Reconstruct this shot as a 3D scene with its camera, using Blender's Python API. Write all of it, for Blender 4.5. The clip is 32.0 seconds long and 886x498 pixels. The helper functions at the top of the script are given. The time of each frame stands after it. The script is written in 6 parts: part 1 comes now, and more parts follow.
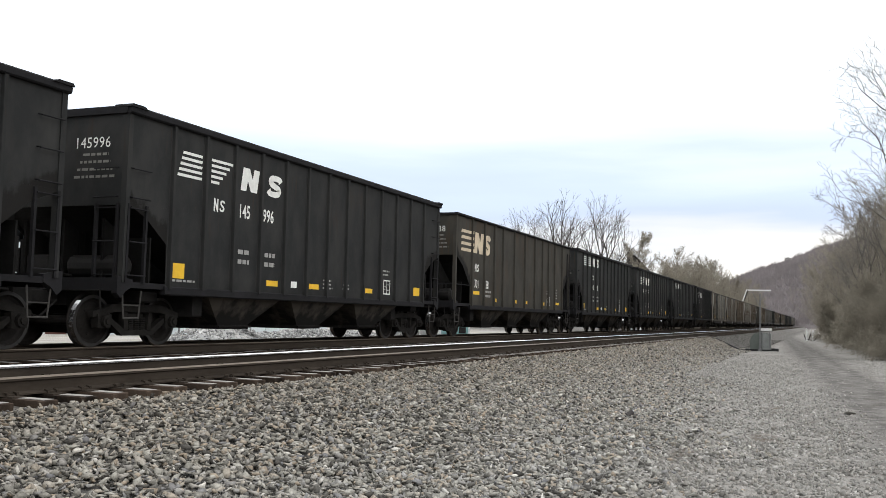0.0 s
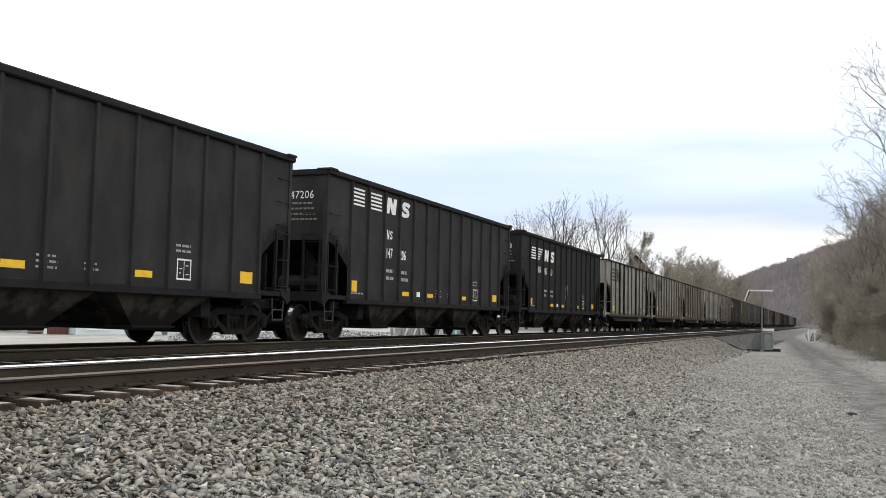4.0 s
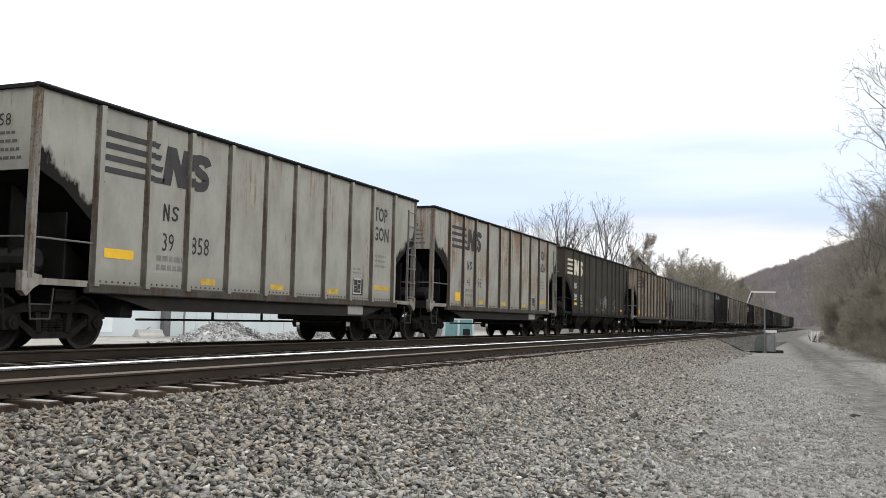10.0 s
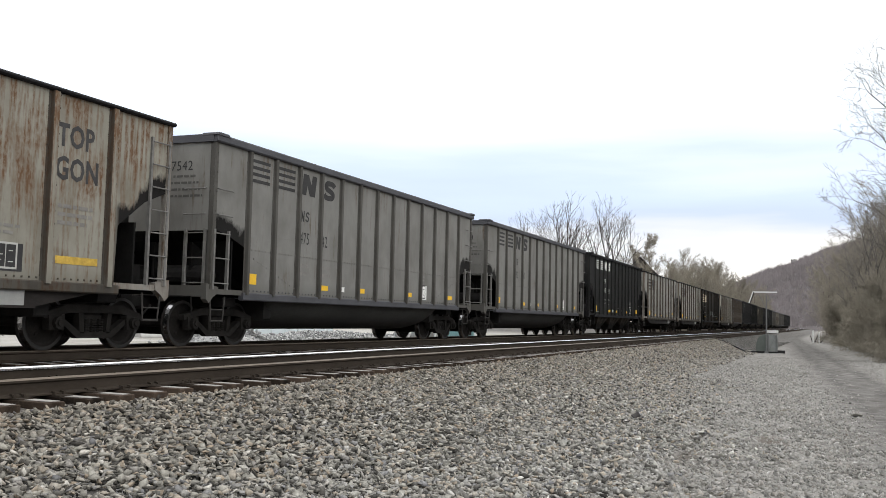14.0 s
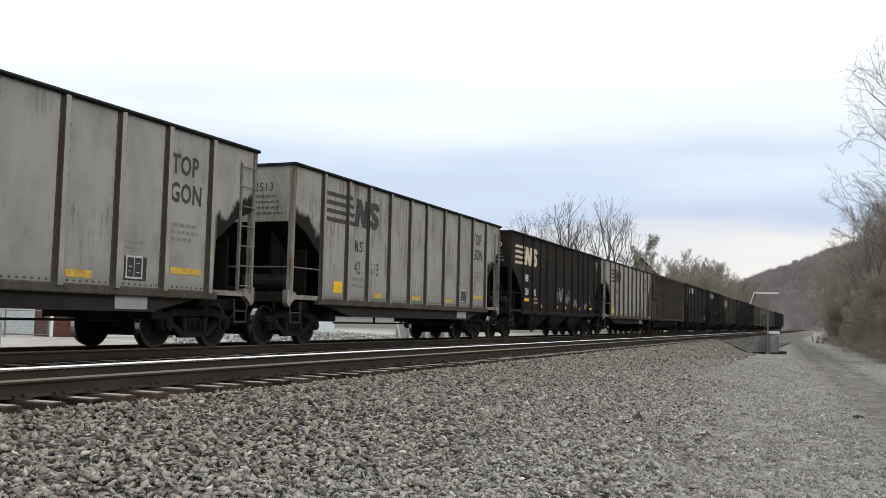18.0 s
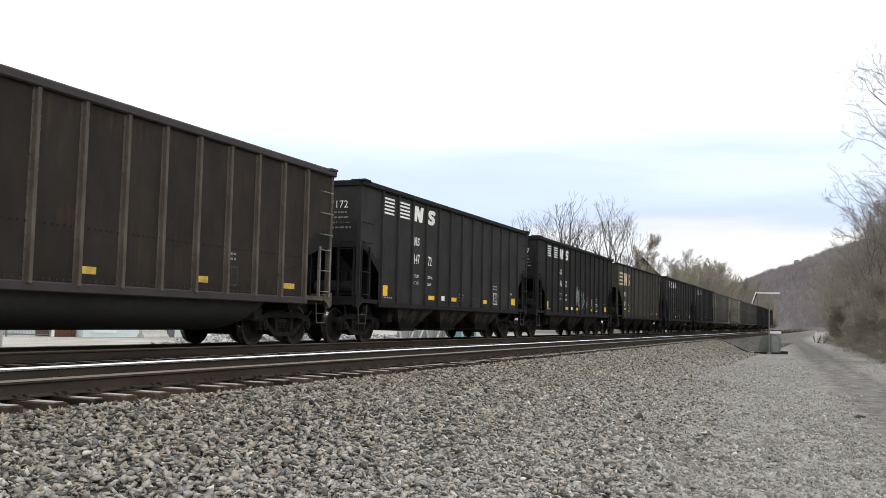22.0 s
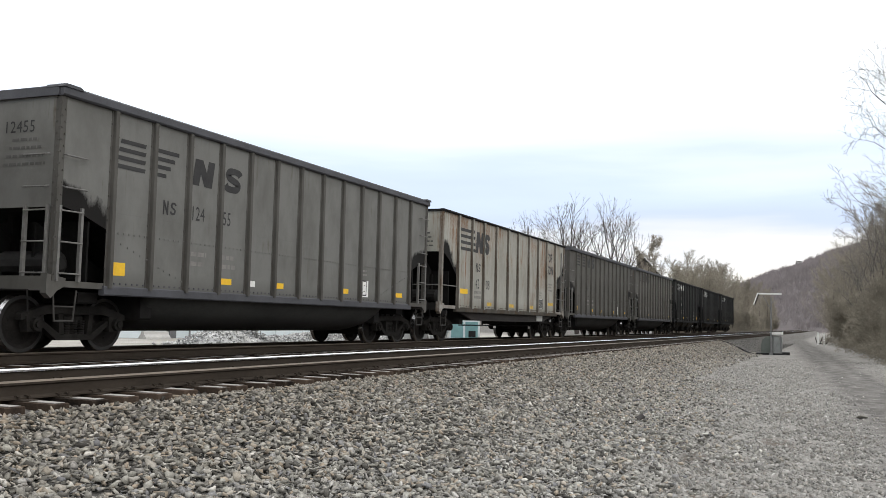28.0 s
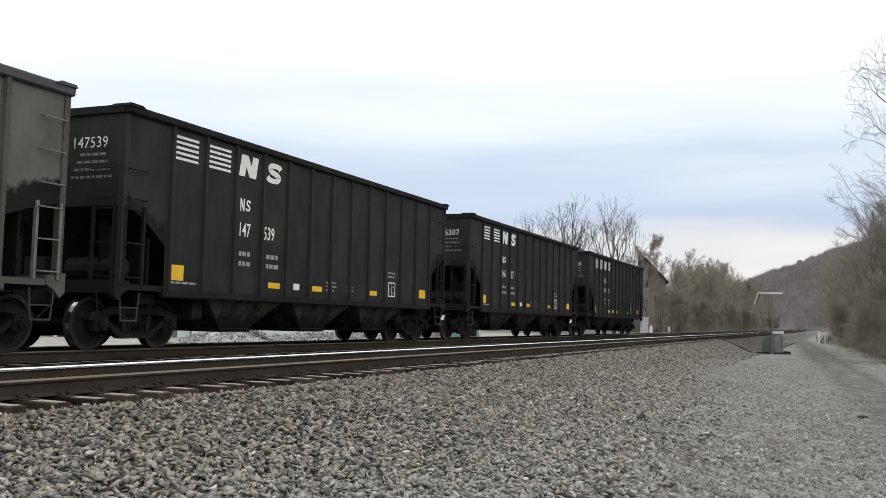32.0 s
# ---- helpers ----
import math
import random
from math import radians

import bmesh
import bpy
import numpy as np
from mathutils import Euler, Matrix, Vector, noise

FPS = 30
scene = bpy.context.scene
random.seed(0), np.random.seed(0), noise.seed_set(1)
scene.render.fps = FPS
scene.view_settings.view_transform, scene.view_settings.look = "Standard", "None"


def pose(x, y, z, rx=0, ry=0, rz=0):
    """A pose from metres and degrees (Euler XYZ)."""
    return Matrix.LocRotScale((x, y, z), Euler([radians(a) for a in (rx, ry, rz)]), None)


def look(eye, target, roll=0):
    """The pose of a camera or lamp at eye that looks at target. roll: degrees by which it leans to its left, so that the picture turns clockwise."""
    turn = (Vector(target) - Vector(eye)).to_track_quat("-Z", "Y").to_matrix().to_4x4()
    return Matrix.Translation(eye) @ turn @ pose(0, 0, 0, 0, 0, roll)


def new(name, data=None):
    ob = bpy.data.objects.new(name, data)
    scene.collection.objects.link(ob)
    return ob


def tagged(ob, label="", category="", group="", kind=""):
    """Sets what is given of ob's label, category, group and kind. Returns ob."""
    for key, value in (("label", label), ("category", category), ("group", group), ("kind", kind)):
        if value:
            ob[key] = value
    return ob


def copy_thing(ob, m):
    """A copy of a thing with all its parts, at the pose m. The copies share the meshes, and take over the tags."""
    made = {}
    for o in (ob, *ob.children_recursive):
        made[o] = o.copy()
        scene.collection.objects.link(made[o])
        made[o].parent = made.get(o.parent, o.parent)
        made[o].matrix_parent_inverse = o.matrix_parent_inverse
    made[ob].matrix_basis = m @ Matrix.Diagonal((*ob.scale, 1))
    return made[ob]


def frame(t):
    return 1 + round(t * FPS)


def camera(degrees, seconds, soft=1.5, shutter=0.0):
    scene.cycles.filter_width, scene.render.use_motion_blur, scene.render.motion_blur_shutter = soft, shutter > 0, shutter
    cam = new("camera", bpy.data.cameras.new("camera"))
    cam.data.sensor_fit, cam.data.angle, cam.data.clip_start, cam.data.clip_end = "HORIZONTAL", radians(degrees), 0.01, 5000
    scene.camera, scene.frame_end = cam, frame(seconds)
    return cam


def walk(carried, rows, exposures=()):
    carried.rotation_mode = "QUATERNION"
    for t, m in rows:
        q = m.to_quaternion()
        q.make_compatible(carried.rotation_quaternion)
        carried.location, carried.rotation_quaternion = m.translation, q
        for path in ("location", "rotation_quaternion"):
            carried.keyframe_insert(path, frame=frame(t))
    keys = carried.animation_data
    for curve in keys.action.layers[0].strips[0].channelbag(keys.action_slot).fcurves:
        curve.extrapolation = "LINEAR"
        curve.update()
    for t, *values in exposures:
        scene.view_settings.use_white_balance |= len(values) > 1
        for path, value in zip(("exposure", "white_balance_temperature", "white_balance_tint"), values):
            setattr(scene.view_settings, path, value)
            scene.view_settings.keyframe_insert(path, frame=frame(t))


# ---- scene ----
cam = camera(50.87, 32.0, soft=0.75)
EYE = (0.0, 0.0, 0.684)


def aim(yaw, pitch):
    """The camera's pose: yaw from the track's line to the left, pitch upwards, both in radians."""
    d = Vector((math.cos(yaw) * math.cos(pitch), math.sin(yaw) * math.cos(pitch), math.sin(pitch)))
    return look(EYE, Vector(EYE) + d * 10, 1.43)


# a tripod head that creeps a little to the left and upwards
PATH = [(0.0, 0.3847, 0.0722), (1.5, 0.3847, 0.0722), (3.5, 0.3864, 0.0722), (5.5, 0.3868, 0.0731), (8.0, 0.3884, 0.0735),
        (10.0, 0.3892, 0.0740), (12.5, 0.3902, 0.0740), (14.5, 0.3910, 0.0742), (17.5, 0.3920, 0.0749), (20.5, 0.3930, 0.0749),
        (23.0, 0.3938, 0.0749), (25.5, 0.3942, 0.0751), (27.5, 0.3950, 0.0757), (30.0, 0.3960, 0.0757), (32.0, 0.3962, 0.0749)]
EXPOSURE = [(0.0, 0.0), (16.5, 0.0), (17.5, -0.16), (18.5, -0.30), (19.5, -0.36), (20.0, -0.36), (21.0, -0.16), (22.0, 0.0), (30.0, 0.0), (31.0, -0.08), (32.0, -0.28)]
walk(cam, [(t, aim(y, p)) for t, y, p in PATH], EXPOSURE)

# ---------------------------------------------------------------- world and sun
SUN_EL, SUN_AZ = radians(24), radians(205)
world = bpy.data.worlds.new("overcast_sky")
scene.world = world
world.use_nodes = True


def node(nt, kind, **kw):
    n = nt.nodes.new(kind)
    for k, v in kw.items():
        if k in n.inputs:
            n.inputs[k].default_value = v
    return n


def make_sky():
    nt = world.node_tree
    nt.nodes.clear()
    out = nt.nodes.new("ShaderNodeOutputWorld")
    sky = nt.nodes.new("ShaderNodeTexSky")
    sky.sky_type = "NISHITA"
    sky.sun_disc = False
    sky.sun_elevation, sky.sun_rotation = SUN_EL, SUN_AZ
    clear = nt.nodes.new("ShaderNodeBackground")
    clear.inputs["Strength"].default_value = 0.06
    nt.links.new(sky.outputs[0], clear.inputs["Color"])
    co = nt.nodes.new("ShaderNodeTexCoord")
    sep = nt.nodes.new("ShaderNodeSeparateXYZ")
    nt.links.new(co.outputs["Generated"], sep.inputs[0])
    stretch = nt.nodes.new("ShaderNodeMapping")
    stretch.inputs["Scale"].default_value = (1.6, 1.6, 14.0)
    nt.links.new(co.outputs["Generated"], stretch.inputs["Vector"])
    noi = node(nt, "ShaderNodeTexNoise", Scale=1.3, Detail=5.0, Roughness=0.5)
    nt.links.new(stretch.outputs[0], noi.inputs["Vector"])
    wob = nt.nodes.new("ShaderNodeMath")
    wob.operation = "MULTIPLY_ADD"
    wob.inputs[1].default_value = 0.15
    nt.links.new(noi.outputs[0], wob.inputs[0])
    nt.links.new(sep.outputs["Z"], wob.inputs[2])
    ramp = nt.nodes.new("ShaderNodeValToRGB")
    e = ramp.color_ramp.elements
    e[0].position, e[0].color = 0.06, (1.30, 1.20, 1.06, 1)
    e[1].position, e[1].color = 0.90, (1.80, 1.81, 1.83, 1)
    for p, c in ((0.120, (1.30, 1.25, 1.16, 1)), (0.155, (1.06, 1.08, 1.12, 1)), (0.185, (0.78, 0.90, 1.14, 1)), (0.225, (0.85, 0.99, 1.20, 1)), (0.270, (1.12, 1.22, 1.34, 1)),
                 (0.38, (1.55, 1.58, 1.61, 1))):
        k = e.new(p)
        k.color = c
    nt.links.new(wob.outputs[0], ramp.inputs[0])
    cloud = nt.nodes.new("ShaderNodeBackground")
    cloud.inputs["Strength"].default_value = 0.98
    nt.links.new(ramp.outputs[0], cloud.inputs["Color"])
    mix = nt.nodes.new("ShaderNodeMixShader")
    mix.inputs[0].default_value = 0.93
    nt.links.new(clear.outputs[0], mix.inputs[1])
    nt.links.new(cloud.outputs[0], mix.inputs[2])
    nt.links.new(mix.outputs[0], out.inputs["Surface"])


make_sky()
sun_data = bpy.data.lights.new("sun", "SUN")
sun_data.energy, sun_data.angle, sun_data.color = 0.42, radians(25), (1.0, 0.97, 0.93)
sun = new("sun", sun_data)
sun.matrix_world = look((0, 0, 60), Vector((0, 0, 60)) - Vector((math.sin(SUN_AZ) * math.cos(SUN_EL), math.cos(SUN_AZ) * math.cos(SUN_EL), math.sin(SUN_EL))))

# ---------------------------------------------------------------- materials
MATS = {}


def material(name, color, rough=0.8, metal=0.0, vary=0.25, scale=6.0, fine=90.0, bump=0.15, spec=0.3, color2=None, stretch=(1, 1, 1), per_piece=0.0, island=0.0, bump_dist=0.01):
    """Paint, metal, stone or wood with a coarse and a fine variation and some relief."""
    if name in MATS:
        return MATS[name]
    m = bpy.data.materials.new(name)
    MATS[name] = m
    m.use_nodes = True
    nt = m.node_tree
    b = nt.nodes["Principled BSDF"]
    b.inputs["Roughness"].default_value, b.inputs["Metallic"].default_value = rough, metal
    b.inputs["Specular IOR Level"].default_value = spec
    co = nt.nodes.new("ShaderNodeTexCoord")
    mp = nt.nodes.new("ShaderNodeMapping")
    mp.inputs["Scale"].default_value = stretch
    nt.links.new(co.outputs["Object"], mp.inputs["Vector"])
    big = node(nt, "ShaderNodeTexNoise", Scale=scale, Detail=5.0, Roughness=0.6)
    small = node(nt, "ShaderNodeTexNoise", Scale=fine, Detail=3.0, Roughness=0.6)
    nt.links.new(mp.outputs[0], big.inputs["Vector"])
    nt.links.new(mp.outputs[0], small.inputs["Vector"])
    add = nt.nodes.new("ShaderNodeMath")
    add.operation = "MULTIPLY_ADD"
    add.inputs[1].default_value = 0.45
    nt.links.new(small.outputs[0], add.inputs[0])
    nt.links.new(big.outputs[0], add.inputs[2])
    fac = add.outputs[0]
    if per_piece or island:
        src = nt.nodes.new("ShaderNodeObjectInfo").outputs["Random"] if per_piece else nt.nodes.new("ShaderNodeNewGeometry").outputs["Random Per Island"]
        k = nt.nodes.new("ShaderNodeMath")
        k.operation = "MULTIPLY_ADD"
        k.inputs[1].default_value = per_piece or island
        nt.links.new(src, k.inputs[0])
        nt.links.new(fac, k.inputs[2])
        sub = nt.nodes.new("ShaderNodeMath")
        sub.operation = "SUBTRACT"
        sub.inputs[1].default_value = (per_piece or island) / 2
        nt.links.new(k.outputs[0], sub.inputs[0])
        fac = sub.outputs[0]
    ramp = nt.nodes.new("ShaderNodeValToRGB")
    lo = [c * (1 - vary) for c in color]
    hi = [min(1, c * (1 + vary)) for c in (color2 or color)]
    ramp.color_ramp.elements[0].position, ramp.color_ramp.elements[0].color = 0.42, (*lo, 1)
    ramp.color_ramp.elements[1].position, ramp.color_ramp.elements[1].color = 0.98, (*hi, 1)
    nt.links.new(fac, ramp.inputs[0])
    nt.links.new(ramp.outputs[0], b.inputs["Base Color"])
    if bump:
        bp = node(nt, "ShaderNodeBump", Strength=bump, Distance=bump_dist)
        nt.links.new(add.outputs[0], bp.inputs["Height"])
        nt.links.new(bp.outputs[0], b.inputs["Normal"])
    return m


def car_paint(name, base, grime, rust, rust_amount, seed, ends=None, rough=0.78):
    """Weathered wagon paint: vertical rust runs, blotches and coal dust, with the pattern set by the seed."""
    if name in MATS:
        return MATS[name]
    m = bpy.data.materials.new(name)
    MATS[name] = m
    m.use_nodes = True
    nt = m.node_tree
    b = nt.nodes["Principled BSDF"]
    b.inputs["Roughness"].default_value = rough
    b.inputs["Specular IOR Level"].default_value = 0.12
    co = nt.nodes.new("ShaderNodeTexCoord")

    def mapped(scale):
        mp = nt.nodes.new("ShaderNodeMapping")
        mp.inputs["Scale"].default_value = scale
        mp.inputs["Location"].default_value = (seed * 7.3, seed * 1.7, seed * 3.1)
        nt.links.new(co.outputs["Object"], mp.inputs["Vector"])
        return mp.outputs[0]

    def noise_at(vec, scale, detail=5.0):
        n = node(nt, "ShaderNodeTexNoise", Scale=scale, Detail=detail, Roughness=0.62)
        nt.links.new(vec, n.inputs["Vector"])
        return n.outputs[0]

    def mathn(op, a, bb):
        k = nt.nodes.new("ShaderNodeMath")
        k.operation = op.replace("_RAW", "")
        for i, v in enumerate((a, bb)):
            if isinstance(v, (int, float)):
                k.inputs[i].default_value = v
            else:
                nt.links.new(v, k.inputs[i])
        k.use_clamp = op == "MULTIPLY"
        return k.outputs[0]

    def ramp(fac, p0, p1):
        r = nt.nodes.new("ShaderNodeMapRange")
        r.inputs["From Min"].default_value, r.inputs["From Max"].default_value = p0, p1
        nt.links.new(fac, r.inputs["Value"])
        return r.outputs[0]

    def mixc(fac, a, c):
        k = nt.nodes.new("ShaderNodeMix")
        k.data_type = "RGBA"
        nt.links.new(fac, k.inputs["Factor"])
        for i, v in ((6, a), (7, c)):
            if isinstance(v, tuple):
                k.inputs[i].default_value = (*v, 1)
            else:
                nt.links.new(v, k.inputs[i])
        return k.outputs[2]

    runs = noise_at(mapped((6.5, 6.5, 0.42)), 1.7, 3.0)
    blots = noise_at(mapped((1, 1, 0.9)), 0.75, 5.0)
    grain = noise_at(mapped((1, 1, 0.5)), 22.0, 4.0)
    tinge = noise_at(mapped((0.9, 0.9, 0.5)), 1.7, 6.0)
    col = mixc(ramp(tinge, 0.40, 0.72), base, grime)
    lo = 0.80 - rust_amount * 0.42
    sep = nt.nodes.new("ShaderNodeSeparateXYZ")
    nt.links.new(co.outputs["Object"], sep.inputs[0])
    high = mathn("MULTIPLY_RAW", mathn("SUBTRACT", sep.outputs["Z"], 2.7), 0.022)
    r1 = ramp(mathn("ADD", high, mathn("ADD", mathn("MULTIPLY", runs, 0.62), mathn("MULTIPLY", blots, 0.62))), lo, lo + 0.14)
    r1 = mathn("MULTIPLY", r1, ramp(grain, 0.22, 0.6))
    col = mixc(r1, col, rust)
    r2 = ramp(noise_at(mapped((1.4, 1.4, 1.0)), 2.8, 7.0), 0.74 - rust_amount * 0.10, 0.82 - rust_amount * 0.06)
    col = mixc(r2, col, tuple(c * 0.55 for c in rust))
    # fine speckle
    col = mixc(mathn("MULTIPLY", ramp(grain, 0.55, 0.9), 0.35), col, grime)
    if ends:
        # coal dust washed round the openings at the wagon's ends
        hl, f, zc, zr = ends
        inward = mathn("SUBTRACT", hl, mathn("ABSOLUTE", sep.outputs["X"], 0))
        edge = mathn("ADD", mathn("MULTIPLY_RAW", inward, (zr - zc) / f), zc)
        # on the end sheet the dust rises towards the middle
        inner = mathn("SUBTRACT", 1.58, mathn("ABSOLUTE", sep.outputs["Y"], 0))
        rise = mathn("MULTIPLY_RAW", ramp(inner, 0.02, 1.2), 0.65)
        over = mathn("ADD", mathn("SUBTRACT", mathn("SUBTRACT", sep.outputs["Z"], rise), edge), mathn("ADD", mathn("MULTIPLY_RAW", mathn("SUBTRACT", tinge, 0.5), 1.3), mathn("MULTIPLY_RAW", mathn("SUBTRACT", grain, 0.5), 0.14)))
        soot = mathn("MULTIPLY", ramp(over, 0.40, 0.26), ramp(inward, f + 0.02, f - 0.12))
        col = mixc(soot, col, (0.014, 0.013, 0.012))
        # splashed dirt above the side sill
        low = ramp(mathn("ADD", sep.outputs["Z"], mathn("MULTIPLY_RAW", tinge, 0.5)), 1.62, 1.28)
        col = mixc(mathn("MULTIPLY", low, 0.45), col, tuple(c * 0.4 for c in grime))
    nt.links.new(col, b.inputs["Base Color"])
    bp = node(nt, "ShaderNodeBump", Strength=0.25, Distance=0.006)
    nt.links.new(mathn("ADD", grain, blots), bp.inputs["Height"])
    nt.links.new(bp.outputs[0], b.inputs["Normal"])
    return m


M_UNDER = material("under_metal", (0.017, 0.016, 0.0152), spec=0.08, rough=0.85, vary=0.45, scale=3, fine=40)
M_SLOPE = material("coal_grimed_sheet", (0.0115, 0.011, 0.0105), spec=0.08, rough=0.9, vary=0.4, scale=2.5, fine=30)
M_WHEEL = material("wheel_steel", (0.018, 0.016, 0.0145), spec=0.08, rough=0.8, vary=0.4, scale=5, fine=40)
M_RIM = material("worn_wheel_rim", (0.032, 0.030, 0.028), rough=0.5, metal=0.4, vary=0.3)
M_FAINT = material("worn_end_stencil", (0.10, 0.097, 0.09), rough=0.85, vary=0.25, scale=4, fine=30, bump=0)
M_PLATE = material("pale_grey_plate", (0.30, 0.30, 0.285), rough=0.6, vary=0.15, scale=4, fine=40)
M_TREAD = material("polished_tread", (0.55, 0.55, 0.56), rough=0.25, metal=1.0, vary=0.1, bump=0.02)
M_FRAME = material("truck_casting", (0.018, 0.0165, 0.015), spec=0.08, rough=0.9, vary=0.5, scale=4, fine=50)
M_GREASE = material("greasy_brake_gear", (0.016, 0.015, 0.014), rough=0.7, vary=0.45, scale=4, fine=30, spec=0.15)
M_STEP = material("grimy_step", (0.045, 0.042, 0.038), rough=0.8, vary=0.4, scale=6)
M_GALV = material("worn_grab_iron", (0.15, 0.145, 0.135), rough=0.6, vary=0.35, scale=8)
M_WHITE = material("stencil_white", (0.74, 0.74, 0.70), rough=0.8, vary=0.14, scale=5, fine=35, bump=0)
M_CREAM = material("faded_cream_paint", (0.56, 0.47, 0.34), rough=0.85, vary=0.28, scale=3, fine=25, bump=0)
M_PRINT = material("small_worn_print", (0.30, 0.295, 0.28), rough=0.85, vary=0.3, bump=0)
M_PALE = material("pale_frame_paint", (0.45, 0.44, 0.41), rough=0.8, vary=0.2, bump=0)
M_IVORY = material("ivory_paint", (0.66, 0.60, 0.49), rough=0.85, vary=0.22, scale=3, fine=25, bump=0)
M_GREY = material("faded_black_paint", (0.050, 0.048, 0.048), rough=0.85, vary=0.30, scale=3, fine=22, bump=0)
M_DIM = material("dusty_stencil", (0.20, 0.19, 0.175), rough=0.85, vary=0.25, scale=4, fine=30, bump=0)
M_YEL = material("yellow_reflector", (0.78, 0.47, 0.03), rough=0.6, vary=0.16, scale=6, fine=40, bump=0)
M_DEEP = material("fresh_black_stencil", (0.03, 0.03, 0.03), rough=0.8, vary=0.2, bump=0)
M_CHALK = material("chalk_scrawl", (0.40, 0.42, 0.44), rough=0.9, vary=0.35, scale=4, fine=20, bump=0)
M_RAIL = material("rusty_rail_side", (0.040, 0.032, 0.025), spec=0.08, rough=0.85, vary=0.35, scale=3, fine=40, stretch=(0.3, 1, 1))
M_HEAD = material("polished_rail_head", (0.88, 0.88, 0.89), rough=0.24, metal=1.0, vary=0.08, bump=0.0)
M_TIE = material("creosoted_tie", (0.020, 0.016, 0.013), spec=0.08, rough=0.95, vary=0.5, scale=3, fine=45, stretch=(4, 0.6, 1), per_piece=0.4, color2=(0.055, 0.040, 0.030))
M_HEAD_DULL = material("dull_rail_head", (0.15, 0.122, 0.094), rough=0.55, metal=0.2, vary=0.25, scale=2, fine=30, stretch=(0.2, 1, 1), bump=0.0)
M_TIETOP = material("weathered_tie_top", (0.34, 0.32, 0.30), rough=0.9, vary=0.3, scale=4, fine=50, stretch=(5, 0.5, 1))


# ---------------------------------------------------------------- mesh helpers
def mesh_from(name, verts, faces, mats=(), index=None, smooth=False):
    me = bpy.data.meshes.new(name)
    me.from_pydata([tuple(v) for v in verts], [], faces)
    for m in mats:
        me.materials.append(m)
    if index is not None:
        me.polygons.foreach_set("material_index", index)
    if smooth:
        me.polygons.foreach_set("use_smooth", [True] * len(faces))
    me.update()
    return me


class Shape:
    """Collects boxes, extruded outlines and tubes into one mesh."""

    def __init__(self):
        self.v, self.f, self.m = [], [], []

    def add(self, verts, faces, mi=0):
        o = len(self.v)
        self.v += [tuple(v) for v in verts]
        self.f += [tuple(i + o for i in f) for f in faces]
        self.m += [mi] * len(faces)
        return self

    def box(self, x0, x1, y0, y1, z0, z1, mi=0, b=0.0):
        if b > 0:
            # chamfered along x: eight-sided section
            prof = [(y0 + b, z0), (y1 - b, z0), (y1, z0 + b), (y1, z1 - b), (y1 - b, z1), (y0 + b, z1), (y0, z1 - b), (y0, z0 + b)]
            vs = [(x0, y, z) for y, z in prof] + [(x1, y, z) for y, z in prof]
            fs = [(i, (i + 1) % 8, 8 + (i + 1) % 8, 8 + i) for i in range(8)] + [tuple(range(7, -1, -1)), tuple(range(8, 16))]
            return self.add(vs, fs, mi)
        vs = [(x0, y0, z0), (x1, y0, z0), (x1, y1, z0), (x0, y1, z0), (x0, y0, z1), (x1, y0, z1), (x1, y1, z1), (x0, y1, z1)]
        return self.add(vs, [(0, 3, 2, 1), (4, 5, 6, 7), (0, 1, 5, 4), (1, 2, 6, 5), (2, 3, 7, 6), (3, 0, 4, 7)], mi)

    def slab(self, pts, y0, y1, mi=0):
        """An outline in x, z extruded from y0 to y1."""
        n = len(pts)
        vs = [(x, y0, z) for x, z in pts] + [(x, y1, z) for x, z in pts]
        fs = [tuple(range(n)), tuple(range(2 * n - 1, n - 1, -1))] + [(i, n + i, n + (i + 1) % n, (i + 1) % n) for i in range(n)]
        return self.add(vs, fs, mi)

    def prism_x(self, pts, x0, x1, mi=0):
        """An outline in y, z extruded from x0 to x1."""
        n = len(pts)
        vs = [(x0, y, z) for y, z in pts] + [(x1, y, z) for y, z in pts]
        fs = [tuple(range(n - 1, -1, -1)), tuple(range(n, 2 * n))] + [(i, (i + 1) % n, n + (i + 1) % n, n + i) for i in range(n)]
        return self.add(vs, fs, mi)

    def tube(self, a, b, r, r2=None, n=6, mi=0):
        a, b = Vector(a), Vector(b)
        d = (b - a).normalized()
        u = d.orthogonal().normalized()
        w = d.cross(u)
        r2 = r if r2 is None else r2
        vs = [a + (u * math.cos(t) + w * math.sin(t)) * r for t in [math.tau * i / n for i in range(n)]]
        vs += [b + (u * math.cos(t) + w * math.sin(t)) * r2 for t in [math.tau * i / n for i in range(n)]]
        fs = [(i, (i + 1) % n, n + (i + 1) % n, n + i) for i in range(n)] + [tuple(range(n - 1, -1, -1)), tuple(range(n, 2 * n))]
        return self.add(vs, fs, mi)

    def quad(self, x0, x1, z0, z1, y, skew=0.0, mi=0):
        return self.add([(x0, y, z0), (x1, y, z0), (x1 + skew, y, z1), (x0 + skew, y, z1)], [(0, 1, 2, 3)], mi)

    def mesh(self, name, *mats, smooth=False):
        return mesh_from(name, self.v, self.f, mats, self.m, smooth)


def put(name, me, parent=None, m=None, label=""):
    ob = new(name, me)
    if parent is not None:
        ob.parent = parent
    if m is not None:
        ob.matrix_local = m
    return tagged(ob, label)


def thing(name, label, category, m=None, group="", kind=""):
    ob = new(name)
    if m is not None:
        ob.matrix_world = m
    return tagged(ob, label, category, group, kind)


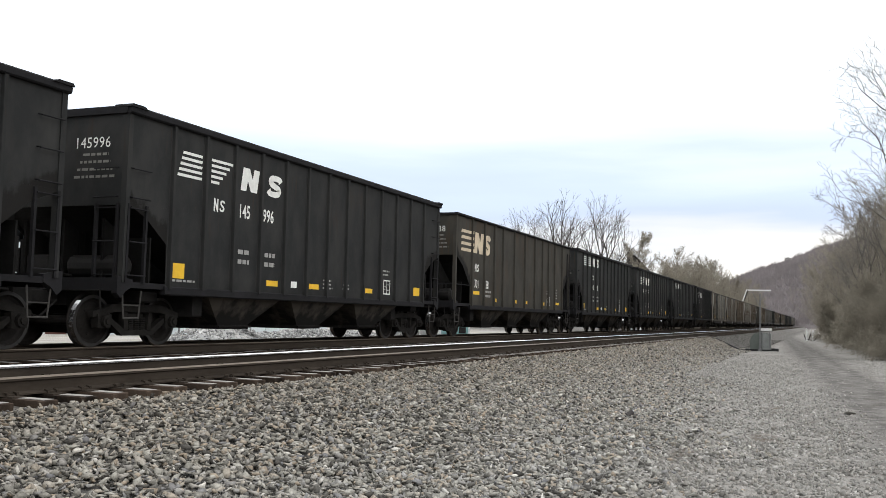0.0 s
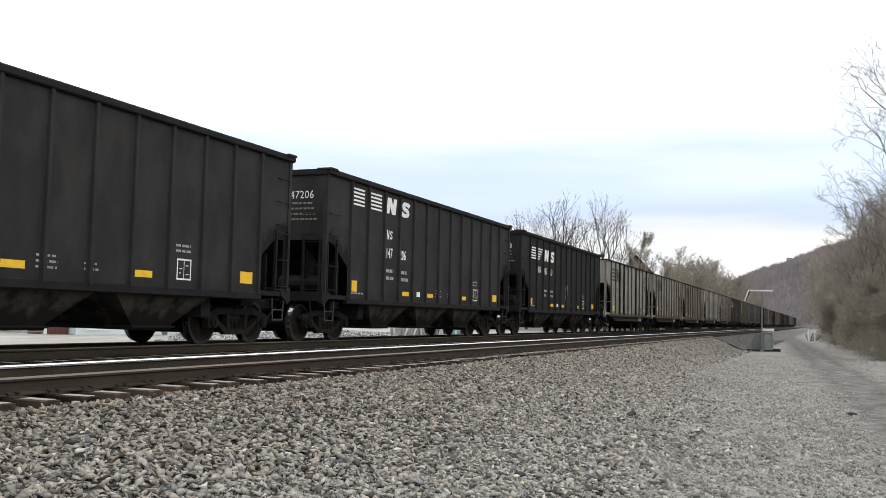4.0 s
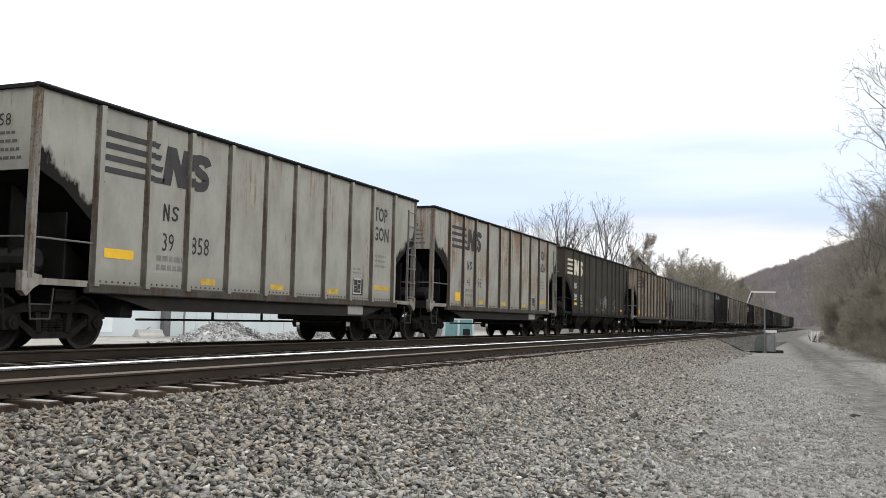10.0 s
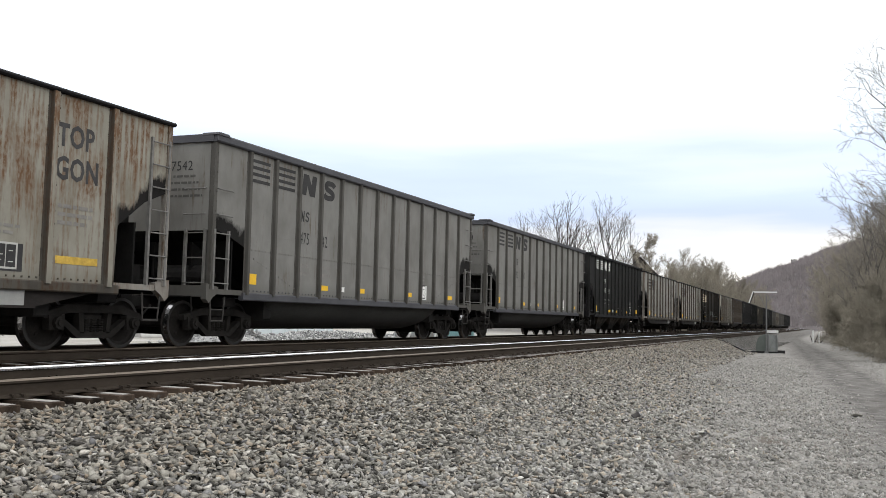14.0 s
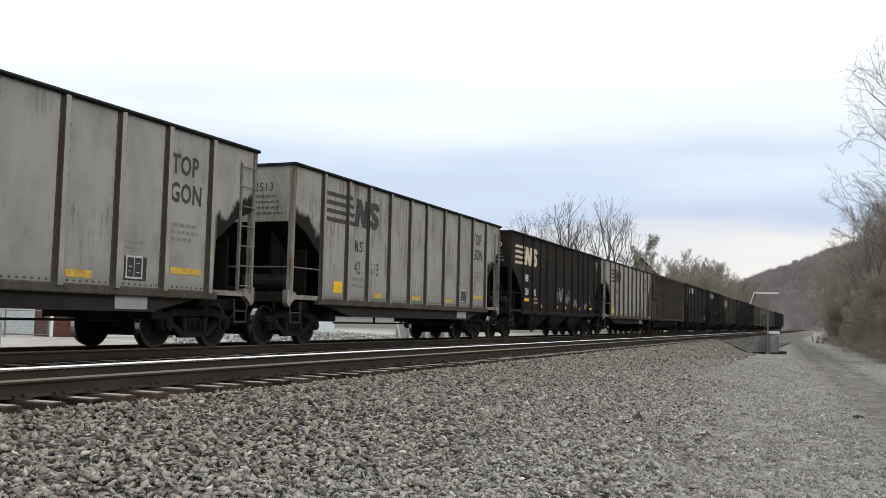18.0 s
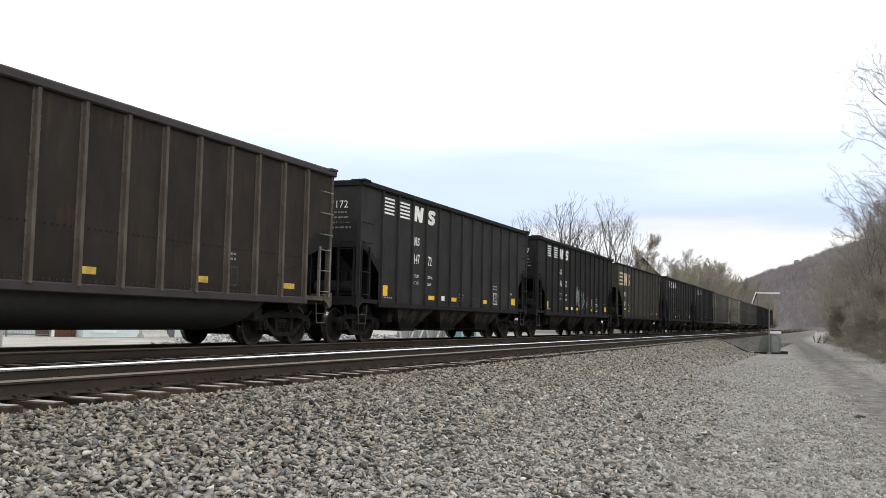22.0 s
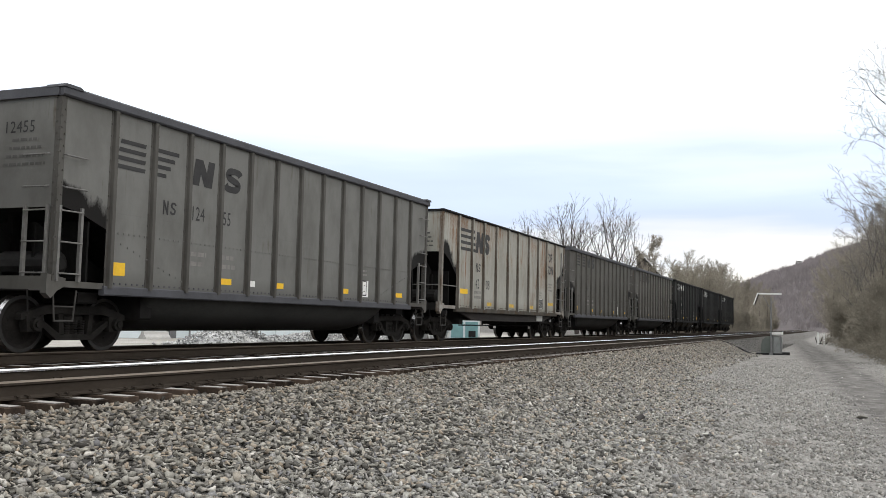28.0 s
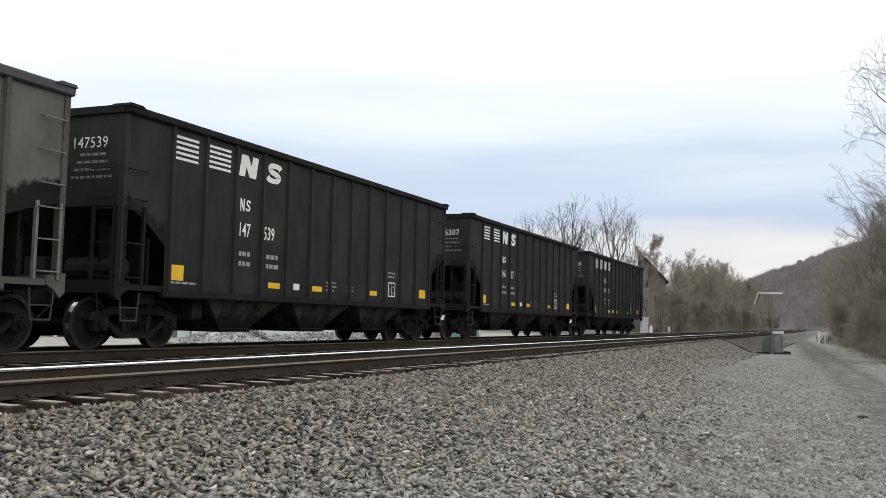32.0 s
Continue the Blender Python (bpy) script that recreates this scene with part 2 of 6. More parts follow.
# ---------------------------------------------------------------- ground
NEAR_Y, FAR_Y = 7.938, 12.545     # centre lines of the empty track and of the train's track
TIE_STEP = 0.5014


def smooth(a, b, x):
    k = np.clip((x - a) / (b - a), 0, 1)
    return k * k * (3 - 2 * k)


def height(x, y):
    """Ground height: ballast bed, its shoulder towards the camera, the gravel strip, the yard behind the train."""
    x, y = np.asarray(x, float), np.asarray(y, float)
    end = smooth(50, 68, x)
    toe = 2.6 + 1.9 * smooth(8, 38, x) + 0.6 * end
    crest = 6.50 - 0.05 * end
    low = -0.85 - 0.12 * end * smooth(2.5, 4.5, y)
    k = np.clip((y - toe) / (crest - toe), 0, 1)
    k = k + 0.08 * np.sin(k * math.pi) ** 2
    z = low + (-0.27 - low) * np.clip(k, 0, 1) + 0.03 * smooth(6.62, 7.0, y)
    back = np.clip((y - 14.3) / 2.6, 0, 1)
    z = z - 0.27 * back * back * (3 - 2 * back)
    # the gravel strip is slightly uneven
    z = z + 0.03 * np.sin(0.7 * x + 1.3 * y) * np.sin(0.41 * x - 0.9 * y + 2) * (1 - np.clip(k, 0, 1)) * np.exp(-np.abs(x) / 60)
    return z


def sheet():
    xs = np.concatenate([-np.geomspace(400, 12, 14), np.linspace(-8, 70, 261), np.geomspace(72, 3000, 44)])
    ys = np.concatenate([-np.geomspace(1500, 16, 16), np.linspace(-12, 20, 161), np.geomspace(21, 1500, 22)])
    gx, gy = np.meshgrid(xs, ys, indexing="ij")
    gz = height(gx, gy)
    rng = np.random.default_rng(3)
    near = (np.abs(gx - 30) < 42) & (gy > -10) & (gy < 6.2)
    gz = gz + near * rng.normal(0, 0.008, gz.shape)
    n, m = gx.shape
    verts = np.stack([gx, gy, gz], -1).reshape(-1, 3)
    i, j = np.meshgrid(np.arange(n - 1), np.arange(m - 1), indexing="ij")
    a = (i * m + j).ravel()
    faces = np.stack([a, a + m, a + m + 1, a + 1], -1)
    return verts, faces


def ground_material():
    m = bpy.data.materials.new("packed_gravel")
    m.use_nodes = True
    nt = m.node_tree
    b = nt.nodes["Principled BSDF"]
    b.inputs["Roughness"].default_value = 0.95
    b.inputs["Specular IOR Level"].default_value = 0.15
    co = nt.nodes.new("ShaderNodeTexCoord")

    def nz(scale, detail=5.0, stretch=None):
        n = node(nt, "ShaderNodeTexNoise", Scale=scale, Detail=detail, Roughness=0.6)
        if stretch:
            mp = nt.nodes.new("ShaderNodeMapping")
            mp.inputs["Scale"].default_value = stretch
            nt.links.new(co.outputs["Object"], mp.inputs["Vector"])
            nt.links.new(mp.outputs[0], n.inputs["Vector"])
        else:
            nt.links.new(co.outputs["Object"], n.inputs["Vector"])
        return n.outputs[0]

    def mathn(op, a, bb, clamp=False):
        k = nt.nodes.new("ShaderNodeMath")
        k.operation, k.use_clamp = op, clamp
        for i, v in enumerate((a, bb)):
            if isinstance(v, (int, float)):
                k.inputs[i].default_value = v
            else:
                nt.links.new(v, k.inputs[i])
        return k.outputs[0]

    def ranged(v, p0, p1):
        r = nt.nodes.new("ShaderNodeMapRange")
        r.inputs["From Min"].default_value, r.inputs["From Max"].default_value = p0, p1
        nt.links.new(v, r.inputs["Value"])
        return r.outputs[0]

    def mixc(fac, a, c):
        k = nt.nodes.new("ShaderNodeMix")
        k.data_type = "RGBA"
        nt.links.new(fac, k.inputs["Factor"])
        for i, v in ((6, a), (7, c)):
            if isinstance(v, tuple):
                k.inputs[i].default_value = (*v, 1)
            else:
                nt.links.new(v, k.inputs[i])
        return k.outputs[2]

    sep = nt.nodes.new("ShaderNodeSeparateXYZ")
    nt.links.new(co.outputs["Object"], sep.inputs[0])
    px, py = sep.outputs["X"], sep.outputs["Y"]
    vor = node(nt, "ShaderNodeTexVoronoi", Scale=26.0)
    nt.links.new(co.outputs["Object"], vor.inputs["Vector"])
    stones = vor.outputs["Distance"]
    hue = nt.nodes.new("ShaderNodeSeparateColor")
    nt.links.new(vor.outputs["Color"], hue.inputs[0])
    gravel = mixc(hue.outputs[0], (0.17, 0.162, 0.150), (0.38, 0.364, 0.338))
    col = mixc(ranged(nz(0.6), 0.35, 0.7), gravel, (0.325, 0.311, 0.288))
    # dirty patches of washed-in soil and leaf litter
    col = mixc(mathn("MULTIPLY", ranged(nz(0.9, 7.0, (1, 1.6, 1)), 0.56, 0.70), 0.75), col, (0.115, 0.097, 0.082))
    # patches of bare brown soil
    for sx, sy, rx, ry in ((13.5, 0.7, 0.55, 0.28), (12.7, 1.95, 0.55, 0.20), (11.3, 1.5, 0.5, 0.18), (26.0, 2.7, 1.6, 0.30), (24.5, 1.2, 1.4, 0.25), (17.5, 0.9, 0.7, 0.2)):
        ex, ey = mathn("DIVIDE", mathn("SUBTRACT", px, sx), rx), mathn("DIVIDE", mathn("SUBTRACT", py, sy), ry)
        rr = mathn("ADD", mathn("ADD", mathn("MULTIPLY", ex, ex), mathn("MULTIPLY", ey, ey)), mathn("MULTIPLY", nz(3.5), 1.6))
        col = mixc(mathn("MULTIPLY", ranged(rr, 1.9, 1.1), 0.75), col, (0.105, 0.086, 0.070))
    # wheel tracks of the service road, darker and damp
    bend = mathn("ADD", mathn("MULTIPLY", mathn("SUBTRACT", px, 20.0), 0.047), -1.15)
    off = mathn("SUBTRACT", py, bend)
    off = mathn("ADD", off, mathn("MULTIPLY", mathn("SUBTRACT", nz(0.7), 0.5), 0.8))
    lane = mathn("SUBTRACT", 1.0, ranged(mathn("ABSOLUTE", off, 0), 0.55, 1.55), True)
    ruts = ranged(mathn("ABSOLUTE", mathn("SUBTRACT", mathn("ABSOLUTE", off, 0), 0.45), 0), 0.35, 0.05)
    road = mathn("MULTIPLY", lane, mathn("ADD", mathn("MULTIPLY", ruts, 0.15), 0.72), True)
    road = mathn("MULTIPLY", road, ranged(nz(2.2, 7.0), 0.22, 0.55), True)
    col = mixc(mathn("MULTIPLY", road, 0.95), col, (0.085, 0.079, 0.074))
    # brown litter and dead grass beside the woods
    verge = mathn("MULTIPLY", ranged(py, -2.4, -4.2), ranged(px, 20.0, 45.0), True)
    col = mixc(mathn("MULTIPLY", verge, ranged(nz(1.7), 0.3, 0.6), True), col, (0.10, 0.077, 0.055))
    # gap shade between the bank's stones painted dark, turning to dirt farther along
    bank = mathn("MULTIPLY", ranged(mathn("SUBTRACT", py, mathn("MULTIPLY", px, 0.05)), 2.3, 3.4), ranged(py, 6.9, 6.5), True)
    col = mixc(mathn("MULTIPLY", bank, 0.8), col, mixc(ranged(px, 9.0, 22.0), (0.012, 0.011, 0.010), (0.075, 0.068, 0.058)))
    # dark old ballast of the bed farther along
    bed = mathn("MULTIPLY", ranged(py, 2.6, 4.2), ranged(px, 52.0, 66.0), True)
    col = mixc(bed, col, mixc(hue.outputs[1], (0.105, 0.099, 0.091), (0.21, 0.20, 0.185)))
    # fouled ballast between and behind the rails
    oil = mathn("MULTIPLY", ranged(py, 6.4, 7.0), ranged(py, 14.4, 13.6), True)
    col = mixc(oil, col, mixc(hue.outputs[1], (0.030, 0.026, 0.022), (0.11, 0.097, 0.085)))
    # the pale concrete and gravel yard behind the train
    yard = ranged(py, 14.6, 16.2)
    pale = mixc(ranged(nz(0.35, 6.0, (1, 3, 1)), 0.35, 0.66), (0.50, 0.485, 0.455), (0.36, 0.335, 0.29))
    col = mixc(mathn("MULTIPLY", yard, ranged(px, 95.0, 70.0), True), col, pale)
    nt.links.new(col, b.inputs["Base Color"])
    bp = node(nt, "ShaderNodeBump", Strength=0.8, Distance=0.03)
    nt.links.new(mathn("ADD", stones, mathn("MULTIPLY", nz(60.0), 0.4)), bp.inputs["Height"])
    nt.links.new(bp.outputs[0], b.inputs["Normal"])
    return m


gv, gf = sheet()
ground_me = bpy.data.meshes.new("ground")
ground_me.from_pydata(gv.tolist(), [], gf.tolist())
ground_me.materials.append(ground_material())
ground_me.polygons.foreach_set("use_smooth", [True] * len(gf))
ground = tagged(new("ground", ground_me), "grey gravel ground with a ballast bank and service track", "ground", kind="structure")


# ---------------------------------------------------------------- ballast stones
def stone_material(name, ramp_rows):
    m = bpy.data.materials.new(name)
    m.use_nodes = True
    nt = m.node_tree
    b = nt.nodes["Principled BSDF"]
    b.inputs["Roughness"].default_value = 0.9
    b.inputs["Specular IOR Level"].default_value = 0.2
    geo = nt.nodes.new("ShaderNodeNewGeometry")
    r = nt.nodes.new("ShaderNodeValToRGB")
    r.color_ramp.interpolation = "LINEAR"
    e = r.color_ramp.elements
    e[0].position, e[0].color = ramp_rows[0][0], (*ramp_rows[0][1], 1)
    e[1].position, e[1].color = ramp_rows[-1][0], (*ramp_rows[-1][1], 1)
    for p, c in ramp_rows[1:-1]:
        e.new(p).color = (*c, 1)
    nt.links.new(geo.outputs["Random Per Island"], r.inputs[0])
    co = nt.nodes.new("ShaderNodeTexCoord")
    n = node(nt, "ShaderNodeTexNoise", Scale=45.0, Detail=4.0, Roughness=0.65)
    nt.links.new(co.outputs["Object"], n.inputs["Vector"])
    mul = nt.nodes.new("ShaderNodeMix")
    mul.data_type, mul.blend_type = "RGBA", "MULTIPLY"
    mul.inputs["Factor"].default_value = 0.8
    nt.links.new(r.outputs[0], mul.inputs[6])
    tone = nt.nodes.new("ShaderNodeMapRange")
    tone.inputs["From Min"].default_value, tone.inputs["From Max"].default_value = 0.3, 0.65
    tone.inputs["To Min"].default_value, tone.inputs["To Max"].default_value = 0.62, 1.12
    nt.links.new(n.outputs[0], tone.inputs["Value"])
    nt.links.new(tone.outputs[0], mul.inputs[7])
    # the bank's stones grow darker and browner towards the rails
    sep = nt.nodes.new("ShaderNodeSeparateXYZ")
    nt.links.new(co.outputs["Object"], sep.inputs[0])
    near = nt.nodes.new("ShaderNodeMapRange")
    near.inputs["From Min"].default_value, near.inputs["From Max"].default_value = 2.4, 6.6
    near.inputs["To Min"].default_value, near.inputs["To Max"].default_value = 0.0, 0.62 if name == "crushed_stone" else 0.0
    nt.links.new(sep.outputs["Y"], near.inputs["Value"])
    tinge = nt.nodes.new("ShaderNodeMix")
    tinge.data_type, tinge.blend_type = "RGBA", "MULTIPLY"
    tinge.inputs[7].default_value = (0.60, 0.54, 0.47, 1)
    nt.links.new(near.outputs[0], tinge.inputs["Factor"])
    nt.links.new(mul.outputs[2], tinge.inputs[6])
    nt.links.new(tinge.outputs[2], b.inputs["Base Color"])
    bp = node(nt, "ShaderNodeBump", Strength=0.35, Distance=0.006)
    nt.links.new(n.outputs[0], bp.inputs["Height"])
    nt.links.new(bp.outputs[0], b.inputs["Normal"])
    return m


BALLAST = [(0.0, (0.065, 0.061, 0.055)), (0.15, (0.153, 0.147, 0.133)), (0.38, (0.319, 0.309, 0.275)), (0.58, (0.453, 0.442, 0.397)), (0.70, (0.388, 0.321, 0.246)),
           (0.80, (0.453, 0.426, 0.379)), (0.91, (0.205, 0.207, 0.216)), (1.0, (0.668, 0.647, 0.593))]
FINES = [(0.0, (0.180, 0.174, 0.162)), (0.25, (0.286, 0.278, 0.257)), (0.6, (0.371, 0.360, 0.333)), (0.85, (0.329, 0.305, 0.273)), (1.0, (0.530, 0.514, 0.488))]
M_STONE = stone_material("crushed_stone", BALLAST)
M_FINES = stone_material("gravel_fines", FINES)
M_FOUL = stone_material("oily_stone", [(0.0, (0.020, 0.018, 0.016)), (0.6, (0.045, 0.040, 0.035)), (1.0, (0.11, 0.10, 0.09))])
M_OLD_STONE = stone_material("weathered_stone", [(0.0, (0.085, 0.081, 0.074)), (0.6, (0.155, 0.148, 0.136)), (1.0, (0.26, 0.25, 0.235))])
M_PALE_STONE = stone_material("pale_crushed_stone", [(0.0, (0.24, 0.24, 0.24)), (0.5, (0.46, 0.46, 0.45)), (1.0, (0.68, 0.67, 0.65))])


def stone_shapes(count, rng):
    """Angular crushed stones: hulls round a few random corners, as triangles padded to one count."""
    out, tris = [], []
    while len(out) < count:
        n = int(rng.integers(7, 10))
        p = rng.normal(size=(n, 3))
        p /= np.linalg.norm(p, axis=1)[:, None]
        p *= rng.uniform(0.75, 1.15, (n, 1)) * np.array([1.3, 0.95, 0.42]) * rng.uniform(0.85, 1.15, 3)
        bm = bmesh.new()
        for q in p:
            bm.verts.new(q)
        bmesh.ops.convex_hull(bm, input=bm.verts[:])
        bm.verts.ensure_lookup_table()
        bmesh.ops.triangulate(bm, faces=bm.faces[:])
        bm.verts.index_update()
        v = np.array([q.co[:] for q in bm.verts])
        t = np.array([[q.index for q in f.verts] for f in bm.faces])
        bm.free()
        if len(v) == 8 and len(t) == 12:
            out.append(v)
            tris.append(t)
    return out, tris


def scatter(name, pts, sizes, mat, seed, label, category, sink=0.25):
    rng = np.random.default_rng(seed)
    shapes, tris = stone_shapes(28, rng)
    n = len(pts)
    a = rng.normal(size=(n, 4))
    a /= np.linalg.norm(a, axis=1)[:, None]
    # most stones lie flat
    a[: int(n * 0.75), 1:3] *= 0.25
    a /= np.linalg.norm(a, axis=1)[:, None]
    w, x, y, z = a.T
    rot = np.stack([1 - 2 * (y * y + z * z), 2 * (x * y - z * w), 2 * (x * z + y * w), 2 * (x * y + z * w), 1 - 2 * (x * x + z * z), 2 * (y * z - x * w),
                    2 * (x * z - y * w), 2 * (y * z + x * w), 1 - 2 * (x * x + y * y)], -1).reshape(n, 3, 3)
    kind = rng.integers(0, len(shapes), n)
    base = np.array(shapes)[kind]
    v = np.einsum("nij,nkj->nki", rot, base) * sizes[:, None, None]
    v = v + pts[:, None, :]
    v[:, :, 2] += (sizes * (0.5 - sink))[:, None]
    k = base.shape[1]
    faces = (np.array(tris)[kind] + (np.arange(n) * k)[:, None, None]).reshape(-1, 3)
    me = bpy.data.meshes.new(name)
    me.vertices.add(n * k)
    me.vertices.foreach_set("co", v.reshape(-1).astype(np.float32))
    me.loops.add(len(faces) * 3)
    me.loops.foreach_set("vertex_index", faces.reshape(-1).astype(np.int32))
    me.polygons.add(len(faces))
    me.polygons.foreach_set("loop_start", np.arange(0, len(faces) * 3, 3, dtype=np.int32))
    me.materials.append(mat)
    me.update(calc_edges=True)
    me.validate()
    return tagged(new(name, me), label, category, kind="stuff")


def ballast():
    rng = np.random.default_rng(11)
    pts, sizes = [], []

    def strip(x0, x1, y0, y1, density, smin, smax):
        n = int((x1 - x0) * abs(y1 - y0) * density)
        x, y = rng.uniform(x0, x1, n), rng.uniform(y0, y1, n)
        pts.append(np.stack([x, y], -1))
        sizes.append(rng.uniform(smin, smax, n) ** 1.0)

    strip(3, 14, 0.6, 6.72, 620, 0.018, 0.050)
    strip(14, 27, 1.6, 6.72, 520, 0.020, 0.050)
    strip(27, 64, 3.6, 6.7, 210, 0.030, 0.056)
    cut = len(pts)
    strip(2, 30, 6.75, 13.9, 60, 0.020, 0.040)
    op, osz = np.concatenate(pts[cut:]), np.concatenate(sizes[cut:])
    del pts[cut:], sizes[cut:]
    scatter("fouled_ballast", np.concatenate([op, height(op[:, 0], op[:, 1])[:, None]], 1), osz, M_FOUL, 21, "dark oily ballast stones between the rails", "ballast", 0.3)
    # older weathered stone where the bank runs on past the cabinet
    strip(60, 105, 3.4, 6.8, 60, 0.03, 0.06)
    wp, ws = pts.pop(), sizes.pop()
    scatter("weathered_ballast", np.concatenate([wp, height(wp[:, 0], wp[:, 1])[:, None]], 1), ws, M_OLD_STONE, 22, "weathered dark grey ballast stones along the bank", "ballast", 0.4)
    # fines over the packed strip
    strip(5, 16, -3.2, 4.2, 420, 0.010, 0.027)
    strip(16, 30, -3.4, 4.2, 190, 0.013, 0.032)
    strip(30, 50, -3.6, 4.8, 70, 0.018, 0.036)
    # coarser stones rolled down from the bank
    strip(5, 13, -1.6, 4.0, 210, 0.022, 0.046)
    strip(13, 24, -0.8, 4.4, 120, 0.022, 0.046)
    strip(24, 40, 0.6, 5.0, 60, 0.026, 0.048)
    fp, fs = np.concatenate(pts[cut:]), np.concatenate(sizes[cut:])
    for sx, sy, rx, ry in ((13.5, 0.7, 0.55, 0.28), (12.7, 1.95, 0.55, 0.20), (11.3, 1.5, 0.5, 0.18)):
        bare = (((fp[:, 0] - sx) / rx) ** 2 + ((fp[:, 1] - sy) / ry) ** 2 > 0.9) | (rng.random(len(fp)) < 0.35)
        fp, fs = fp[bare], fs[bare]
    lane = np.abs(fp[:, 1] + 1.15 - (fp[:, 0] - 20.0) * 0.047) > 0.95 + rng.normal(0, 0.3, len(fp))
    fp, fs = fp[lane | (fs < 0.014)], fs[lane | (fs < 0.014)]
    scatter("gravel_fines", np.concatenate([fp, height(fp[:, 0], fp[:, 1])[:, None]], 1), fs, M_FINES, 6, "small grey stones pressed into the service strip", "gravel", 0.35)
    pts, sizes = pts[:cut], sizes[:cut]
    p, s = np.concatenate(pts), np.concatenate(sizes)
    # fewer stones where the bank gives way to packed fines
    toe = 2.2 + 2.4 * smooth(8, 36, p[:, 0])
    edge = (p[:, 1] - toe) + 0.35 * np.sin(p[:, 0] * 1.7) + rng.normal(0, 0.75, len(p))
    keep = edge > 0
    p, s = p[keep], s[keep]
    p3 = np.concatenate([p, height(p[:, 0], p[:, 1])[:, None]], 1)
    p3[:, 2] += np.where(rng.random(len(p)) < 0.4, rng.uniform(0.008, 0.030, len(p)), 0.0) * (p[:, 1] < 6.5)
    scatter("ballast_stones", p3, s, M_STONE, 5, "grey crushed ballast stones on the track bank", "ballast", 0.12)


ballast()


# ---------------------------------------------------------------- tracks
def rail_mesh(x0, x1, head):
    prof = [(-0.070, -0.172), (0.070, -0.172), (0.070, -0.158), (0.012, -0.140), (0.010, -0.052), (0.037, -0.036), (0.037, -0.016), (0.021, 0.0),
            (-0.021, 0.0), (-0.037, -0.016), (-0.037, -0.036), (-0.010, -0.052), (-0.012, -0.140), (-0.070, -0.158)]
    s = Shape()
    xs = np.concatenate([np.arange(x0, 80, 11.9), np.geomspace(81, x1, 14)])
    n = len(prof)
    vs = [(x, y, z) for x in xs for y, z in prof]
    fs, mi = [], []
    for k in range(len(xs) - 1):
        for i in range(n):
            j = (i + 1) % n
            fs.append((k * n + i, (k + 1) * n + i, (k + 1) * n + j, k * n + j)[::-1])
            mi.append(1 if i in (6, 7, 8) or (i == 9 and head is M_HEAD) else 0)
    s.v, s.f, s.m = vs, fs, mi
    return s.mesh("rail", M_RAIL, head)


def tracks():
    bright, dull = rail_mesh(-30, 1500, M_HEAD), rail_mesh(-30, 1500, M_HEAD_DULL)
    tie = Shape()
    # a sawn tie with chamfered long edges, split ends
    tie.prism_x([(-1.295, -0.36), (1.295, -0.36), (1.30, -0.185), (1.285, -0.178), (-1.285, -0.178), (-1.30, -0.185)], -0.115, 0.115, 0)
    tie_me = tie.mesh("tie", M_TIE)
    top = Shape()
    top.box(-0.02, 0.108, -1.25, -0.90, -0.1785, -0.174)
    top_me = top.mesh("tie_top", M_TIETOP)
    plate = Shape()
    plate.box(-0.09, 0.09, -0.18, 0.18, -0.176, -0.164)
    for sx in (-1, 1):
        for sy in (-0.085, 0.085):
            plate.box(sx * 0.06 - 0.012, sx * 0.06 + 0.012, sy - 0.012, sy + 0.012, -0.17, -0.135)
            plate.box(sx * 0.06 - 0.018, sx * 0.06 + 0.018, sy - 0.02 * np.sign(sy) - 0.02, sy - 0.02 * np.sign(sy) + 0.02, -0.138, -0.126)
    plate_me = plate.mesh("tie_plate", M_RAIL)
    rng = random.Random(8)
    for name, cy, label in (("track_near", NEAR_Y, "empty railway track, rusty rails with polished heads on wooden ties"),
                            ("track_far", FAR_Y, "railway track carrying the coal train")):
        t = thing(name, label, "track", pose(0, cy, 0), "railway tracks", "structure")
        for sy in (-0.7525, 0.7525):
            put("rail", bright if cy == NEAR_Y and sy > 0 else dull, t, pose(0, sy, 0))
        n = 130 if cy == NEAR_Y else 70
        x0 = 6.236 - 12 * TIE_STEP
        for i in range(n):
            x = x0 + i * TIE_STEP + rng.uniform(-0.03, 0.03)
            jig = pose(x, rng.uniform(-0.05, 0.05), rng.uniform(-0.01, 0.0), 0, 0, rng.uniform(-1.2, 1.2))
            k = put("tie", tie_me, t, jig)
            put("tie_top", top_me, k, pose(0, 0, 0))
            for sy in (-0.7525, 0.7525):
                if i < 90 and (sy < 0 or i < 30) and cy == NEAR_Y:
                    put("tie_plate", plate_me, k, pose(0, sy, 0))
        rest = Shape()
        for i in range(n, n + 500):
            x = x0 + i * TIE_STEP
            rest.box(x - 0.115, x + 0.115, -1.3, 1.3, -0.36, -0.18)
        tagged(put("far_ties", rest.mesh("far_ties", M_TIE), t), kind="stuff")


tracks()


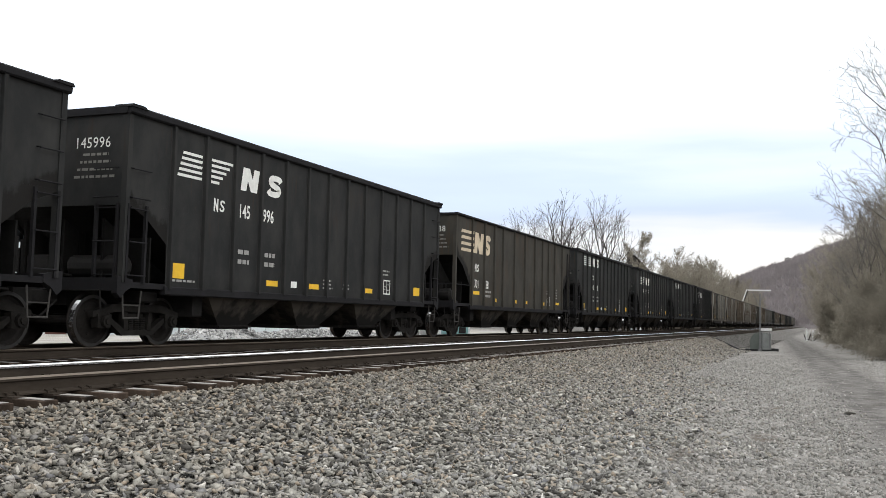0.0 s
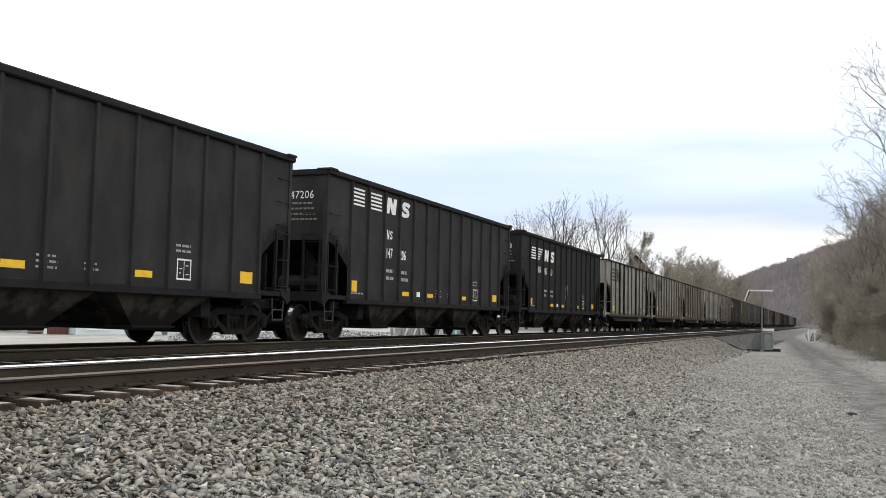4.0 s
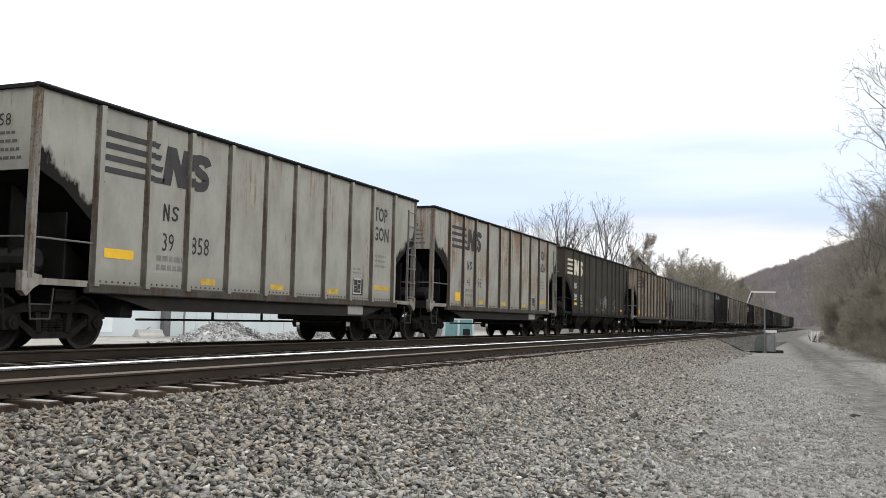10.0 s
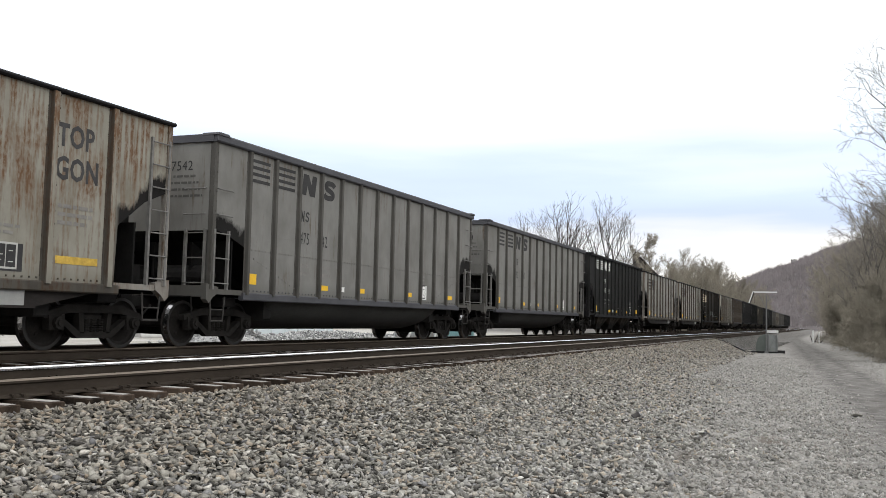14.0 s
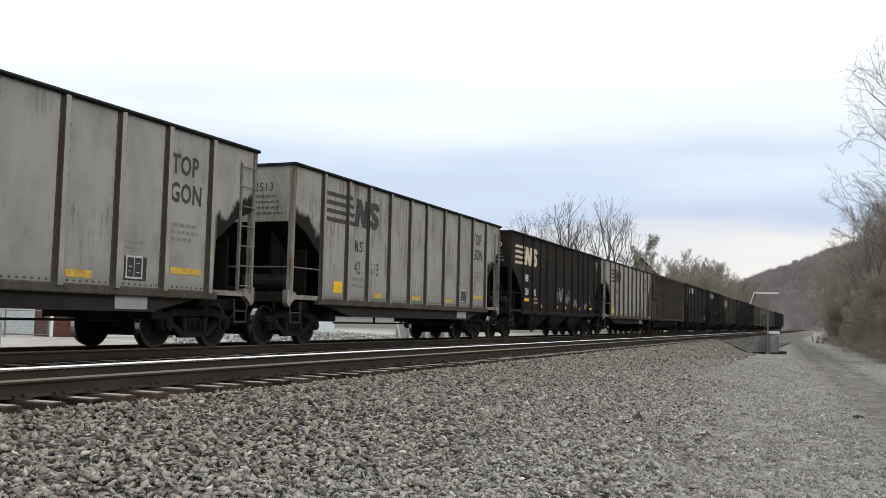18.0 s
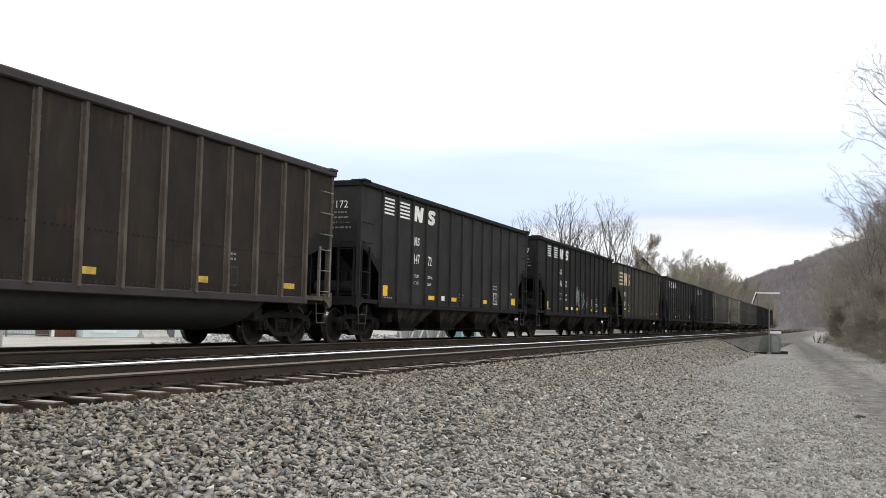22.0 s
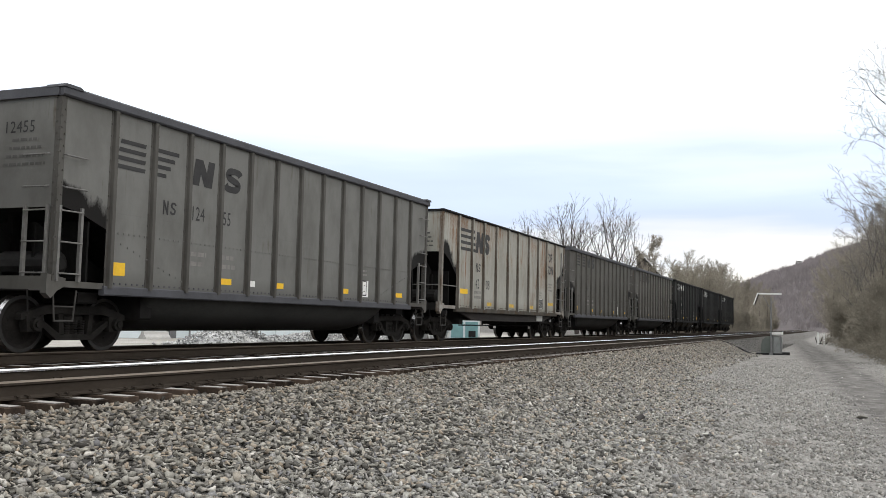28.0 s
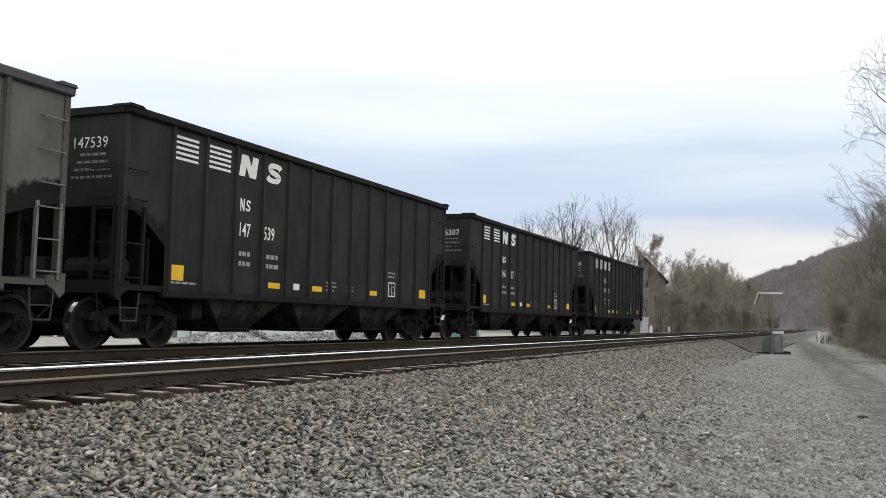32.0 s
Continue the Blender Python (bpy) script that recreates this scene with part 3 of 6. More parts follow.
# ---------------------------------------------------------------- wagons
HALF_W, SILL = 1.58, 1.08
TOP_OF = {"hopper": 4.17, "old_hopper": 4.09, "gondola": 4.09, "tub": 4.16}
KINDS = {
    # body length, number of ribs, first rib from the end, height of the end opening at the corner and at the first rib
    "hopper": dict(length=14.05, ribs=13, first=1.20, zc=2.50, zr=1.85),
    "old_hopper": dict(length=14.90, ribs=11, first=1.50, zc=2.75, zr=1.75, at=(1.50, 2.76, 3.85, 4.85, 6.25, 7.65, 9.05, 10.2, 11.15, 12.2, 13.45)),
    "gondola": dict(length=14.08, ribs=10, first=1.34, zc=2.82, zr=2.10, at=(1.34, 2.57, 3.70, 4.98, 6.29, 7.46, 8.84, 10.10, 11.32, 12.62)),
    "tub": dict(length=14.15, ribs=13, first=1.18, zc=2.32, zr=2.02),
}
CACHE = {}


def cached(key, make):
    if key not in CACHE:
        CACHE[key] = make()
    return CACHE[key]


def rib_places(kind):
    k = KINDS[kind]
    hl = k["length"] / 2
    n = k["ribs"]
    if "at" in k:
        return [-hl + a for a in k["at"]]
    return [-hl + k["first"] + i * (k["length"] - 2 * k["first"]) / (n - 1) for i in range(n)]


RIB_W = {"hopper": 0.09, "old_hopper": 0.11, "gondola": 0.15, "tub": 0.10}
RIB_D = {"hopper": 0.08, "old_hopper": 0.08, "gondola": 0.085, "tub": 0.08}


def side_mesh(kind, paint, sgn):
    k = KINDS[kind]
    hl, f = k["length"] / 2, k["first"]
    zc, zr = k["zc"], k["zr"]
    zm = zc - (zc - zr) * 0.35
    s = Shape()
    y = sgn * HALF_W
    # upper band, lower band and the two end wedges, so that the outline stays convex piece by piece
    y0, y1 = sorted((y, y - sgn * 0.012))
    s.slab([(-hl, zc), (-hl, TOP_OF[kind] - 0.05), (hl, TOP_OF[kind] - 0.05), (hl, zc)][::-1], y0, y1)
    s.slab([(-hl + f * 0.96, SILL), (-hl + f * 0.93, zr), (-hl + f * 0.45, zm), (-hl, zc - 0.001), (hl, zc - 0.001), (hl - f * 0.45, zm), (hl - f * 0.93, zr),
            (hl - f * 0.96, SILL)][::-1], y0, y1)
    return s.mesh("side_sheet", paint)


def rib_mesh(kind, paint, face):
    w, d = RIB_W[kind] / 2, RIB_D[kind]
    s = Shape()
    zb, zt = SILL - 0.02, TOP_OF[kind] - 0.06
    # hat section with splayed flanges
    fl = 0.04 if kind in ("gondola", "tub") else 0.03
    prof = [(-w - fl, 0.0), (-w - fl * 0.9, -0.006), (-w, -0.007), (-w * 0.85, -d + 0.012), (-w * 0.7, -d), (w * 0.7, -d), (w * 0.85, -d + 0.012), (w, -0.007), (w + fl * 0.9, -0.006), (w + fl, 0.0)]
    n = len(prof)
    vs = [(x, y, zb) for x, y in prof] + [(x, y * 0.75, zt) for x, y in prof]
    fs = [(i, (i + 1) % n, n + (i + 1) % n, n + i) for i in range(n)] + [tuple(range(n - 1, -1, -1)), tuple(range(n, 2 * n))]
    s.add(vs, fs)
    s.m[4] = 1
    if kind in ("gondola", "tub"):
        # rivet heads down both flanges
        for i in range(15):
            z = zb + 0.12 + i * 0.2
            for sx in (-1, 1):
                s.box(sx * (w + 0.03) - 0.012, sx * (w + 0.03) + 0.012, -0.022, 0.0, z - 0.012, z + 0.012)
    return s.mesh("rib", paint, face)


def truck_meshes():
    # side frame: bow-shaped casting with a spring window and two bearing jaws
    s = Shape()
    y0, y1 = -1.06, -0.93
    s.slab([(-1.14, 0.52), (-0.60, 0.62), (0.60, 0.62), (1.14, 0.52), (1.14, 0.62), (0.62, 0.76), (-0.62, 0.76), (-1.14, 0.62)], y0, y1)
    s.slab([(-0.86, 0.52), (-0.40, 0.20), (0.40, 0.20), (0.86, 0.52), (0.70, 0.52), (0.34, 0.30), (-0.34, 0.30), (-0.70, 0.52)], y0, y1)
    for sx in (-1, 1):
        s.slab([(sx * 0.30 - 0.05, 0.28), (sx * 0.30 + 0.05, 0.28), (sx * 0.34 + 0.05, 0.64), (sx * 0.34 - 0.05, 0.64)], y0, y1)
        s.slab([(sx * 0.89 - 0.15, 0.34), (sx * 0.89 + 0.15, 0.34), (sx * 0.89 + 0.17, 0.58), (sx * 0.89 - 0.17, 0.58)], y0 - 0.03, y1 - 0.01)
        s.tube((sx * 0.89, -1.16, 0.457), (sx * 0.89, -0.95, 0.457), 0.105, n=10)
        s.tube((sx * 0.89, -1.19, 0.457), (sx * 0.89, -1.15, 0.457), 0.06, n=8)
    for x in (-0.16, 0.0, 0.16):
        for i in range(6):
            s.tube((x, -0.99, 0.30 + i * 0.04), (x, -0.99, 0.325 + i * 0.04), 0.07, n=8)
    frame_me = s.mesh("side_frame", M_FRAME)
    b = Shape()
    b.box(-0.2, 0.2, -1.0, 1.0, 0.42, 0.62, b=0.04)
    b.box(-0.28, 0.28, -0.35, 0.35, 0.60, 0.78, b=0.05)
    b.box(-0.62, -0.24, -0.62, 0.62, 0.22, 0.56, b=0.03)
    b.box(0.24, 0.62, -0.62, 0.62, 0.22, 0.56, b=0.03)
    b.tube((-0.45, -0.8, 0.38), (-0.45, 0.8, 0.38), 0.05)
    b.tube((0.45, -0.8, 0.38), (0.45, 0.8, 0.38), 0.05)
    bolster = b.mesh("truck", M_FRAME)
    w = Shape()
    w.tube((0, -0.95, 0), (0, 0.95, 0), 0.085, n=10)
    for sy in (-1, 1):
        prof = [(0.06, 0.84), (0.15, 0.825), (0.33, 0.765), (0.375, 0.785), (0.395, 0.822), (0.452, 0.820), (0.457, 0.715), (0.482, 0.702), (0.480, 0.685),
                (0.40, 0.68), (0.36, 0.715), (0.15, 0.70), (0.06, 0.69)]
        n, k = 28, len(prof)
        vs = [(r * math.cos(math.tau * i / n), sy * y, r * math.sin(math.tau * i / n)) for i in range(n) for r, y in prof]
        fs, mi = [], []
        for i in range(n):
            for j in range(k - 1):
                q = (i * k + j, i * k + j + 1, ((i + 1) % n) * k + j + 1, ((i + 1) % n) * k + j)
                fs.append(q if sy < 0 else q[::-1])
                mi.append(1 if j == 5 else 2 if j == 4 else 0)
        o = len(w.v)
        w.v += vs
        w.f += [tuple(a + o for a in q) for q in fs]
        w.m += mi
        for a in range(3):
            t = math.tau * a / 3
            w.tube((0.24 * math.cos(t), sy * 0.80, 0.24 * math.sin(t)), (0.24 * math.cos(t), sy * 0.81, 0.24 * math.sin(t)), 0.035)
    wheel = w.mesh("wheelset", M_WHEEL, M_TREAD, M_RIM)
    return frame_me, bolster, wheel


FRAME_ME, BOLSTER_ME, WHEEL_ME = truck_meshes()
WHEELSETS = []


def add_truck(car, x):
    t = put("truck", BOLSTER_ME, car, pose(x, 0, 0))
    put("side_frame", FRAME_ME, t)
    put("side_frame", FRAME_ME, t, pose(0, 0, 0, 0, 0, 180))
    for sx in (-0.89, 0.89):
        w = new("wheelset", WHEEL_ME)
        w.parent = t
        w.matrix_parent_inverse = pose(sx, 0, 0.457)
        WHEELSETS.append(w)


def ladder_mesh(mat, w, z0, z1, n):
    s = Shape()
    s.box(-0.025, 0.025, -0.03, 0.03, z0, z1)
    s.box(w - 0.025, w + 0.025, -0.03, 0.03, z0, z1)
    for i in range(n):
        z = z0 + 0.12 + i * (z1 - z0 - 0.2) / max(1, n - 1)
        s.tube((0, -0.05, z), (w, -0.05, z), 0.013, n=6)
    return s.mesh("ladder", mat)


def grab_mesh(mat, w):
    s = Shape()
    s.tube((0, 0, 0), (0, -0.09, -0.02), 0.013)
    s.tube((w, 0, 0), (w, -0.09, -0.02), 0.013)
    s.tube((-0.01, -0.09, -0.02), (w + 0.01, -0.09, -0.02), 0.013)
    return s.mesh("grab_iron", mat)


TEXTS = {}


def text_mesh(body, size, mat, squeeze=1.0, bold=0.0):
    """Lettering in the built-in font as a flat mesh that stands in the x, z plane, its lower left corner at the origin."""
    key = (body, size, mat.name, squeeze, bold)
    if key in TEXTS:
        return TEXTS[key]
    c = bpy.data.curves.new("lettering", "FONT")
    c.body, c.size, c.resolution_u, c.offset = body, size, 2, bold
    c.space_character = 1.05
    ob = bpy.data.objects.new("lettering", c)
    scene.collection.objects.link(ob)
    dg = bpy.context.evaluated_depsgraph_get()
    me = bpy.data.meshes.new_from_object(ob.evaluated_get(dg))
    bpy.data.objects.remove(ob)
    bpy.data.curves.remove(c)
    me.transform(Matrix(((squeeze, 0, 0, 0), (0, 0, -1, 0), (0, 1, 0, 0), (0, 0, 0, 1))))
    me.materials.clear()
    me.materials.append(mat)
    TEXTS[key] = me
    return me


class Paintwork:
    """Lettering and patches on a wagon's near side; x runs from the leading corner."""

    def __init__(self, car, kind):
        self.car, self.kind = car, kind
        self.hl = KINDS[kind]["length"] / 2
        self.ribs = rib_places(kind)
        self.y = -HALF_W - 0.006
        self.d = RIB_D[kind]

    def rect(self, s, x0, x1, z0, z1, skew=0.0, over=False):
        x0, x1 = x0 - self.hl, x1 - self.hl
        s.quad(x0, x1, z0, z1, self.y, skew)
        if over:
            w = RIB_W[self.kind] * 0.35
            for r in self.ribs:
                a, b = max(x0 + skew / 2, r - w), min(x1 + skew / 2, r + w)
                if b > a:
                    zf = (z0 - SILL) / (TOP_OF[self.kind] - SILL)
                    s.quad(a, b, z0, z1, -HALF_W - self.d * (1 - 0.25 * zf) - 0.006)

    def patch(self, name, rows, mat, label="", over=False):
        s = Shape()
        for r in rows:
            self.rect(s, *r, over=over)
        ob = put(name, s.mesh(name, mat), self.car, None, label)
        return tagged(ob, kind="stuff") if name == "small_print" else ob

    def bars(self, rows, mat, over=False):
        for r in rows:
            self.patch("emblem_bar", [r], mat, over=over)

    def text(self, name, body, x, z, size, mat, squeeze=0.8, bold=0.0):
        me = text_mesh(body, size, mat, squeeze, bold)
        return put(name, me, self.car, pose(x - self.hl, self.y, z))


def block(p, mat, x, w, z0, z1, skew, name="emblem_block"):
    """A slanted solid form with two wedge notches, on the sheet and over the rib that it crosses."""
    h = z1 - z0
    k = lambda u, v: (x + u * w + skew * v - p.hl, z0 + v * h)
    pts = [k(0, 0), k(0.34, 0), k(0.36, 0.45), k(0.62, 0), k(1, 0), k(1, 1), k(0.66, 1), k(0.64, 0.55), k(0.38, 1), k(0, 1)]
    s = Shape()
    for a in ((0, 1, 2, 9), (2, 3, 7, 8), (3, 4, 5, 7), (2, 8, 9), (5, 6, 7)):
        s.add([(pts[i][0], p.y, pts[i][1]) for i in a], [tuple(range(len(a)))])
    for r in p.ribs:
        if x - p.hl + 0.1 < r < x - p.hl + w - 0.05 and p.kind in ("gondola", "old_hopper"):
            hw = RIB_W[p.kind] * 0.35
            s.quad(r - hw, r + hw, z0 + 0.1 * h, z1 - 0.1 * h, -HALF_W - RIB_D[p.kind] - 0.006)
    put(name, s.mesh(name, mat), p.car)


def emblem(p, mat, x, z0, z1, style):
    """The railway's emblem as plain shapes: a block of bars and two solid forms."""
    h = z1 - z0
    if style == "wide":
        n = 4
        w = h / (2 * n - 1)
        bl = 1.28 if p.kind == "old_hopper" else 1.5
        p.bars([(x, x + bl - 0.05 * i, z0 + 2 * i * w, z0 + (2 * i + 1) * w, 0.05) for i in range(n)], mat, True)
        old = p.kind == "old_hopper"
        block(p, mat, x + bl - 0.02, 0.86 if old else 0.70, z0, z1, 0.10)
        x2 = x + bl + (1.02 if old else 0.72)
    else:
        n = 4 if p.kind == "tub" else 5
        w = h / (2 * n - 1)
        k = 0.3 if style == "early" else 0.0
        p.bars([(x + (0.035 * i - 0.05 if k else 0.0), x + 0.68, z0 + 2 * i * w, z0 + (2 * i + 1) * w, k * w) for i in range(n)], mat)
        p.bars([(x + 0.98, x + (1.70 if style == "late" else 1.25 + 0.11 * i), z0 + 2 * i * w, z0 + (2 * i + 1) * w, 0) for i in range(n)], mat)
        block(p, mat, x + 1.98, 0.60, z0, z1, 0.08)
        x2 = x + 2.92
    second_form(p, mat, x2 + 0.02, z0, 0.56, h, style == "wide")


def second_form(p, mat, x, z0, w, h, over=False, name="emblem_band", thick=0.125):
    """A thick curving ribbon that doubles back on itself."""
    mid = [(0.90, 0.72), (0.80, 0.83), (0.55, 0.87), (0.30, 0.84), (0.20, 0.72), (0.28, 0.59), (0.52, 0.50), (0.76, 0.42), (0.84, 0.29), (0.72, 0.16), (0.46, 0.13), (0.22, 0.17), (0.10, 0.29)]
    mid = [Vector(q) for q in [mid[0]] + mid + [mid[-1]]]
    fine = [0.5 * (2 * b + (c - a) * t + (2 * a - 5 * b + 4 * c - d) * t * t + (3 * b - a - 3 * c + d) * t ** 3) for a, b, c, d in zip(mid, mid[1:], mid[2:], mid[3:]) for t in (0.0, 0.33, 0.67)] + [mid[-1]]
    pts = [Vector((x + (q.x + 0.12 * q.y) * w - p.hl, z0 + q.y * h)) for q in fine]
    s = Shape()
    side = []
    for i, q in enumerate(pts):
        d = (pts[min(i + 1, len(pts) - 1)] - pts[max(i - 1, 0)]).normalized()
        n = Vector((-d.y, d.x))
        t = thick * h + 0.4 * thick * w * abs(n.x)
        side.append((q - n * t, q + n * t))
    vs = [(c.x, p.y, c.y) for pair in side for c in pair]
    s.add(vs, [(2 * i, 2 * i + 2, 2 * i + 3, 2 * i + 1) for i in range(len(pts) - 1)])
    if over:
        hw = RIB_W[p.kind] * 0.35
        for r in p.ribs:
            if x - p.hl - 0.05 < r < x - p.hl + w:
                for a, b in ((0.08, 0.30), (0.50, 0.93)):
                    s.quad(r - hw, r + hw, z0 + a * h, z0 + b * h, -HALF_W - RIB_D[p.kind] - 0.006)
    put(name, s.mesh(name, mat), p.car)


def initials(p, mat, x, z, h=0.26):
    """The owner's two initials as plain small forms."""
    w, t, d = 0.56 * h, 0.14 * h, 0.40 * h
    x0 = x - p.hl
    s = Shape()
    for q in (((0, 0), (t, 0), (t, h), (0, h)), ((w - t, 0), (w, 0), (w, h), (w - t, h)), ((t, h), (t, h - d), (w - t, 0), (w - t, d))):
        s.add([(x0 + a, p.y, z + b) for a, b in q], [(0, 1, 2, 3)])
    put("initials_block", s.mesh("initials_block", mat), p.car)
    second_form(p, mat, x + 0.72 * h, z, 0.62 * h, h, False, "initials_band", 0.07)


def scrawl(p, x, z, w, h, seed, mat, label="pale spray-painted scrawl"):
    """A row of looping sprayed strokes, unreadable."""
    rng = random.Random(seed)
    s = Shape()
    cells = max(3, round(w / (0.40 * h + 0.04)))
    cw = w / cells
    for c in range(cells):
        cx = x + c * cw
        for stroke in range(2):
            n = rng.randrange(3, 5)
            keys = [Vector((cx + cw * (rng.uniform(-0.05, 1.05)), z + h * (rng.uniform(0.55, 1.0) if (q + stroke) % 2 else rng.uniform(0.0, 0.45)))) for q in range(n)]
            keys = [keys[0]] + keys + [keys[-1]]
            line = []
            for a, b, d, e in zip(keys, keys[1:], keys[2:], keys[3:]):
                for q in range(6):
                    t = q / 6
                    line.append(0.5 * (2 * b + (d - a) * t + (2 * a - 5 * b + 4 * d - e) * t * t + (3 * b - a - 3 * d + e) * t ** 3))
            side = []
            for q, k in enumerate(line):
                d = line[min(q + 1, len(line) - 1)] - line[max(q - 1, 0)]
                o = Vector((-d.y, d.x)).normalized() * 0.014 if d.length > 1e-5 else Vector((0.014, 0))
                side += [k - o, k + o]
            s.add([(k.x - p.hl, p.y - 0.001 * (1 + stroke + 2 * (c % 2)), k.y) for k in side], [(2 * q, 2 * q + 2, 2 * q + 3, 2 * q + 1) for q in range(len(line) - 1)])
    put("scrawl", s.mesh("scrawl", mat), p.car, None, label)


def end_text(p, body, mat, kind, bars):
    """The number and small bars on the leading end sheet."""
    turn = pose(-p.hl - 0.022, 0, 0, 0, 0, -90)
    me = text_mesh(body, 0.27, mat, 0.95)
    put("end_number", me, p.car, turn @ pose(0.42, 0, 3.46))
    s = Shape()
    rng = random.Random(body)
    for i in range(bars):
        a, end = 0.62 - 0.06 * i, 1.18 + 0.05 * i
        while a < end:
            b = min(end, a + rng.uniform(0.05, 0.15))
            s.quad(a, b, 3.32 - 0.13 * i, 3.365 - 0.13 * i, 0)
            a = b + 0.03
    tagged(put("end_data", s.mesh("end_data", M_DIM if "hopper" in kind else M_FAINT), p.car, turn), kind="stuff")


def small_print(p, mat, x, z, w, rows, step=0.11, h=0.05, seed=0):
    """Rows of print too small to read."""
    rng = random.Random(seed)
    out = []
    for i in range(rows):
        a = x
        end = x + w * rng.uniform(0.75, 1.0)
        while a < end:
            b = min(end, a + rng.uniform(0.07, 0.2))
            out.append((a, b, z - i * step, z - i * step + h))
            a = b + 0.035
    p.patch("small_print", out, mat)


def build_car(kind, name, label, paint, chord, post, seed, blackened=()):
    """A wagon without its lettering: sheets, ribs, chords, end gear, underframe, trucks."""
    k = KINDS[kind]
    hl, f = k["length"] / 2, k["first"]
    car = thing(name, label, "hopper wagon" if "hopper" in kind else "gondola wagon", group="wagons of the coal train")
    key = (kind, paint.name)
    put("side_sheet", cached((*key, "near"), lambda: side_mesh(kind, paint, -1)), car)
    put("side_sheet", cached((*key, "away"), lambda: side_mesh(kind, paint, 1)), car)
    # gondola ribs: body paint in front; darker flanks hold grime and painted side shade
    face = paint if kind == "gondola" else post
    rib = cached((*key, "rib", post.name), lambda: rib_mesh(kind, post, face))
    grimy = cached((kind, "grimy_rib"), lambda: rib_mesh(kind, M_SLOPE, M_SLOPE))
    for q, x in enumerate(rib_places(kind)):
        put("rib", grimy if q in blackened else rib, car, pose(x, -HALF_W, 0))
        put("rib", rib, car, pose(x, HALF_W, 0, 0, 0, 180))

    def end_sheet():
        s = Shape()
        s.box(-0.015, 0.015, -HALF_W, HALF_W, k["zc"] - 0.05, TOP_OF[kind] - 0.05)
        return s.mesh("end_sheet", paint)

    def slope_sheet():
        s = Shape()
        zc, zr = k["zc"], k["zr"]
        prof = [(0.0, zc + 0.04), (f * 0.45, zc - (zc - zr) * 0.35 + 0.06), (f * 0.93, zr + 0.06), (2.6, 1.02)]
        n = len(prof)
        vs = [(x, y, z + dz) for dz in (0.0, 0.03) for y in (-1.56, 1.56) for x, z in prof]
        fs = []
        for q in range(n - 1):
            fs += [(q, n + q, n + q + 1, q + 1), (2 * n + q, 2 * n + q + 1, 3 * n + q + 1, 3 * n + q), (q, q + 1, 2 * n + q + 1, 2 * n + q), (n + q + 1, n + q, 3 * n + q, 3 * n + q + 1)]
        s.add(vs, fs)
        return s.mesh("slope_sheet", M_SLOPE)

    es, ss = cached((*key, "end"), end_sheet), cached((kind, "slope"), slope_sheet)
    put("end_sheet", es, car, pose(-hl, 0, 0))
    put("end_sheet", es, car, pose(hl, 0, 0))
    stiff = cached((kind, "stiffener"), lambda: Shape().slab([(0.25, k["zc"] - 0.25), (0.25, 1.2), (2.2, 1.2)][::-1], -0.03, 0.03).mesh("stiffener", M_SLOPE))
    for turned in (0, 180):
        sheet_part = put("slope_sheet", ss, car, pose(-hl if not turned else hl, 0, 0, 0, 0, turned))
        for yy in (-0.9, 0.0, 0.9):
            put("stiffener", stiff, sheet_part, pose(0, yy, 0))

    # added dark web that closes the see-through end; air reservoir and brake valve on the end platform
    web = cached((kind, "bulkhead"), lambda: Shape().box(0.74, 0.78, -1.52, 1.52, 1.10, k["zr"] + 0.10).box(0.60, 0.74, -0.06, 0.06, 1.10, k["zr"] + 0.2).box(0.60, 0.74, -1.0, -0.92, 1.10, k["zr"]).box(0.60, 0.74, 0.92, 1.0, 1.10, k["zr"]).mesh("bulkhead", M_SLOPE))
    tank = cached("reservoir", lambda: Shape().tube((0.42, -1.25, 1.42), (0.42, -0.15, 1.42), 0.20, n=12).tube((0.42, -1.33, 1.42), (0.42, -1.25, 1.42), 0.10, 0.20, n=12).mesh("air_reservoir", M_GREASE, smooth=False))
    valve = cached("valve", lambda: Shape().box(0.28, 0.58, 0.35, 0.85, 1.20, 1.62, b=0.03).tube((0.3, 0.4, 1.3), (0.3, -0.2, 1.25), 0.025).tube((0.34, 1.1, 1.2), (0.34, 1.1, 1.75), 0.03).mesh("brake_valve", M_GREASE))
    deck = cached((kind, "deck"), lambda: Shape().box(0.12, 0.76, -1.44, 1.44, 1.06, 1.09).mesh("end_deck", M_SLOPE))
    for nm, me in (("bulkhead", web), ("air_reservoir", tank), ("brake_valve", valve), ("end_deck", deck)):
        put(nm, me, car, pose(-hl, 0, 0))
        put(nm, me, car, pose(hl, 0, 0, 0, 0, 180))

    # top chords with a rolled outer lip, corner caps
    th = {"gondola": 0.07, "old_hopper": 0.08, "hopper": 0.14, "tub": 0.16}[kind]

    def chord_mesh():
        s = Shape()
        s.box(-hl - 0.05, hl + 0.05, -0.085, 0.075, TOP_OF[kind] - th, TOP_OF[kind], b=0.025)
        return s.mesh("top_chord", chord)

    def end_chord_mesh():
        s = Shape()
        s.box(-0.07, 0.07, -HALF_W, HALF_W, TOP_OF[kind] - th, TOP_OF[kind] - 0.01)
        return s.mesh("end_chord", chord)

    ch, ec = cached((kind, chord.name, "chord"), chord_mesh), cached((kind, chord.name, "end_chord"), end_chord_mesh)
    put("top_chord", ch, car, pose(0, -HALF_W, 0))
    put("top_chord", ch, car, pose(0, HALF_W, 0, 0, 0, 180))
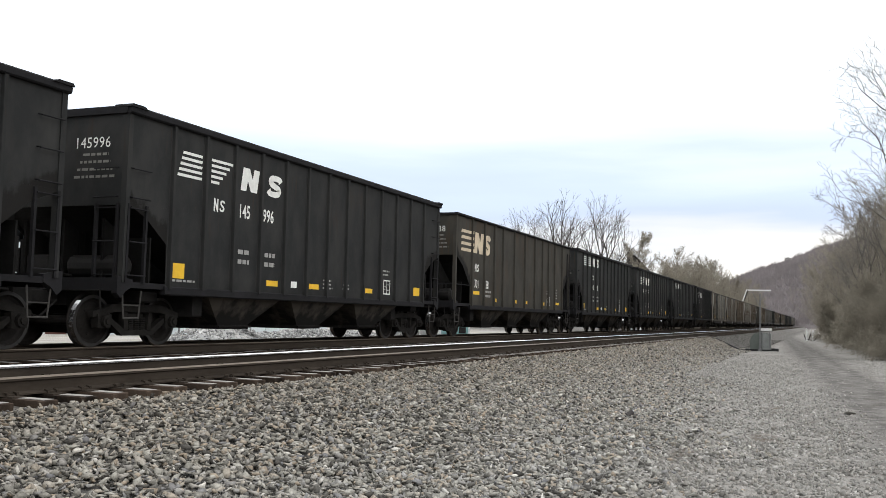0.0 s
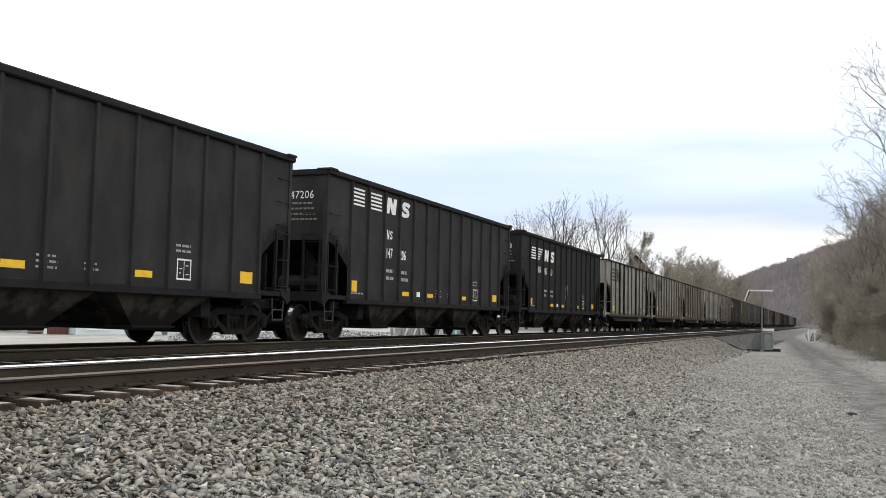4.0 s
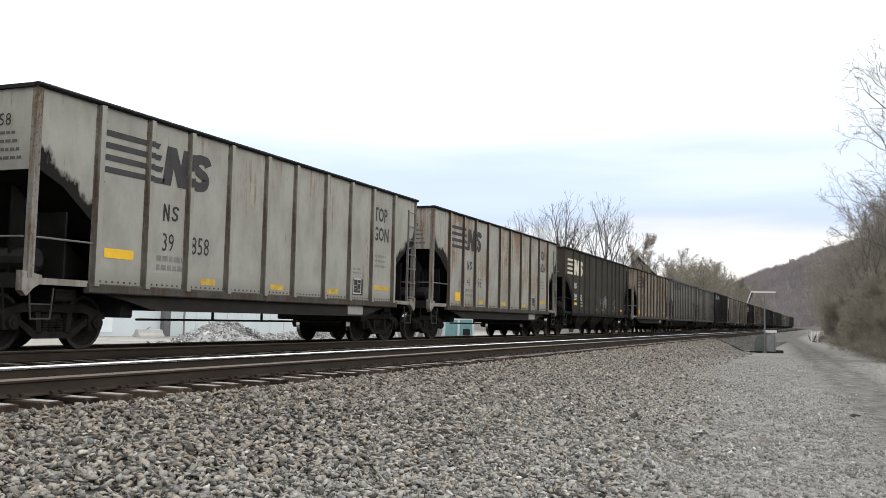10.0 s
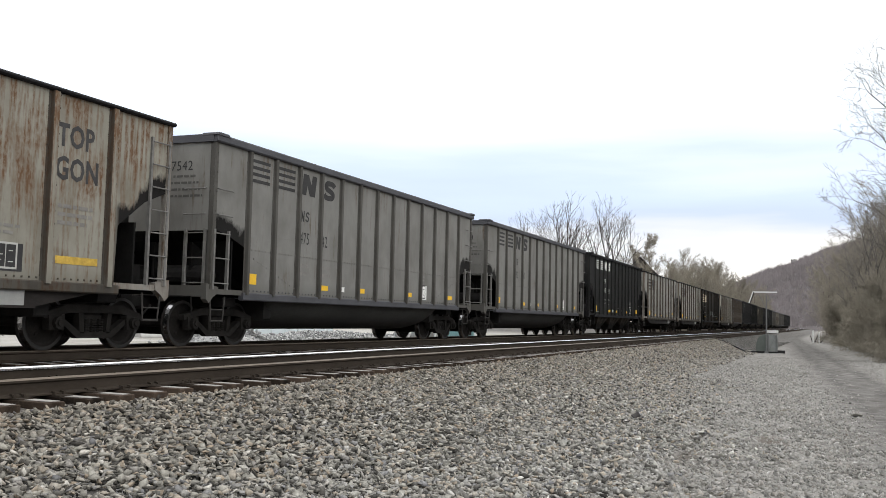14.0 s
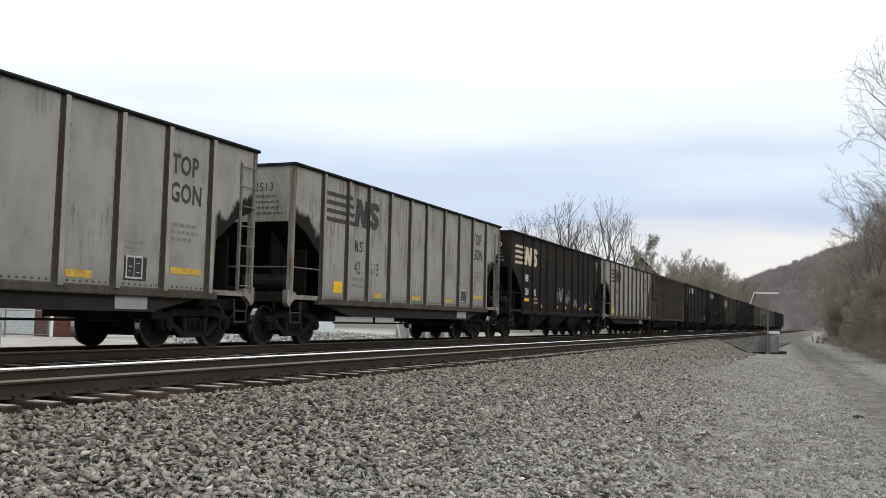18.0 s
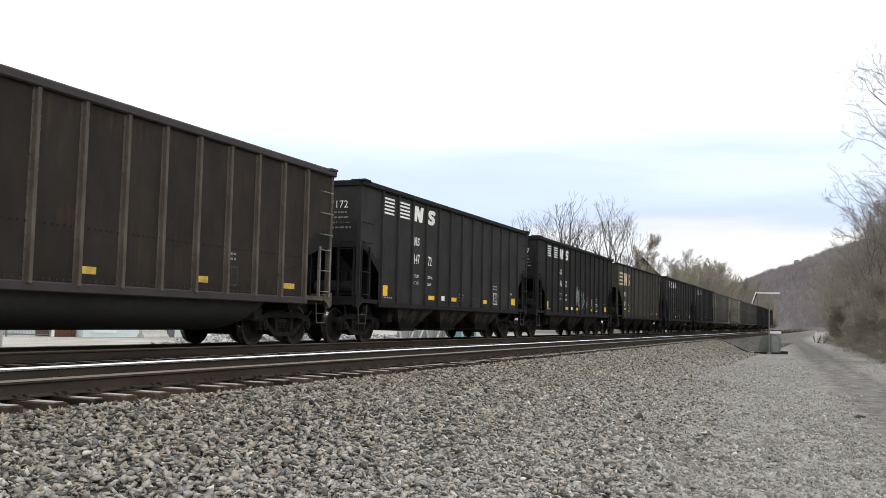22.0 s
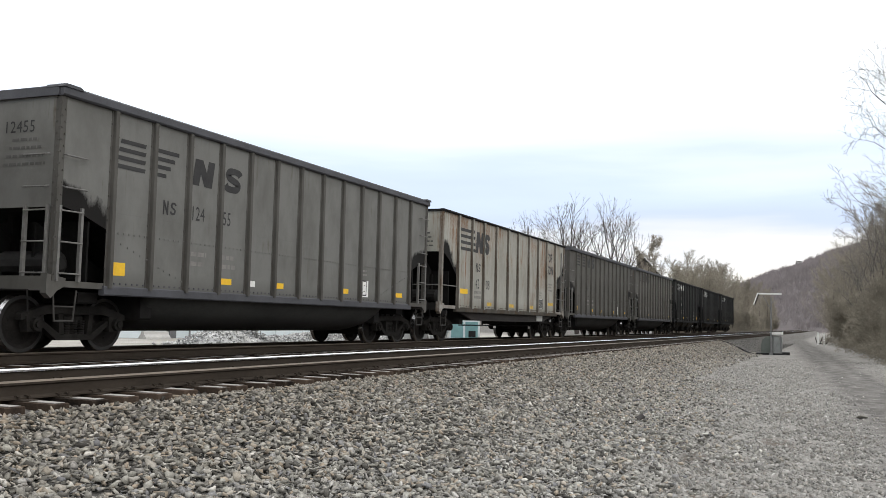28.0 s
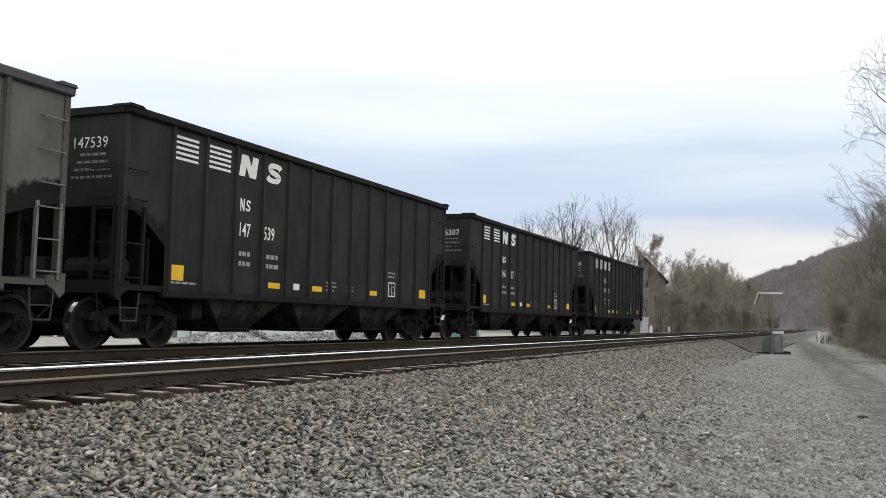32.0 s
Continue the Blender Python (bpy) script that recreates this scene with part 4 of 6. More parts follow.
    put("end_chord", ec, car, pose(-hl, 0, 0))
    put("end_chord", ec, car, pose(hl, 0, 0))
    cap = cached((kind, chord.name, "cap"), lambda: Shape().slab([(-0.08, TOP_OF[kind] - 0.03), (0.36, TOP_OF[kind] - 0.03), (0.26, TOP_OF[kind] + 0.02), (-0.04, TOP_OF[kind] + 0.02)], -0.11, 0.28).mesh("corner_cap", chord))
    for sx in (-1, 1) if kind in ("hopper", "tub") else ():
        for sy in (-1, 1):
            m = pose(sx * hl, sy * HALF_W, 0) @ Matrix.Diagonal((-sx, -sy, 1, 1))
            put("corner_cap", cap, car, m)

    # side sill
    def sill_mesh():
        s = Shape()
        s.box(-hl + f * 0.9, hl - f * 0.9, -0.05, 0.07, SILL - 0.14, SILL + 0.02, b=0.02)
        if kind in ("gondola", "tub"):
            for i in range(int((2 * hl - 2 * f) / 0.14)):
                x = -hl + f + i * 0.14
                s.box(x, x + 0.028, -0.012, 0.0, SILL + 0.05, SILL + 0.078)
        return s.mesh("side_sill", M_POST_DARK if kind == "gondola" else chord)

    sl = cached((kind, chord.name, post.name, "sill"), sill_mesh)
    put("side_sill", sl, car, pose(0, -HALF_W, 0))
    put("side_sill", sl, car, pose(0, HALF_W, 0, 0, 0, 180))
    if kind == "tub":
        def seam():
            s = Shape()
            for i in range(90):
                x = -hl + f + 0.05 + i * (2 * hl - 2 * f - 0.1) / 90
                s.box(x, x + 0.03, -0.014, 0.0, 1.97, 2.0)
            for a in (-1, 1):
                for i in range(12):
                    x, z = a * (hl - f - 0.1 - i * 0.16), 1.85 - i * 0.055
                    s.box(x, x + 0.03, -0.014, 0.0, z, z + 0.03)
            return s.mesh("rivet_row", paint)
        tagged(put("rivet_row", cached((*key, "seam"), seam), car, pose(0, -HALF_W, 0)), kind="stuff")

    # end platforms, corner posts, ladders, grab irons, steps, couplers, brake gear
    def platform():
        s = Shape()
        s.box(-0.10, 0.12, -HALF_W + 0.12, HALF_W - 0.12, 0.98, 1.20, 1 if kind == "gondola" else 0, b=0.02)
        for sy in (-1, 1):
            s.slab([(-0.12, 1.24), (-0.12, 0.94), (-0.02, 0.86), (0.10, 0.98), (0.26, 1.06), (0.26, 1.18)], *sorted((sy * (HALF_W - 0.11), sy * (HALF_W + 0.012))))
        s.box(0.26, f, -HALF_W, -HALF_W + 0.14, SILL - 0.04, SILL + 0.06)
        s.box(0.26, f, HALF_W - 0.14, HALF_W, SILL - 0.04, SILL + 0.06)
        return s.mesh("end_sill", M_POST_WHITE if kind == "gondola" else post if kind == "tub" else chord, M_GREASE)

    pl = cached((kind, post.name, chord.name, "platform"), platform)
    put("end_sill", pl, car, pose(-hl, 0, 0))
    put("end_sill", pl, car, pose(hl, 0, 0, 0, 0, 180))
    gear = M_GALV if kind in ("gondola", "tub") else chord

    def corner():
        s = Shape().box(-0.055, 0.055, -0.055, 0.055, SILL + 0.05, TOP_OF[kind] - 0.05)
        if kind in ("tub", "gondola"):
            for q in range(15):
                z = SILL + 0.15 + q * 0.19
                for a, c in ((-0.03, 0.0), (0.03, 0.09)):
                    s.box(a - 0.012, a + 0.012, -0.068, 0.068, z + c - 0.012, z + c + 0.012)
                    s.box(-0.068, 0.068, a - 0.012, a + 0.012, z + c - 0.012, z + c + 0.012)
        return s.mesh("corner_post", M_POST_WHITE if kind == "gondola" else post)

    cp = cached((kind, post.name, "corner"), corner)
    lad = cached((kind, gear.name, "ladder"), lambda: ladder_mesh(gear, 0.46, SILL + 0.05, k["zc"] - 0.02, 3))
    tall = cached((kind, gear.name, "tall"), lambda: ladder_mesh(gear, 0.46, SILL + 0.05, TOP_OF[kind] - 0.35, 7))
    grab = cached((kind, gear.name, "grab"), lambda: grab_mesh(gear, 0.44))
    step = cached("step", lambda: Shape().tube((0, 0, 1.0), (0.05, 0, 0.52), 0.016).tube((0.48, 0, 1.0), (0.43, 0, 0.52), 0.016).tube((0.04, 0, 0.52), (0.44, 0, 0.52), 0.016).tube((0.03, 0, 0.74), (0.45, 0, 0.74), 0.013).mesh("stirrup", M_STEP))
    for sx in (-1, 1):
        for sy in (-1, 1):
            put("corner_post", cp, car, pose(sx * (hl - 0.03), sy * (HALF_W - 0.03), 0))
            put("stirrup", step, car, pose(sx * (hl - 0.30) - 0.24, sy * (HALF_W - 0.03), 0))
    y = -HALF_W - 0.01
    if kind in ("hopper", "tub"):
        put("ladder", lad, car, pose(-hl + 0.06, y, 0))
        put("ladder", lad, car, pose(hl - 0.52, y, 0))
        for z in (2.6, 3.1):
            put("grab_iron", grab, car, pose(-hl + 0.08, y + 0.01, z))
            put("grab_iron", grab, car, pose(hl - 0.52, y + 0.01, z))
        put("grab_iron", grab, car, pose(hl - 0.52, y + 0.01, 3.6))
        put("ladder", lad, car, pose(-hl - 0.02, -HALF_W + 0.6, 0, 0, 0, -90))
        for z in (2.6, 3.1):
            put("grab_iron", grab, car, pose(-hl - 0.02, -HALF_W + 0.6, z, 0, 0, -90))
    else:
        put("ladder", tall, car, pose(hl - 0.50, y, 0))
        rail = cached((kind, gear.name, "handrail"), lambda: Shape().tube((0, 0, 1.75), (f, 0, 1.75), 0.016).mesh("handrail", gear))
        put("handrail", rail, car, pose(-hl, y, 0))
        rail2 = cached((kind, gear.name, "handrail2"), lambda: Shape().tube((0, -1.5, 1.75), (0, 1.5, 1.75), 0.016).mesh("handrail", gear))
        put("handrail", rail2, car, pose(-hl - 0.06, 0, 0))

    def coupler():
        s = Shape()
        s.box(-0.5, 0.2, -0.09, 0.09, 0.76, 0.98, b=0.02)
        s.slab([(-0.52, 0.70), (-0.80, 0.72), (-0.84, 1.0), (-0.52, 1.02)][::-1], -0.14, 0.16)
        s.tube((-0.15, -0.32, 0.80), (-0.55, -0.34, 0.50), 0.022)
        s.tube((-0.55, -0.34, 0.50), (-0.82, -0.25, 0.62), 0.022)
        s.tube((-0.2, 0, 0.98), (-0.2, -1.3, 0.98), 0.015)
        s.tube((-0.2, -1.3, 0.98), (-0.22, -1.36, 0.62), 0.015)
        return s.mesh("coupler", M_UNDER)

    for nm, a, c, zl in (("bolster_beam", 0.86, 1.30, 0.80), ("crossbearer", 2.35, 2.65, 0.55)):
        beam = cached(nm, lambda: Shape().box(a, c, -1.28, 1.28, zl, 0.99, b=0.03).mesh(nm, M_UNDER))
        put(nm, beam, car, pose(-hl, 0, 0))
        put(nm, beam, car, pose(hl, 0, 0, 0, 0, 180))
    cpl = cached("coupler", coupler)
    put("coupler", cpl, car, pose(-hl, 0, 0))
    put("coupler", cpl, car, pose(hl, 0, 0, 0, 0, 180))
    cs = cached((kind, "centre"), lambda: Shape().box(-hl + 0.1, hl - 0.1, -0.3, 0.3, 0.72, 1.0).mesh("centre_sill", M_UNDER))
    put("centre_sill", cs, car)

    # what hangs between the trucks
    if "hopper" in kind:
        def pocket():
            s = Shape()
            a, b2 = 1.45, 0.48
            top, bot = 1.05, 0.36
            q = [(-a, -1.50, top), (a, -1.50, top), (a, 1.50, top), (-a, 1.50, top), (-b2, -1.12, bot), (b2, -1.12, bot), (b2, 1.12, bot), (-b2, 1.12, bot)]
            s.add(q, [(4, 5, 1, 0), (5, 6, 2, 1), (6, 7, 3, 2), (7, 4, 0, 3), (7, 6, 5, 4)])
            s.box(-b2 - 0.06, b2 + 0.06, -1.16, 1.16, bot - 0.05, bot + 0.03)
            s.tube((-b2 - 0.1, -1.2, bot), (b2 + 0.1, -1.2, bot), 0.02)
            return s.mesh("discharge_chute", M_CHUTE)
        pk = cached((kind, "pocket"), pocket)
        for x in (-3.1, 0.0, 3.1):
            put("discharge_chute", pk, car, pose(x, 0, 0))
    elif kind == "gondola":
        g = cached("girder", lambda: Shape().slab([(-hl + 1.5, 0.98), (-hl + 2.9, 0.70), (hl - 2.9, 0.70), (hl - 1.5, 0.98)], -0.04, 0.04).box(-hl + 2.9, hl - 2.9, -0.09, 0.05, 0.68, 0.72).mesh("girder", material("brown_girder", (0.019, 0.016, 0.014), rough=0.85, vary=0.45, scale=2.2, fine=25, stretch=(0.6, 1, 1))))
        put("girder", g, car, pose(0, -1.48, 0))
        put("girder", g, car, pose(0, 1.48, 0))
        put("floor_plate", cached("floor", lambda: Shape().box(-hl + 2.3, hl - 2.3, -1.5, 1.5, 0.99, 1.03).mesh("floor_plate", M_UNDER)), car)
        rod = cached("rod", lambda: Shape().tube((-3.9, -0.95, 0.52), (3.9, -0.95, 0.52), 0.022).tube((-1.6, -0.95, 0.52), (-1.6, -0.95, 0.75), 0.03).tube((0.2, -0.95, 0.52), (0.2, -0.95, 0.75), 0.03).tube((2.2, -0.95, 0.52), (2.2, -0.95, 0.75), 0.02).mesh("brake_rod", M_UNDER))
        put("brake_rod", rod, car)
        put("id_plate", cached("plate", lambda: Shape().box(-0.40, 0.40, -0.02, 0.0, 0.70, 0.94).mesh("id_plate", M_PLATE)), car, pose(hl - 3.5, -1.53, 0))
    else:
        def tub():
            s = Shape()
            n = 14
            prof = [(1.40 * math.cos(math.pi + math.pi * i / n), 1.02 + 0.70 * math.sin(math.pi + math.pi * i / n)) for i in range(n + 1)]
            xs = [(-4.70, 0.02), (-4.66, 0.60), (-4.50, 0.92), (-4.25, 1.0), (4.25, 1.0), (4.50, 0.92), (4.66, 0.60), (4.70, 0.02)]
            vs, fs = [], []
            for x, k2 in xs:
                for yy, zz in prof:
                    vs.append((x, yy, 1.02 + (zz - 1.02) * k2))
            m = n + 1
            for a in range(len(xs) - 1):
                for i in range(n):
                    fs.append((a * m + i, a * m + i + 1, (a + 1) * m + i + 1, (a + 1) * m + i))
            s.add(vs, fs)
            return s.mesh("tub", M_BELLY, smooth=True)
        put("tub", cached((*key, "tub"), tub), car)
    add_truck(car, -hl + 1.08)
    add_truck(car, hl - 1.08)
    return car


def dusty_chute():
    """Black sheet with tan dust washed over its upper part in patches."""
    m = bpy.data.materials.new("dusty_chute")
    m.use_nodes = True
    nt = m.node_tree
    b = nt.nodes["Principled BSDF"]
    b.inputs["Roughness"].default_value, b.inputs["Specular IOR Level"].default_value = 0.9, 0.1
    co = nt.nodes.new("ShaderNodeTexCoord")
    sep = nt.nodes.new("ShaderNodeSeparateXYZ")
    nt.links.new(co.outputs["Object"], sep.inputs[0])
    n = node(nt, "ShaderNodeTexNoise", Scale=2.6, Detail=6.0, Roughness=0.65)
    nt.links.new(co.outputs["Object"], n.inputs["Vector"])
    k = nt.nodes.new("ShaderNodeMath")
    k.operation = "MULTIPLY_ADD"
    k.inputs[1].default_value = 0.55
    nt.links.new(sep.outputs["Z"], k.inputs[0])
    nt.links.new(n.outputs[0], k.inputs[2])
    r = nt.nodes.new("ShaderNodeValToRGB")
    r.color_ramp.elements[0].position, r.color_ramp.elements[0].color = 0.80, (0.014, 0.013, 0.012, 1)
    r.color_ramp.elements[1].position, r.color_ramp.elements[1].color = 1.25, (0.060, 0.052, 0.043, 1)
    nt.links.new(k.outputs[0], r.inputs[0])
    nt.links.new(r.outputs[0], b.inputs["Base Color"])
    return m


M_CHUTE = dusty_chute()
M_DULL_YEL = material("dirty_reflector", (0.50, 0.33, 0.06), rough=0.7, vary=0.4, scale=5, fine=25, bump=0)
M_BELLY = material("grimy_tub_bottom", (0.036, 0.035, 0.032), rough=0.85, vary=0.4, scale=1.2, fine=20, stretch=(0.5, 1, 1))
M_INK = material("worn_black_stencil", (0.038, 0.037, 0.037), rough=0.85, vary=0.3, scale=3, fine=22, bump=0)
PAINTS = {
    # base, grime, rust, rust amount
    "black": ((0.0225, 0.0230, 0.0228), (0.039, 0.0385, 0.0365), (0.036, 0.028, 0.023), 0.25),
    "jet_black": ((0.0150, 0.0152, 0.0150), (0.0265, 0.026, 0.0245), (0.032, 0.026, 0.021), 0.22),
    "rust_grey": ((0.225, 0.213, 0.175), (0.150, 0.134, 0.104), (0.105, 0.056, 0.028), 0.52),
    "soot_grey": ((0.114, 0.109, 0.100), (0.078, 0.074, 0.067), (0.08, 0.062, 0.05), 0.2),
    "brown_black": ((0.042, 0.040, 0.034), (0.066, 0.060, 0.051), (0.058, 0.042, 0.029), 0.40),
    "purple_black": ((0.0145, 0.0130, 0.0115), (0.023, 0.020, 0.0165), (0.042, 0.029, 0.022), 0.35),
    "white": ((0.348, 0.342, 0.303), (0.245, 0.236, 0.203), (0.185, 0.078, 0.028), 0.33),
    "soiled_white": ((0.315, 0.310, 0.282), (0.215, 0.207, 0.184), (0.085, 0.062, 0.042), 0.30),
    "aged_white": ((0.262, 0.259, 0.232), (0.180, 0.174, 0.152), (0.150, 0.085, 0.040), 0.26),
    "rusty_white": ((0.288, 0.276, 0.232), (0.19, 0.172, 0.137), (0.130, 0.066, 0.032), 0.56),
    "grey": ((0.172, 0.170, 0.158), (0.124, 0.121, 0.111), (0.095, 0.080, 0.062), 0.18),
    "light_grey": ((0.215, 0.211, 0.196), (0.150, 0.145, 0.132), (0.105, 0.078, 0.055), 0.24),
    "dark_grey": ((0.138, 0.132, 0.121), (0.092, 0.087, 0.079), (0.09, 0.07, 0.055), 0.2),
    "brown": ((0.023, 0.0193, 0.0163), (0.034, 0.0285, 0.0233), (0.05, 0.034, 0.023), 0.3),
}
M_CHORD = material("black_chord", (0.013, 0.0125, 0.0135), rough=0.8, vary=0.4, scale=1.5, fine=30, spec=0.15)
M_CHORD_GREY = material("grey_chord", (0.062, 0.062, 0.068), rough=0.65, vary=0.3, scale=1.2, fine=30)
M_CHORD_BROWN = material("brown_chord", (0.035, 0.028, 0.028), rough=0.7, vary=0.35, scale=1.2, fine=30)
M_POST_WHITE = car_paint("white_post", (0.29, 0.275, 0.25), (0.15, 0.13, 0.105), (0.11, 0.07, 0.042), 0.55, 31)
M_POST_MID = car_paint("worn_post", (0.19, 0.178, 0.155), (0.075, 0.065, 0.054), (0.07, 0.046, 0.03), 0.5, 39)
M_POST_DARK = car_paint("dark_post", (0.085, 0.078, 0.066), (0.042, 0.037, 0.031), (0.065, 0.042, 0.027), 0.6, 37)
M_POST_GREY = car_paint("grey_post", (0.105, 0.100, 0.090), (0.062, 0.058, 0.052), (0.06, 0.05, 0.04), 0.35, 41)
M_POST_BROWN = car_paint("tan_post", (0.115, 0.099, 0.082), (0.05, 0.041, 0.034), (0.06, 0.04, 0.028), 0.4, 43)

# kind, paint, the number's two halves, and anything that sets the wagon apart; from the leading wagon to the last
CONSIST = [
    ("hopper", "black", "144", "812", {}), ("hopper", "black", "145", "996", dict(style="early")), ("old_hopper", "brown_black", "301", "238", {}),
    ("hopper", "black", "148", "438", {}), ("hopper", "black", "144", "940", dict(style="early")), ("hopper", "black", "147", "206", {}),
    ("hopper", "jet_black", "145", "513", dict(style="early", scrawls=[(6.9, 1.5, 0.5, 0.8)])), ("gondola", "aged_white", "23", "740", dict(blackened=(2, 3, 6, 9))), ("gondola", "aged_white", "25", "996", dict(plate=("LMT 230900", "WT 55100"), scrawls=[(5.25, 1.75, 0.9, 0.5), (6.5, 1.7, 1.8, 0.5), (7.9, 1.32, 1.95, 0.25)])),
    ("gondola", "rust_grey", "25", "858", {}), ("gondola", "white", "39", "858", dict(rust=0.22)), ("gondola", "white", "41", "696", dict(rust=0.46)),
    ("old_hopper", "brown_black", "300", "932", dict(scrawls=[(7.4, 1.3, 1.8, 0.8), (10.2, 1.4, 0.45, 0.45)], logo="white")), ("gondola", "rusty_white", "25", "803", {}), ("tub", "light_grey", "475", "42", {}),
    ("tub", "light_grey", "493", "18", {}), ("hopper", "jet_black", "147", "818", dict(data=("229700", "56300"))), ("gondola", "soiled_white", "32", "246", dict(rust=0.20)),
    ("gondola", "soiled_white", "42", "513", dict(rust=0.36)), ("old_hopper", "purple_black", "300", "390", dict(scrawls=[(6.5, 1.5, 1.0, 0.75), (7.85, 1.3, 0.95, 0.9), (9.4, 1.35, 0.6, 0.55), (11.3, 1.3, 0.65, 0.34), (13.6, 3.25, 0.55, 0.6)])),
    ("gondola", "white", "38", "369", dict(rust=0.18)), ("tub", "brown", "", "", {}), ("hopper", "black", "147", "172", dict(data=("229400", "56600"))),
    ("hopper", "jet_black", "146", "717", dict(data=("229200", "56800"), scrawls=[(6.25, 1.25, 0.75, 1.15), (7.25, 1.15, 1.3, 1.0), (9.15, 1.35, 0.5, 0.65)])), ("old_hopper", "brown_black", "301", "206", dict(data=("222500", "61500"))), ("hopper", "black", "148", "233", {}),
    ("hopper", "black", "147", "309", {}), ("tub", "grey", "124", "55", dict(style="early")), ("gondola", "white", "42", "008", dict(rust=0.42)),
    ("tub", "soot_grey", "503", "93", {}), ("tub", "dark_grey", "498", "47", {}), ("hopper", "black", "147", "539", {}),
    ("hopper", "black", "146", "307", {}), ("hopper", "black", "147", "120", {}),
]
# where each wagon's rear corner stands at the end of the clip
REAR = [-458.74, -443.22, -426.80, -411.27, -395.32, -379.58, -364.00, -348.29, -332.89, -317.53, -302.00, -286.58, -270.24, -254.51, -239.02, -223.30, -207.99,
        -192.79, -177.20, -160.92, -145.77, -130.16, -114.61, -99.02, -82.57, -66.72, -50.88, -34.95, -19.65, -4.55, 10.94, 26.30, 42.50, 58.75]


def dress(car, kind, mat_name, n1, n2, extra, i):
    """Lettering, patches and scrawls on one wagon."""
    p = Paintwork(car, kind)
    style = extra.get("style", "late")
    L = KINDS[kind]["length"]
    if kind == "hopper":
        if style == "late":
            emblem(p, M_WHITE, 1.27, 3.46, 3.90, style)
            initials(p, M_WHITE, 3.34, 2.75)
            zn, x1, x2 = 2.25, 3.30, 4.20
        else:
            emblem(p, M_WHITE, 1.38, 3.16, 3.64, style)
            initials(p, M_WHITE, 2.48, 2.62)
            zn, x1, x2 = 2.60, 3.32, 4.22
        p.text("number", n1, x1, zn, 0.38, M_WHITE, 0.72, 0.006)
        p.text("number", n2, x2, zn, 0.38, M_WHITE, 0.72, 0.006)
        if "data" in extra:
            for row, (a, b) in enumerate(zip(("LD LMT", "LT WT"), extra["data"])):
                p.text("load_data", a, 3.36, 1.85 - 0.2 * row, 0.13, M_WHITE, 0.85)
                p.text("load_data", b, 4.34, 1.85 - 0.2 * row, 0.13, M_WHITE, 0.85)
        else:
            small_print(p, M_PRINT, 3.36, 1.85, 0.5, 2, 0.2, 0.09, i)
            small_print(p, M_PRINT, 4.34, 1.85, 0.5, 2, 0.2, 0.09, i + 50)
        p.patch("reflector", [(1.30, 1.66, 1.26, 1.54)], M_YEL)
        p.patch("reflector", [(4.45, 4.90, 1.24, 1.36)], M_YEL)
        p.patch("reflector", [(6.25, 6.70, 1.24, 1.36)], M_YEL)
        p.patch("reflector", [(9.10, 9.55, 1.24, 1.36)], M_YEL)
        p.patch("reflector", [(12.24, 12.68, 1.26, 1.50)], M_YEL)
        p.patch("white_patch", [(5.45, 5.70, 1.24, 1.38)], M_WHITE)
        small_print(p, M_PRINT, 6.9, 1.45, 0.5, 3, 0.09, 0.035, i + 3)
        small_print(p, M_PRINT, 7.9, 1.38, 0.35, 2, 0.09, 0.035, i + 4)
        small_print(p, M_PRINT, 1.32, 1.2, 0.8, 1, 0.09, 0.04, i + 6)
        x = 10.22
        if i in (16, 22, 23):
            p.text("load_code", "H65", 12.08, 1.62, 0.13, M_WHITE, 0.85)
    elif kind == "old_hopper":
        m = M_IVORY if extra.get("logo") else M_CREAM
        emblem(p, m, 0.48, 2.88, 3.60, "wide")
        initials(p, M_WHITE, 1.86, 2.24, 0.28)
        p.text("number", n1, 1.84, 1.70, 0.41, M_WHITE, 0.70, 0.004)
        p.text("number", n2, 2.86, 1.70, 0.41, M_WHITE, 0.70, 0.004)
        if "data" in extra:
            for row, (a, b) in enumerate(zip(("LD LMT", "LT WT"), extra["data"])):
                p.text("load_data", a + " " + b, 2.98, 1.55 - 0.17 * row, 0.13, M_WHITE, 0.72)
        else:
            small_print(p, M_PRINT, 2.98, 1.55, 0.6, 2, 0.15, 0.08, i)
        p.patch("reflector", [(1.50, 2.36, 1.46, 1.58)], M_YEL)
        for a in (3.8, 6.24, 7.68, 10.22):
            p.patch("reflector", [(a, a + 0.44, 1.26, 1.38)], M_YEL)
        small_print(p, M_PRINT, 12.15, 1.95, 0.6, 4, 0.12, 0.05, i + 9)
        p.patch("reflector", [(12.2, 13.05, 1.32, 1.42)], M_YEL)
        x = 11.05
    elif kind == "gondola":
        emblem(p, M_GREY, 1.43, 2.95, 3.66, "wide")
        initials(p, M_INK, 2.98, 2.30, 0.31)
        p.text("number", n1, 2.97, 1.76, 0.47, M_INK, 0.72)
        p.text("number", n2, 3.80, 1.76, 0.47, M_INK, 0.78)
        if "plate" in extra:
            p.patch("data_panel", [(2.78, 3.72, 1.30, 1.66)], M_DEEP)
            for row, a in enumerate(extra["plate"]):
                me = text_mesh(a, 0.15, M_WHITE, 0.95)
                put("load_data", me, p.car, pose(2.82 - p.hl, p.y - 0.004, 1.51 - 0.17 * row))
        else:
            small_print(p, M_DIM, 2.85, 1.58, 0.8, 2, 0.16, 0.09, i)
        p.text("type_name", "TOP", 11.42, 3.22, 0.50, M_GREY, 0.78, 0.014)
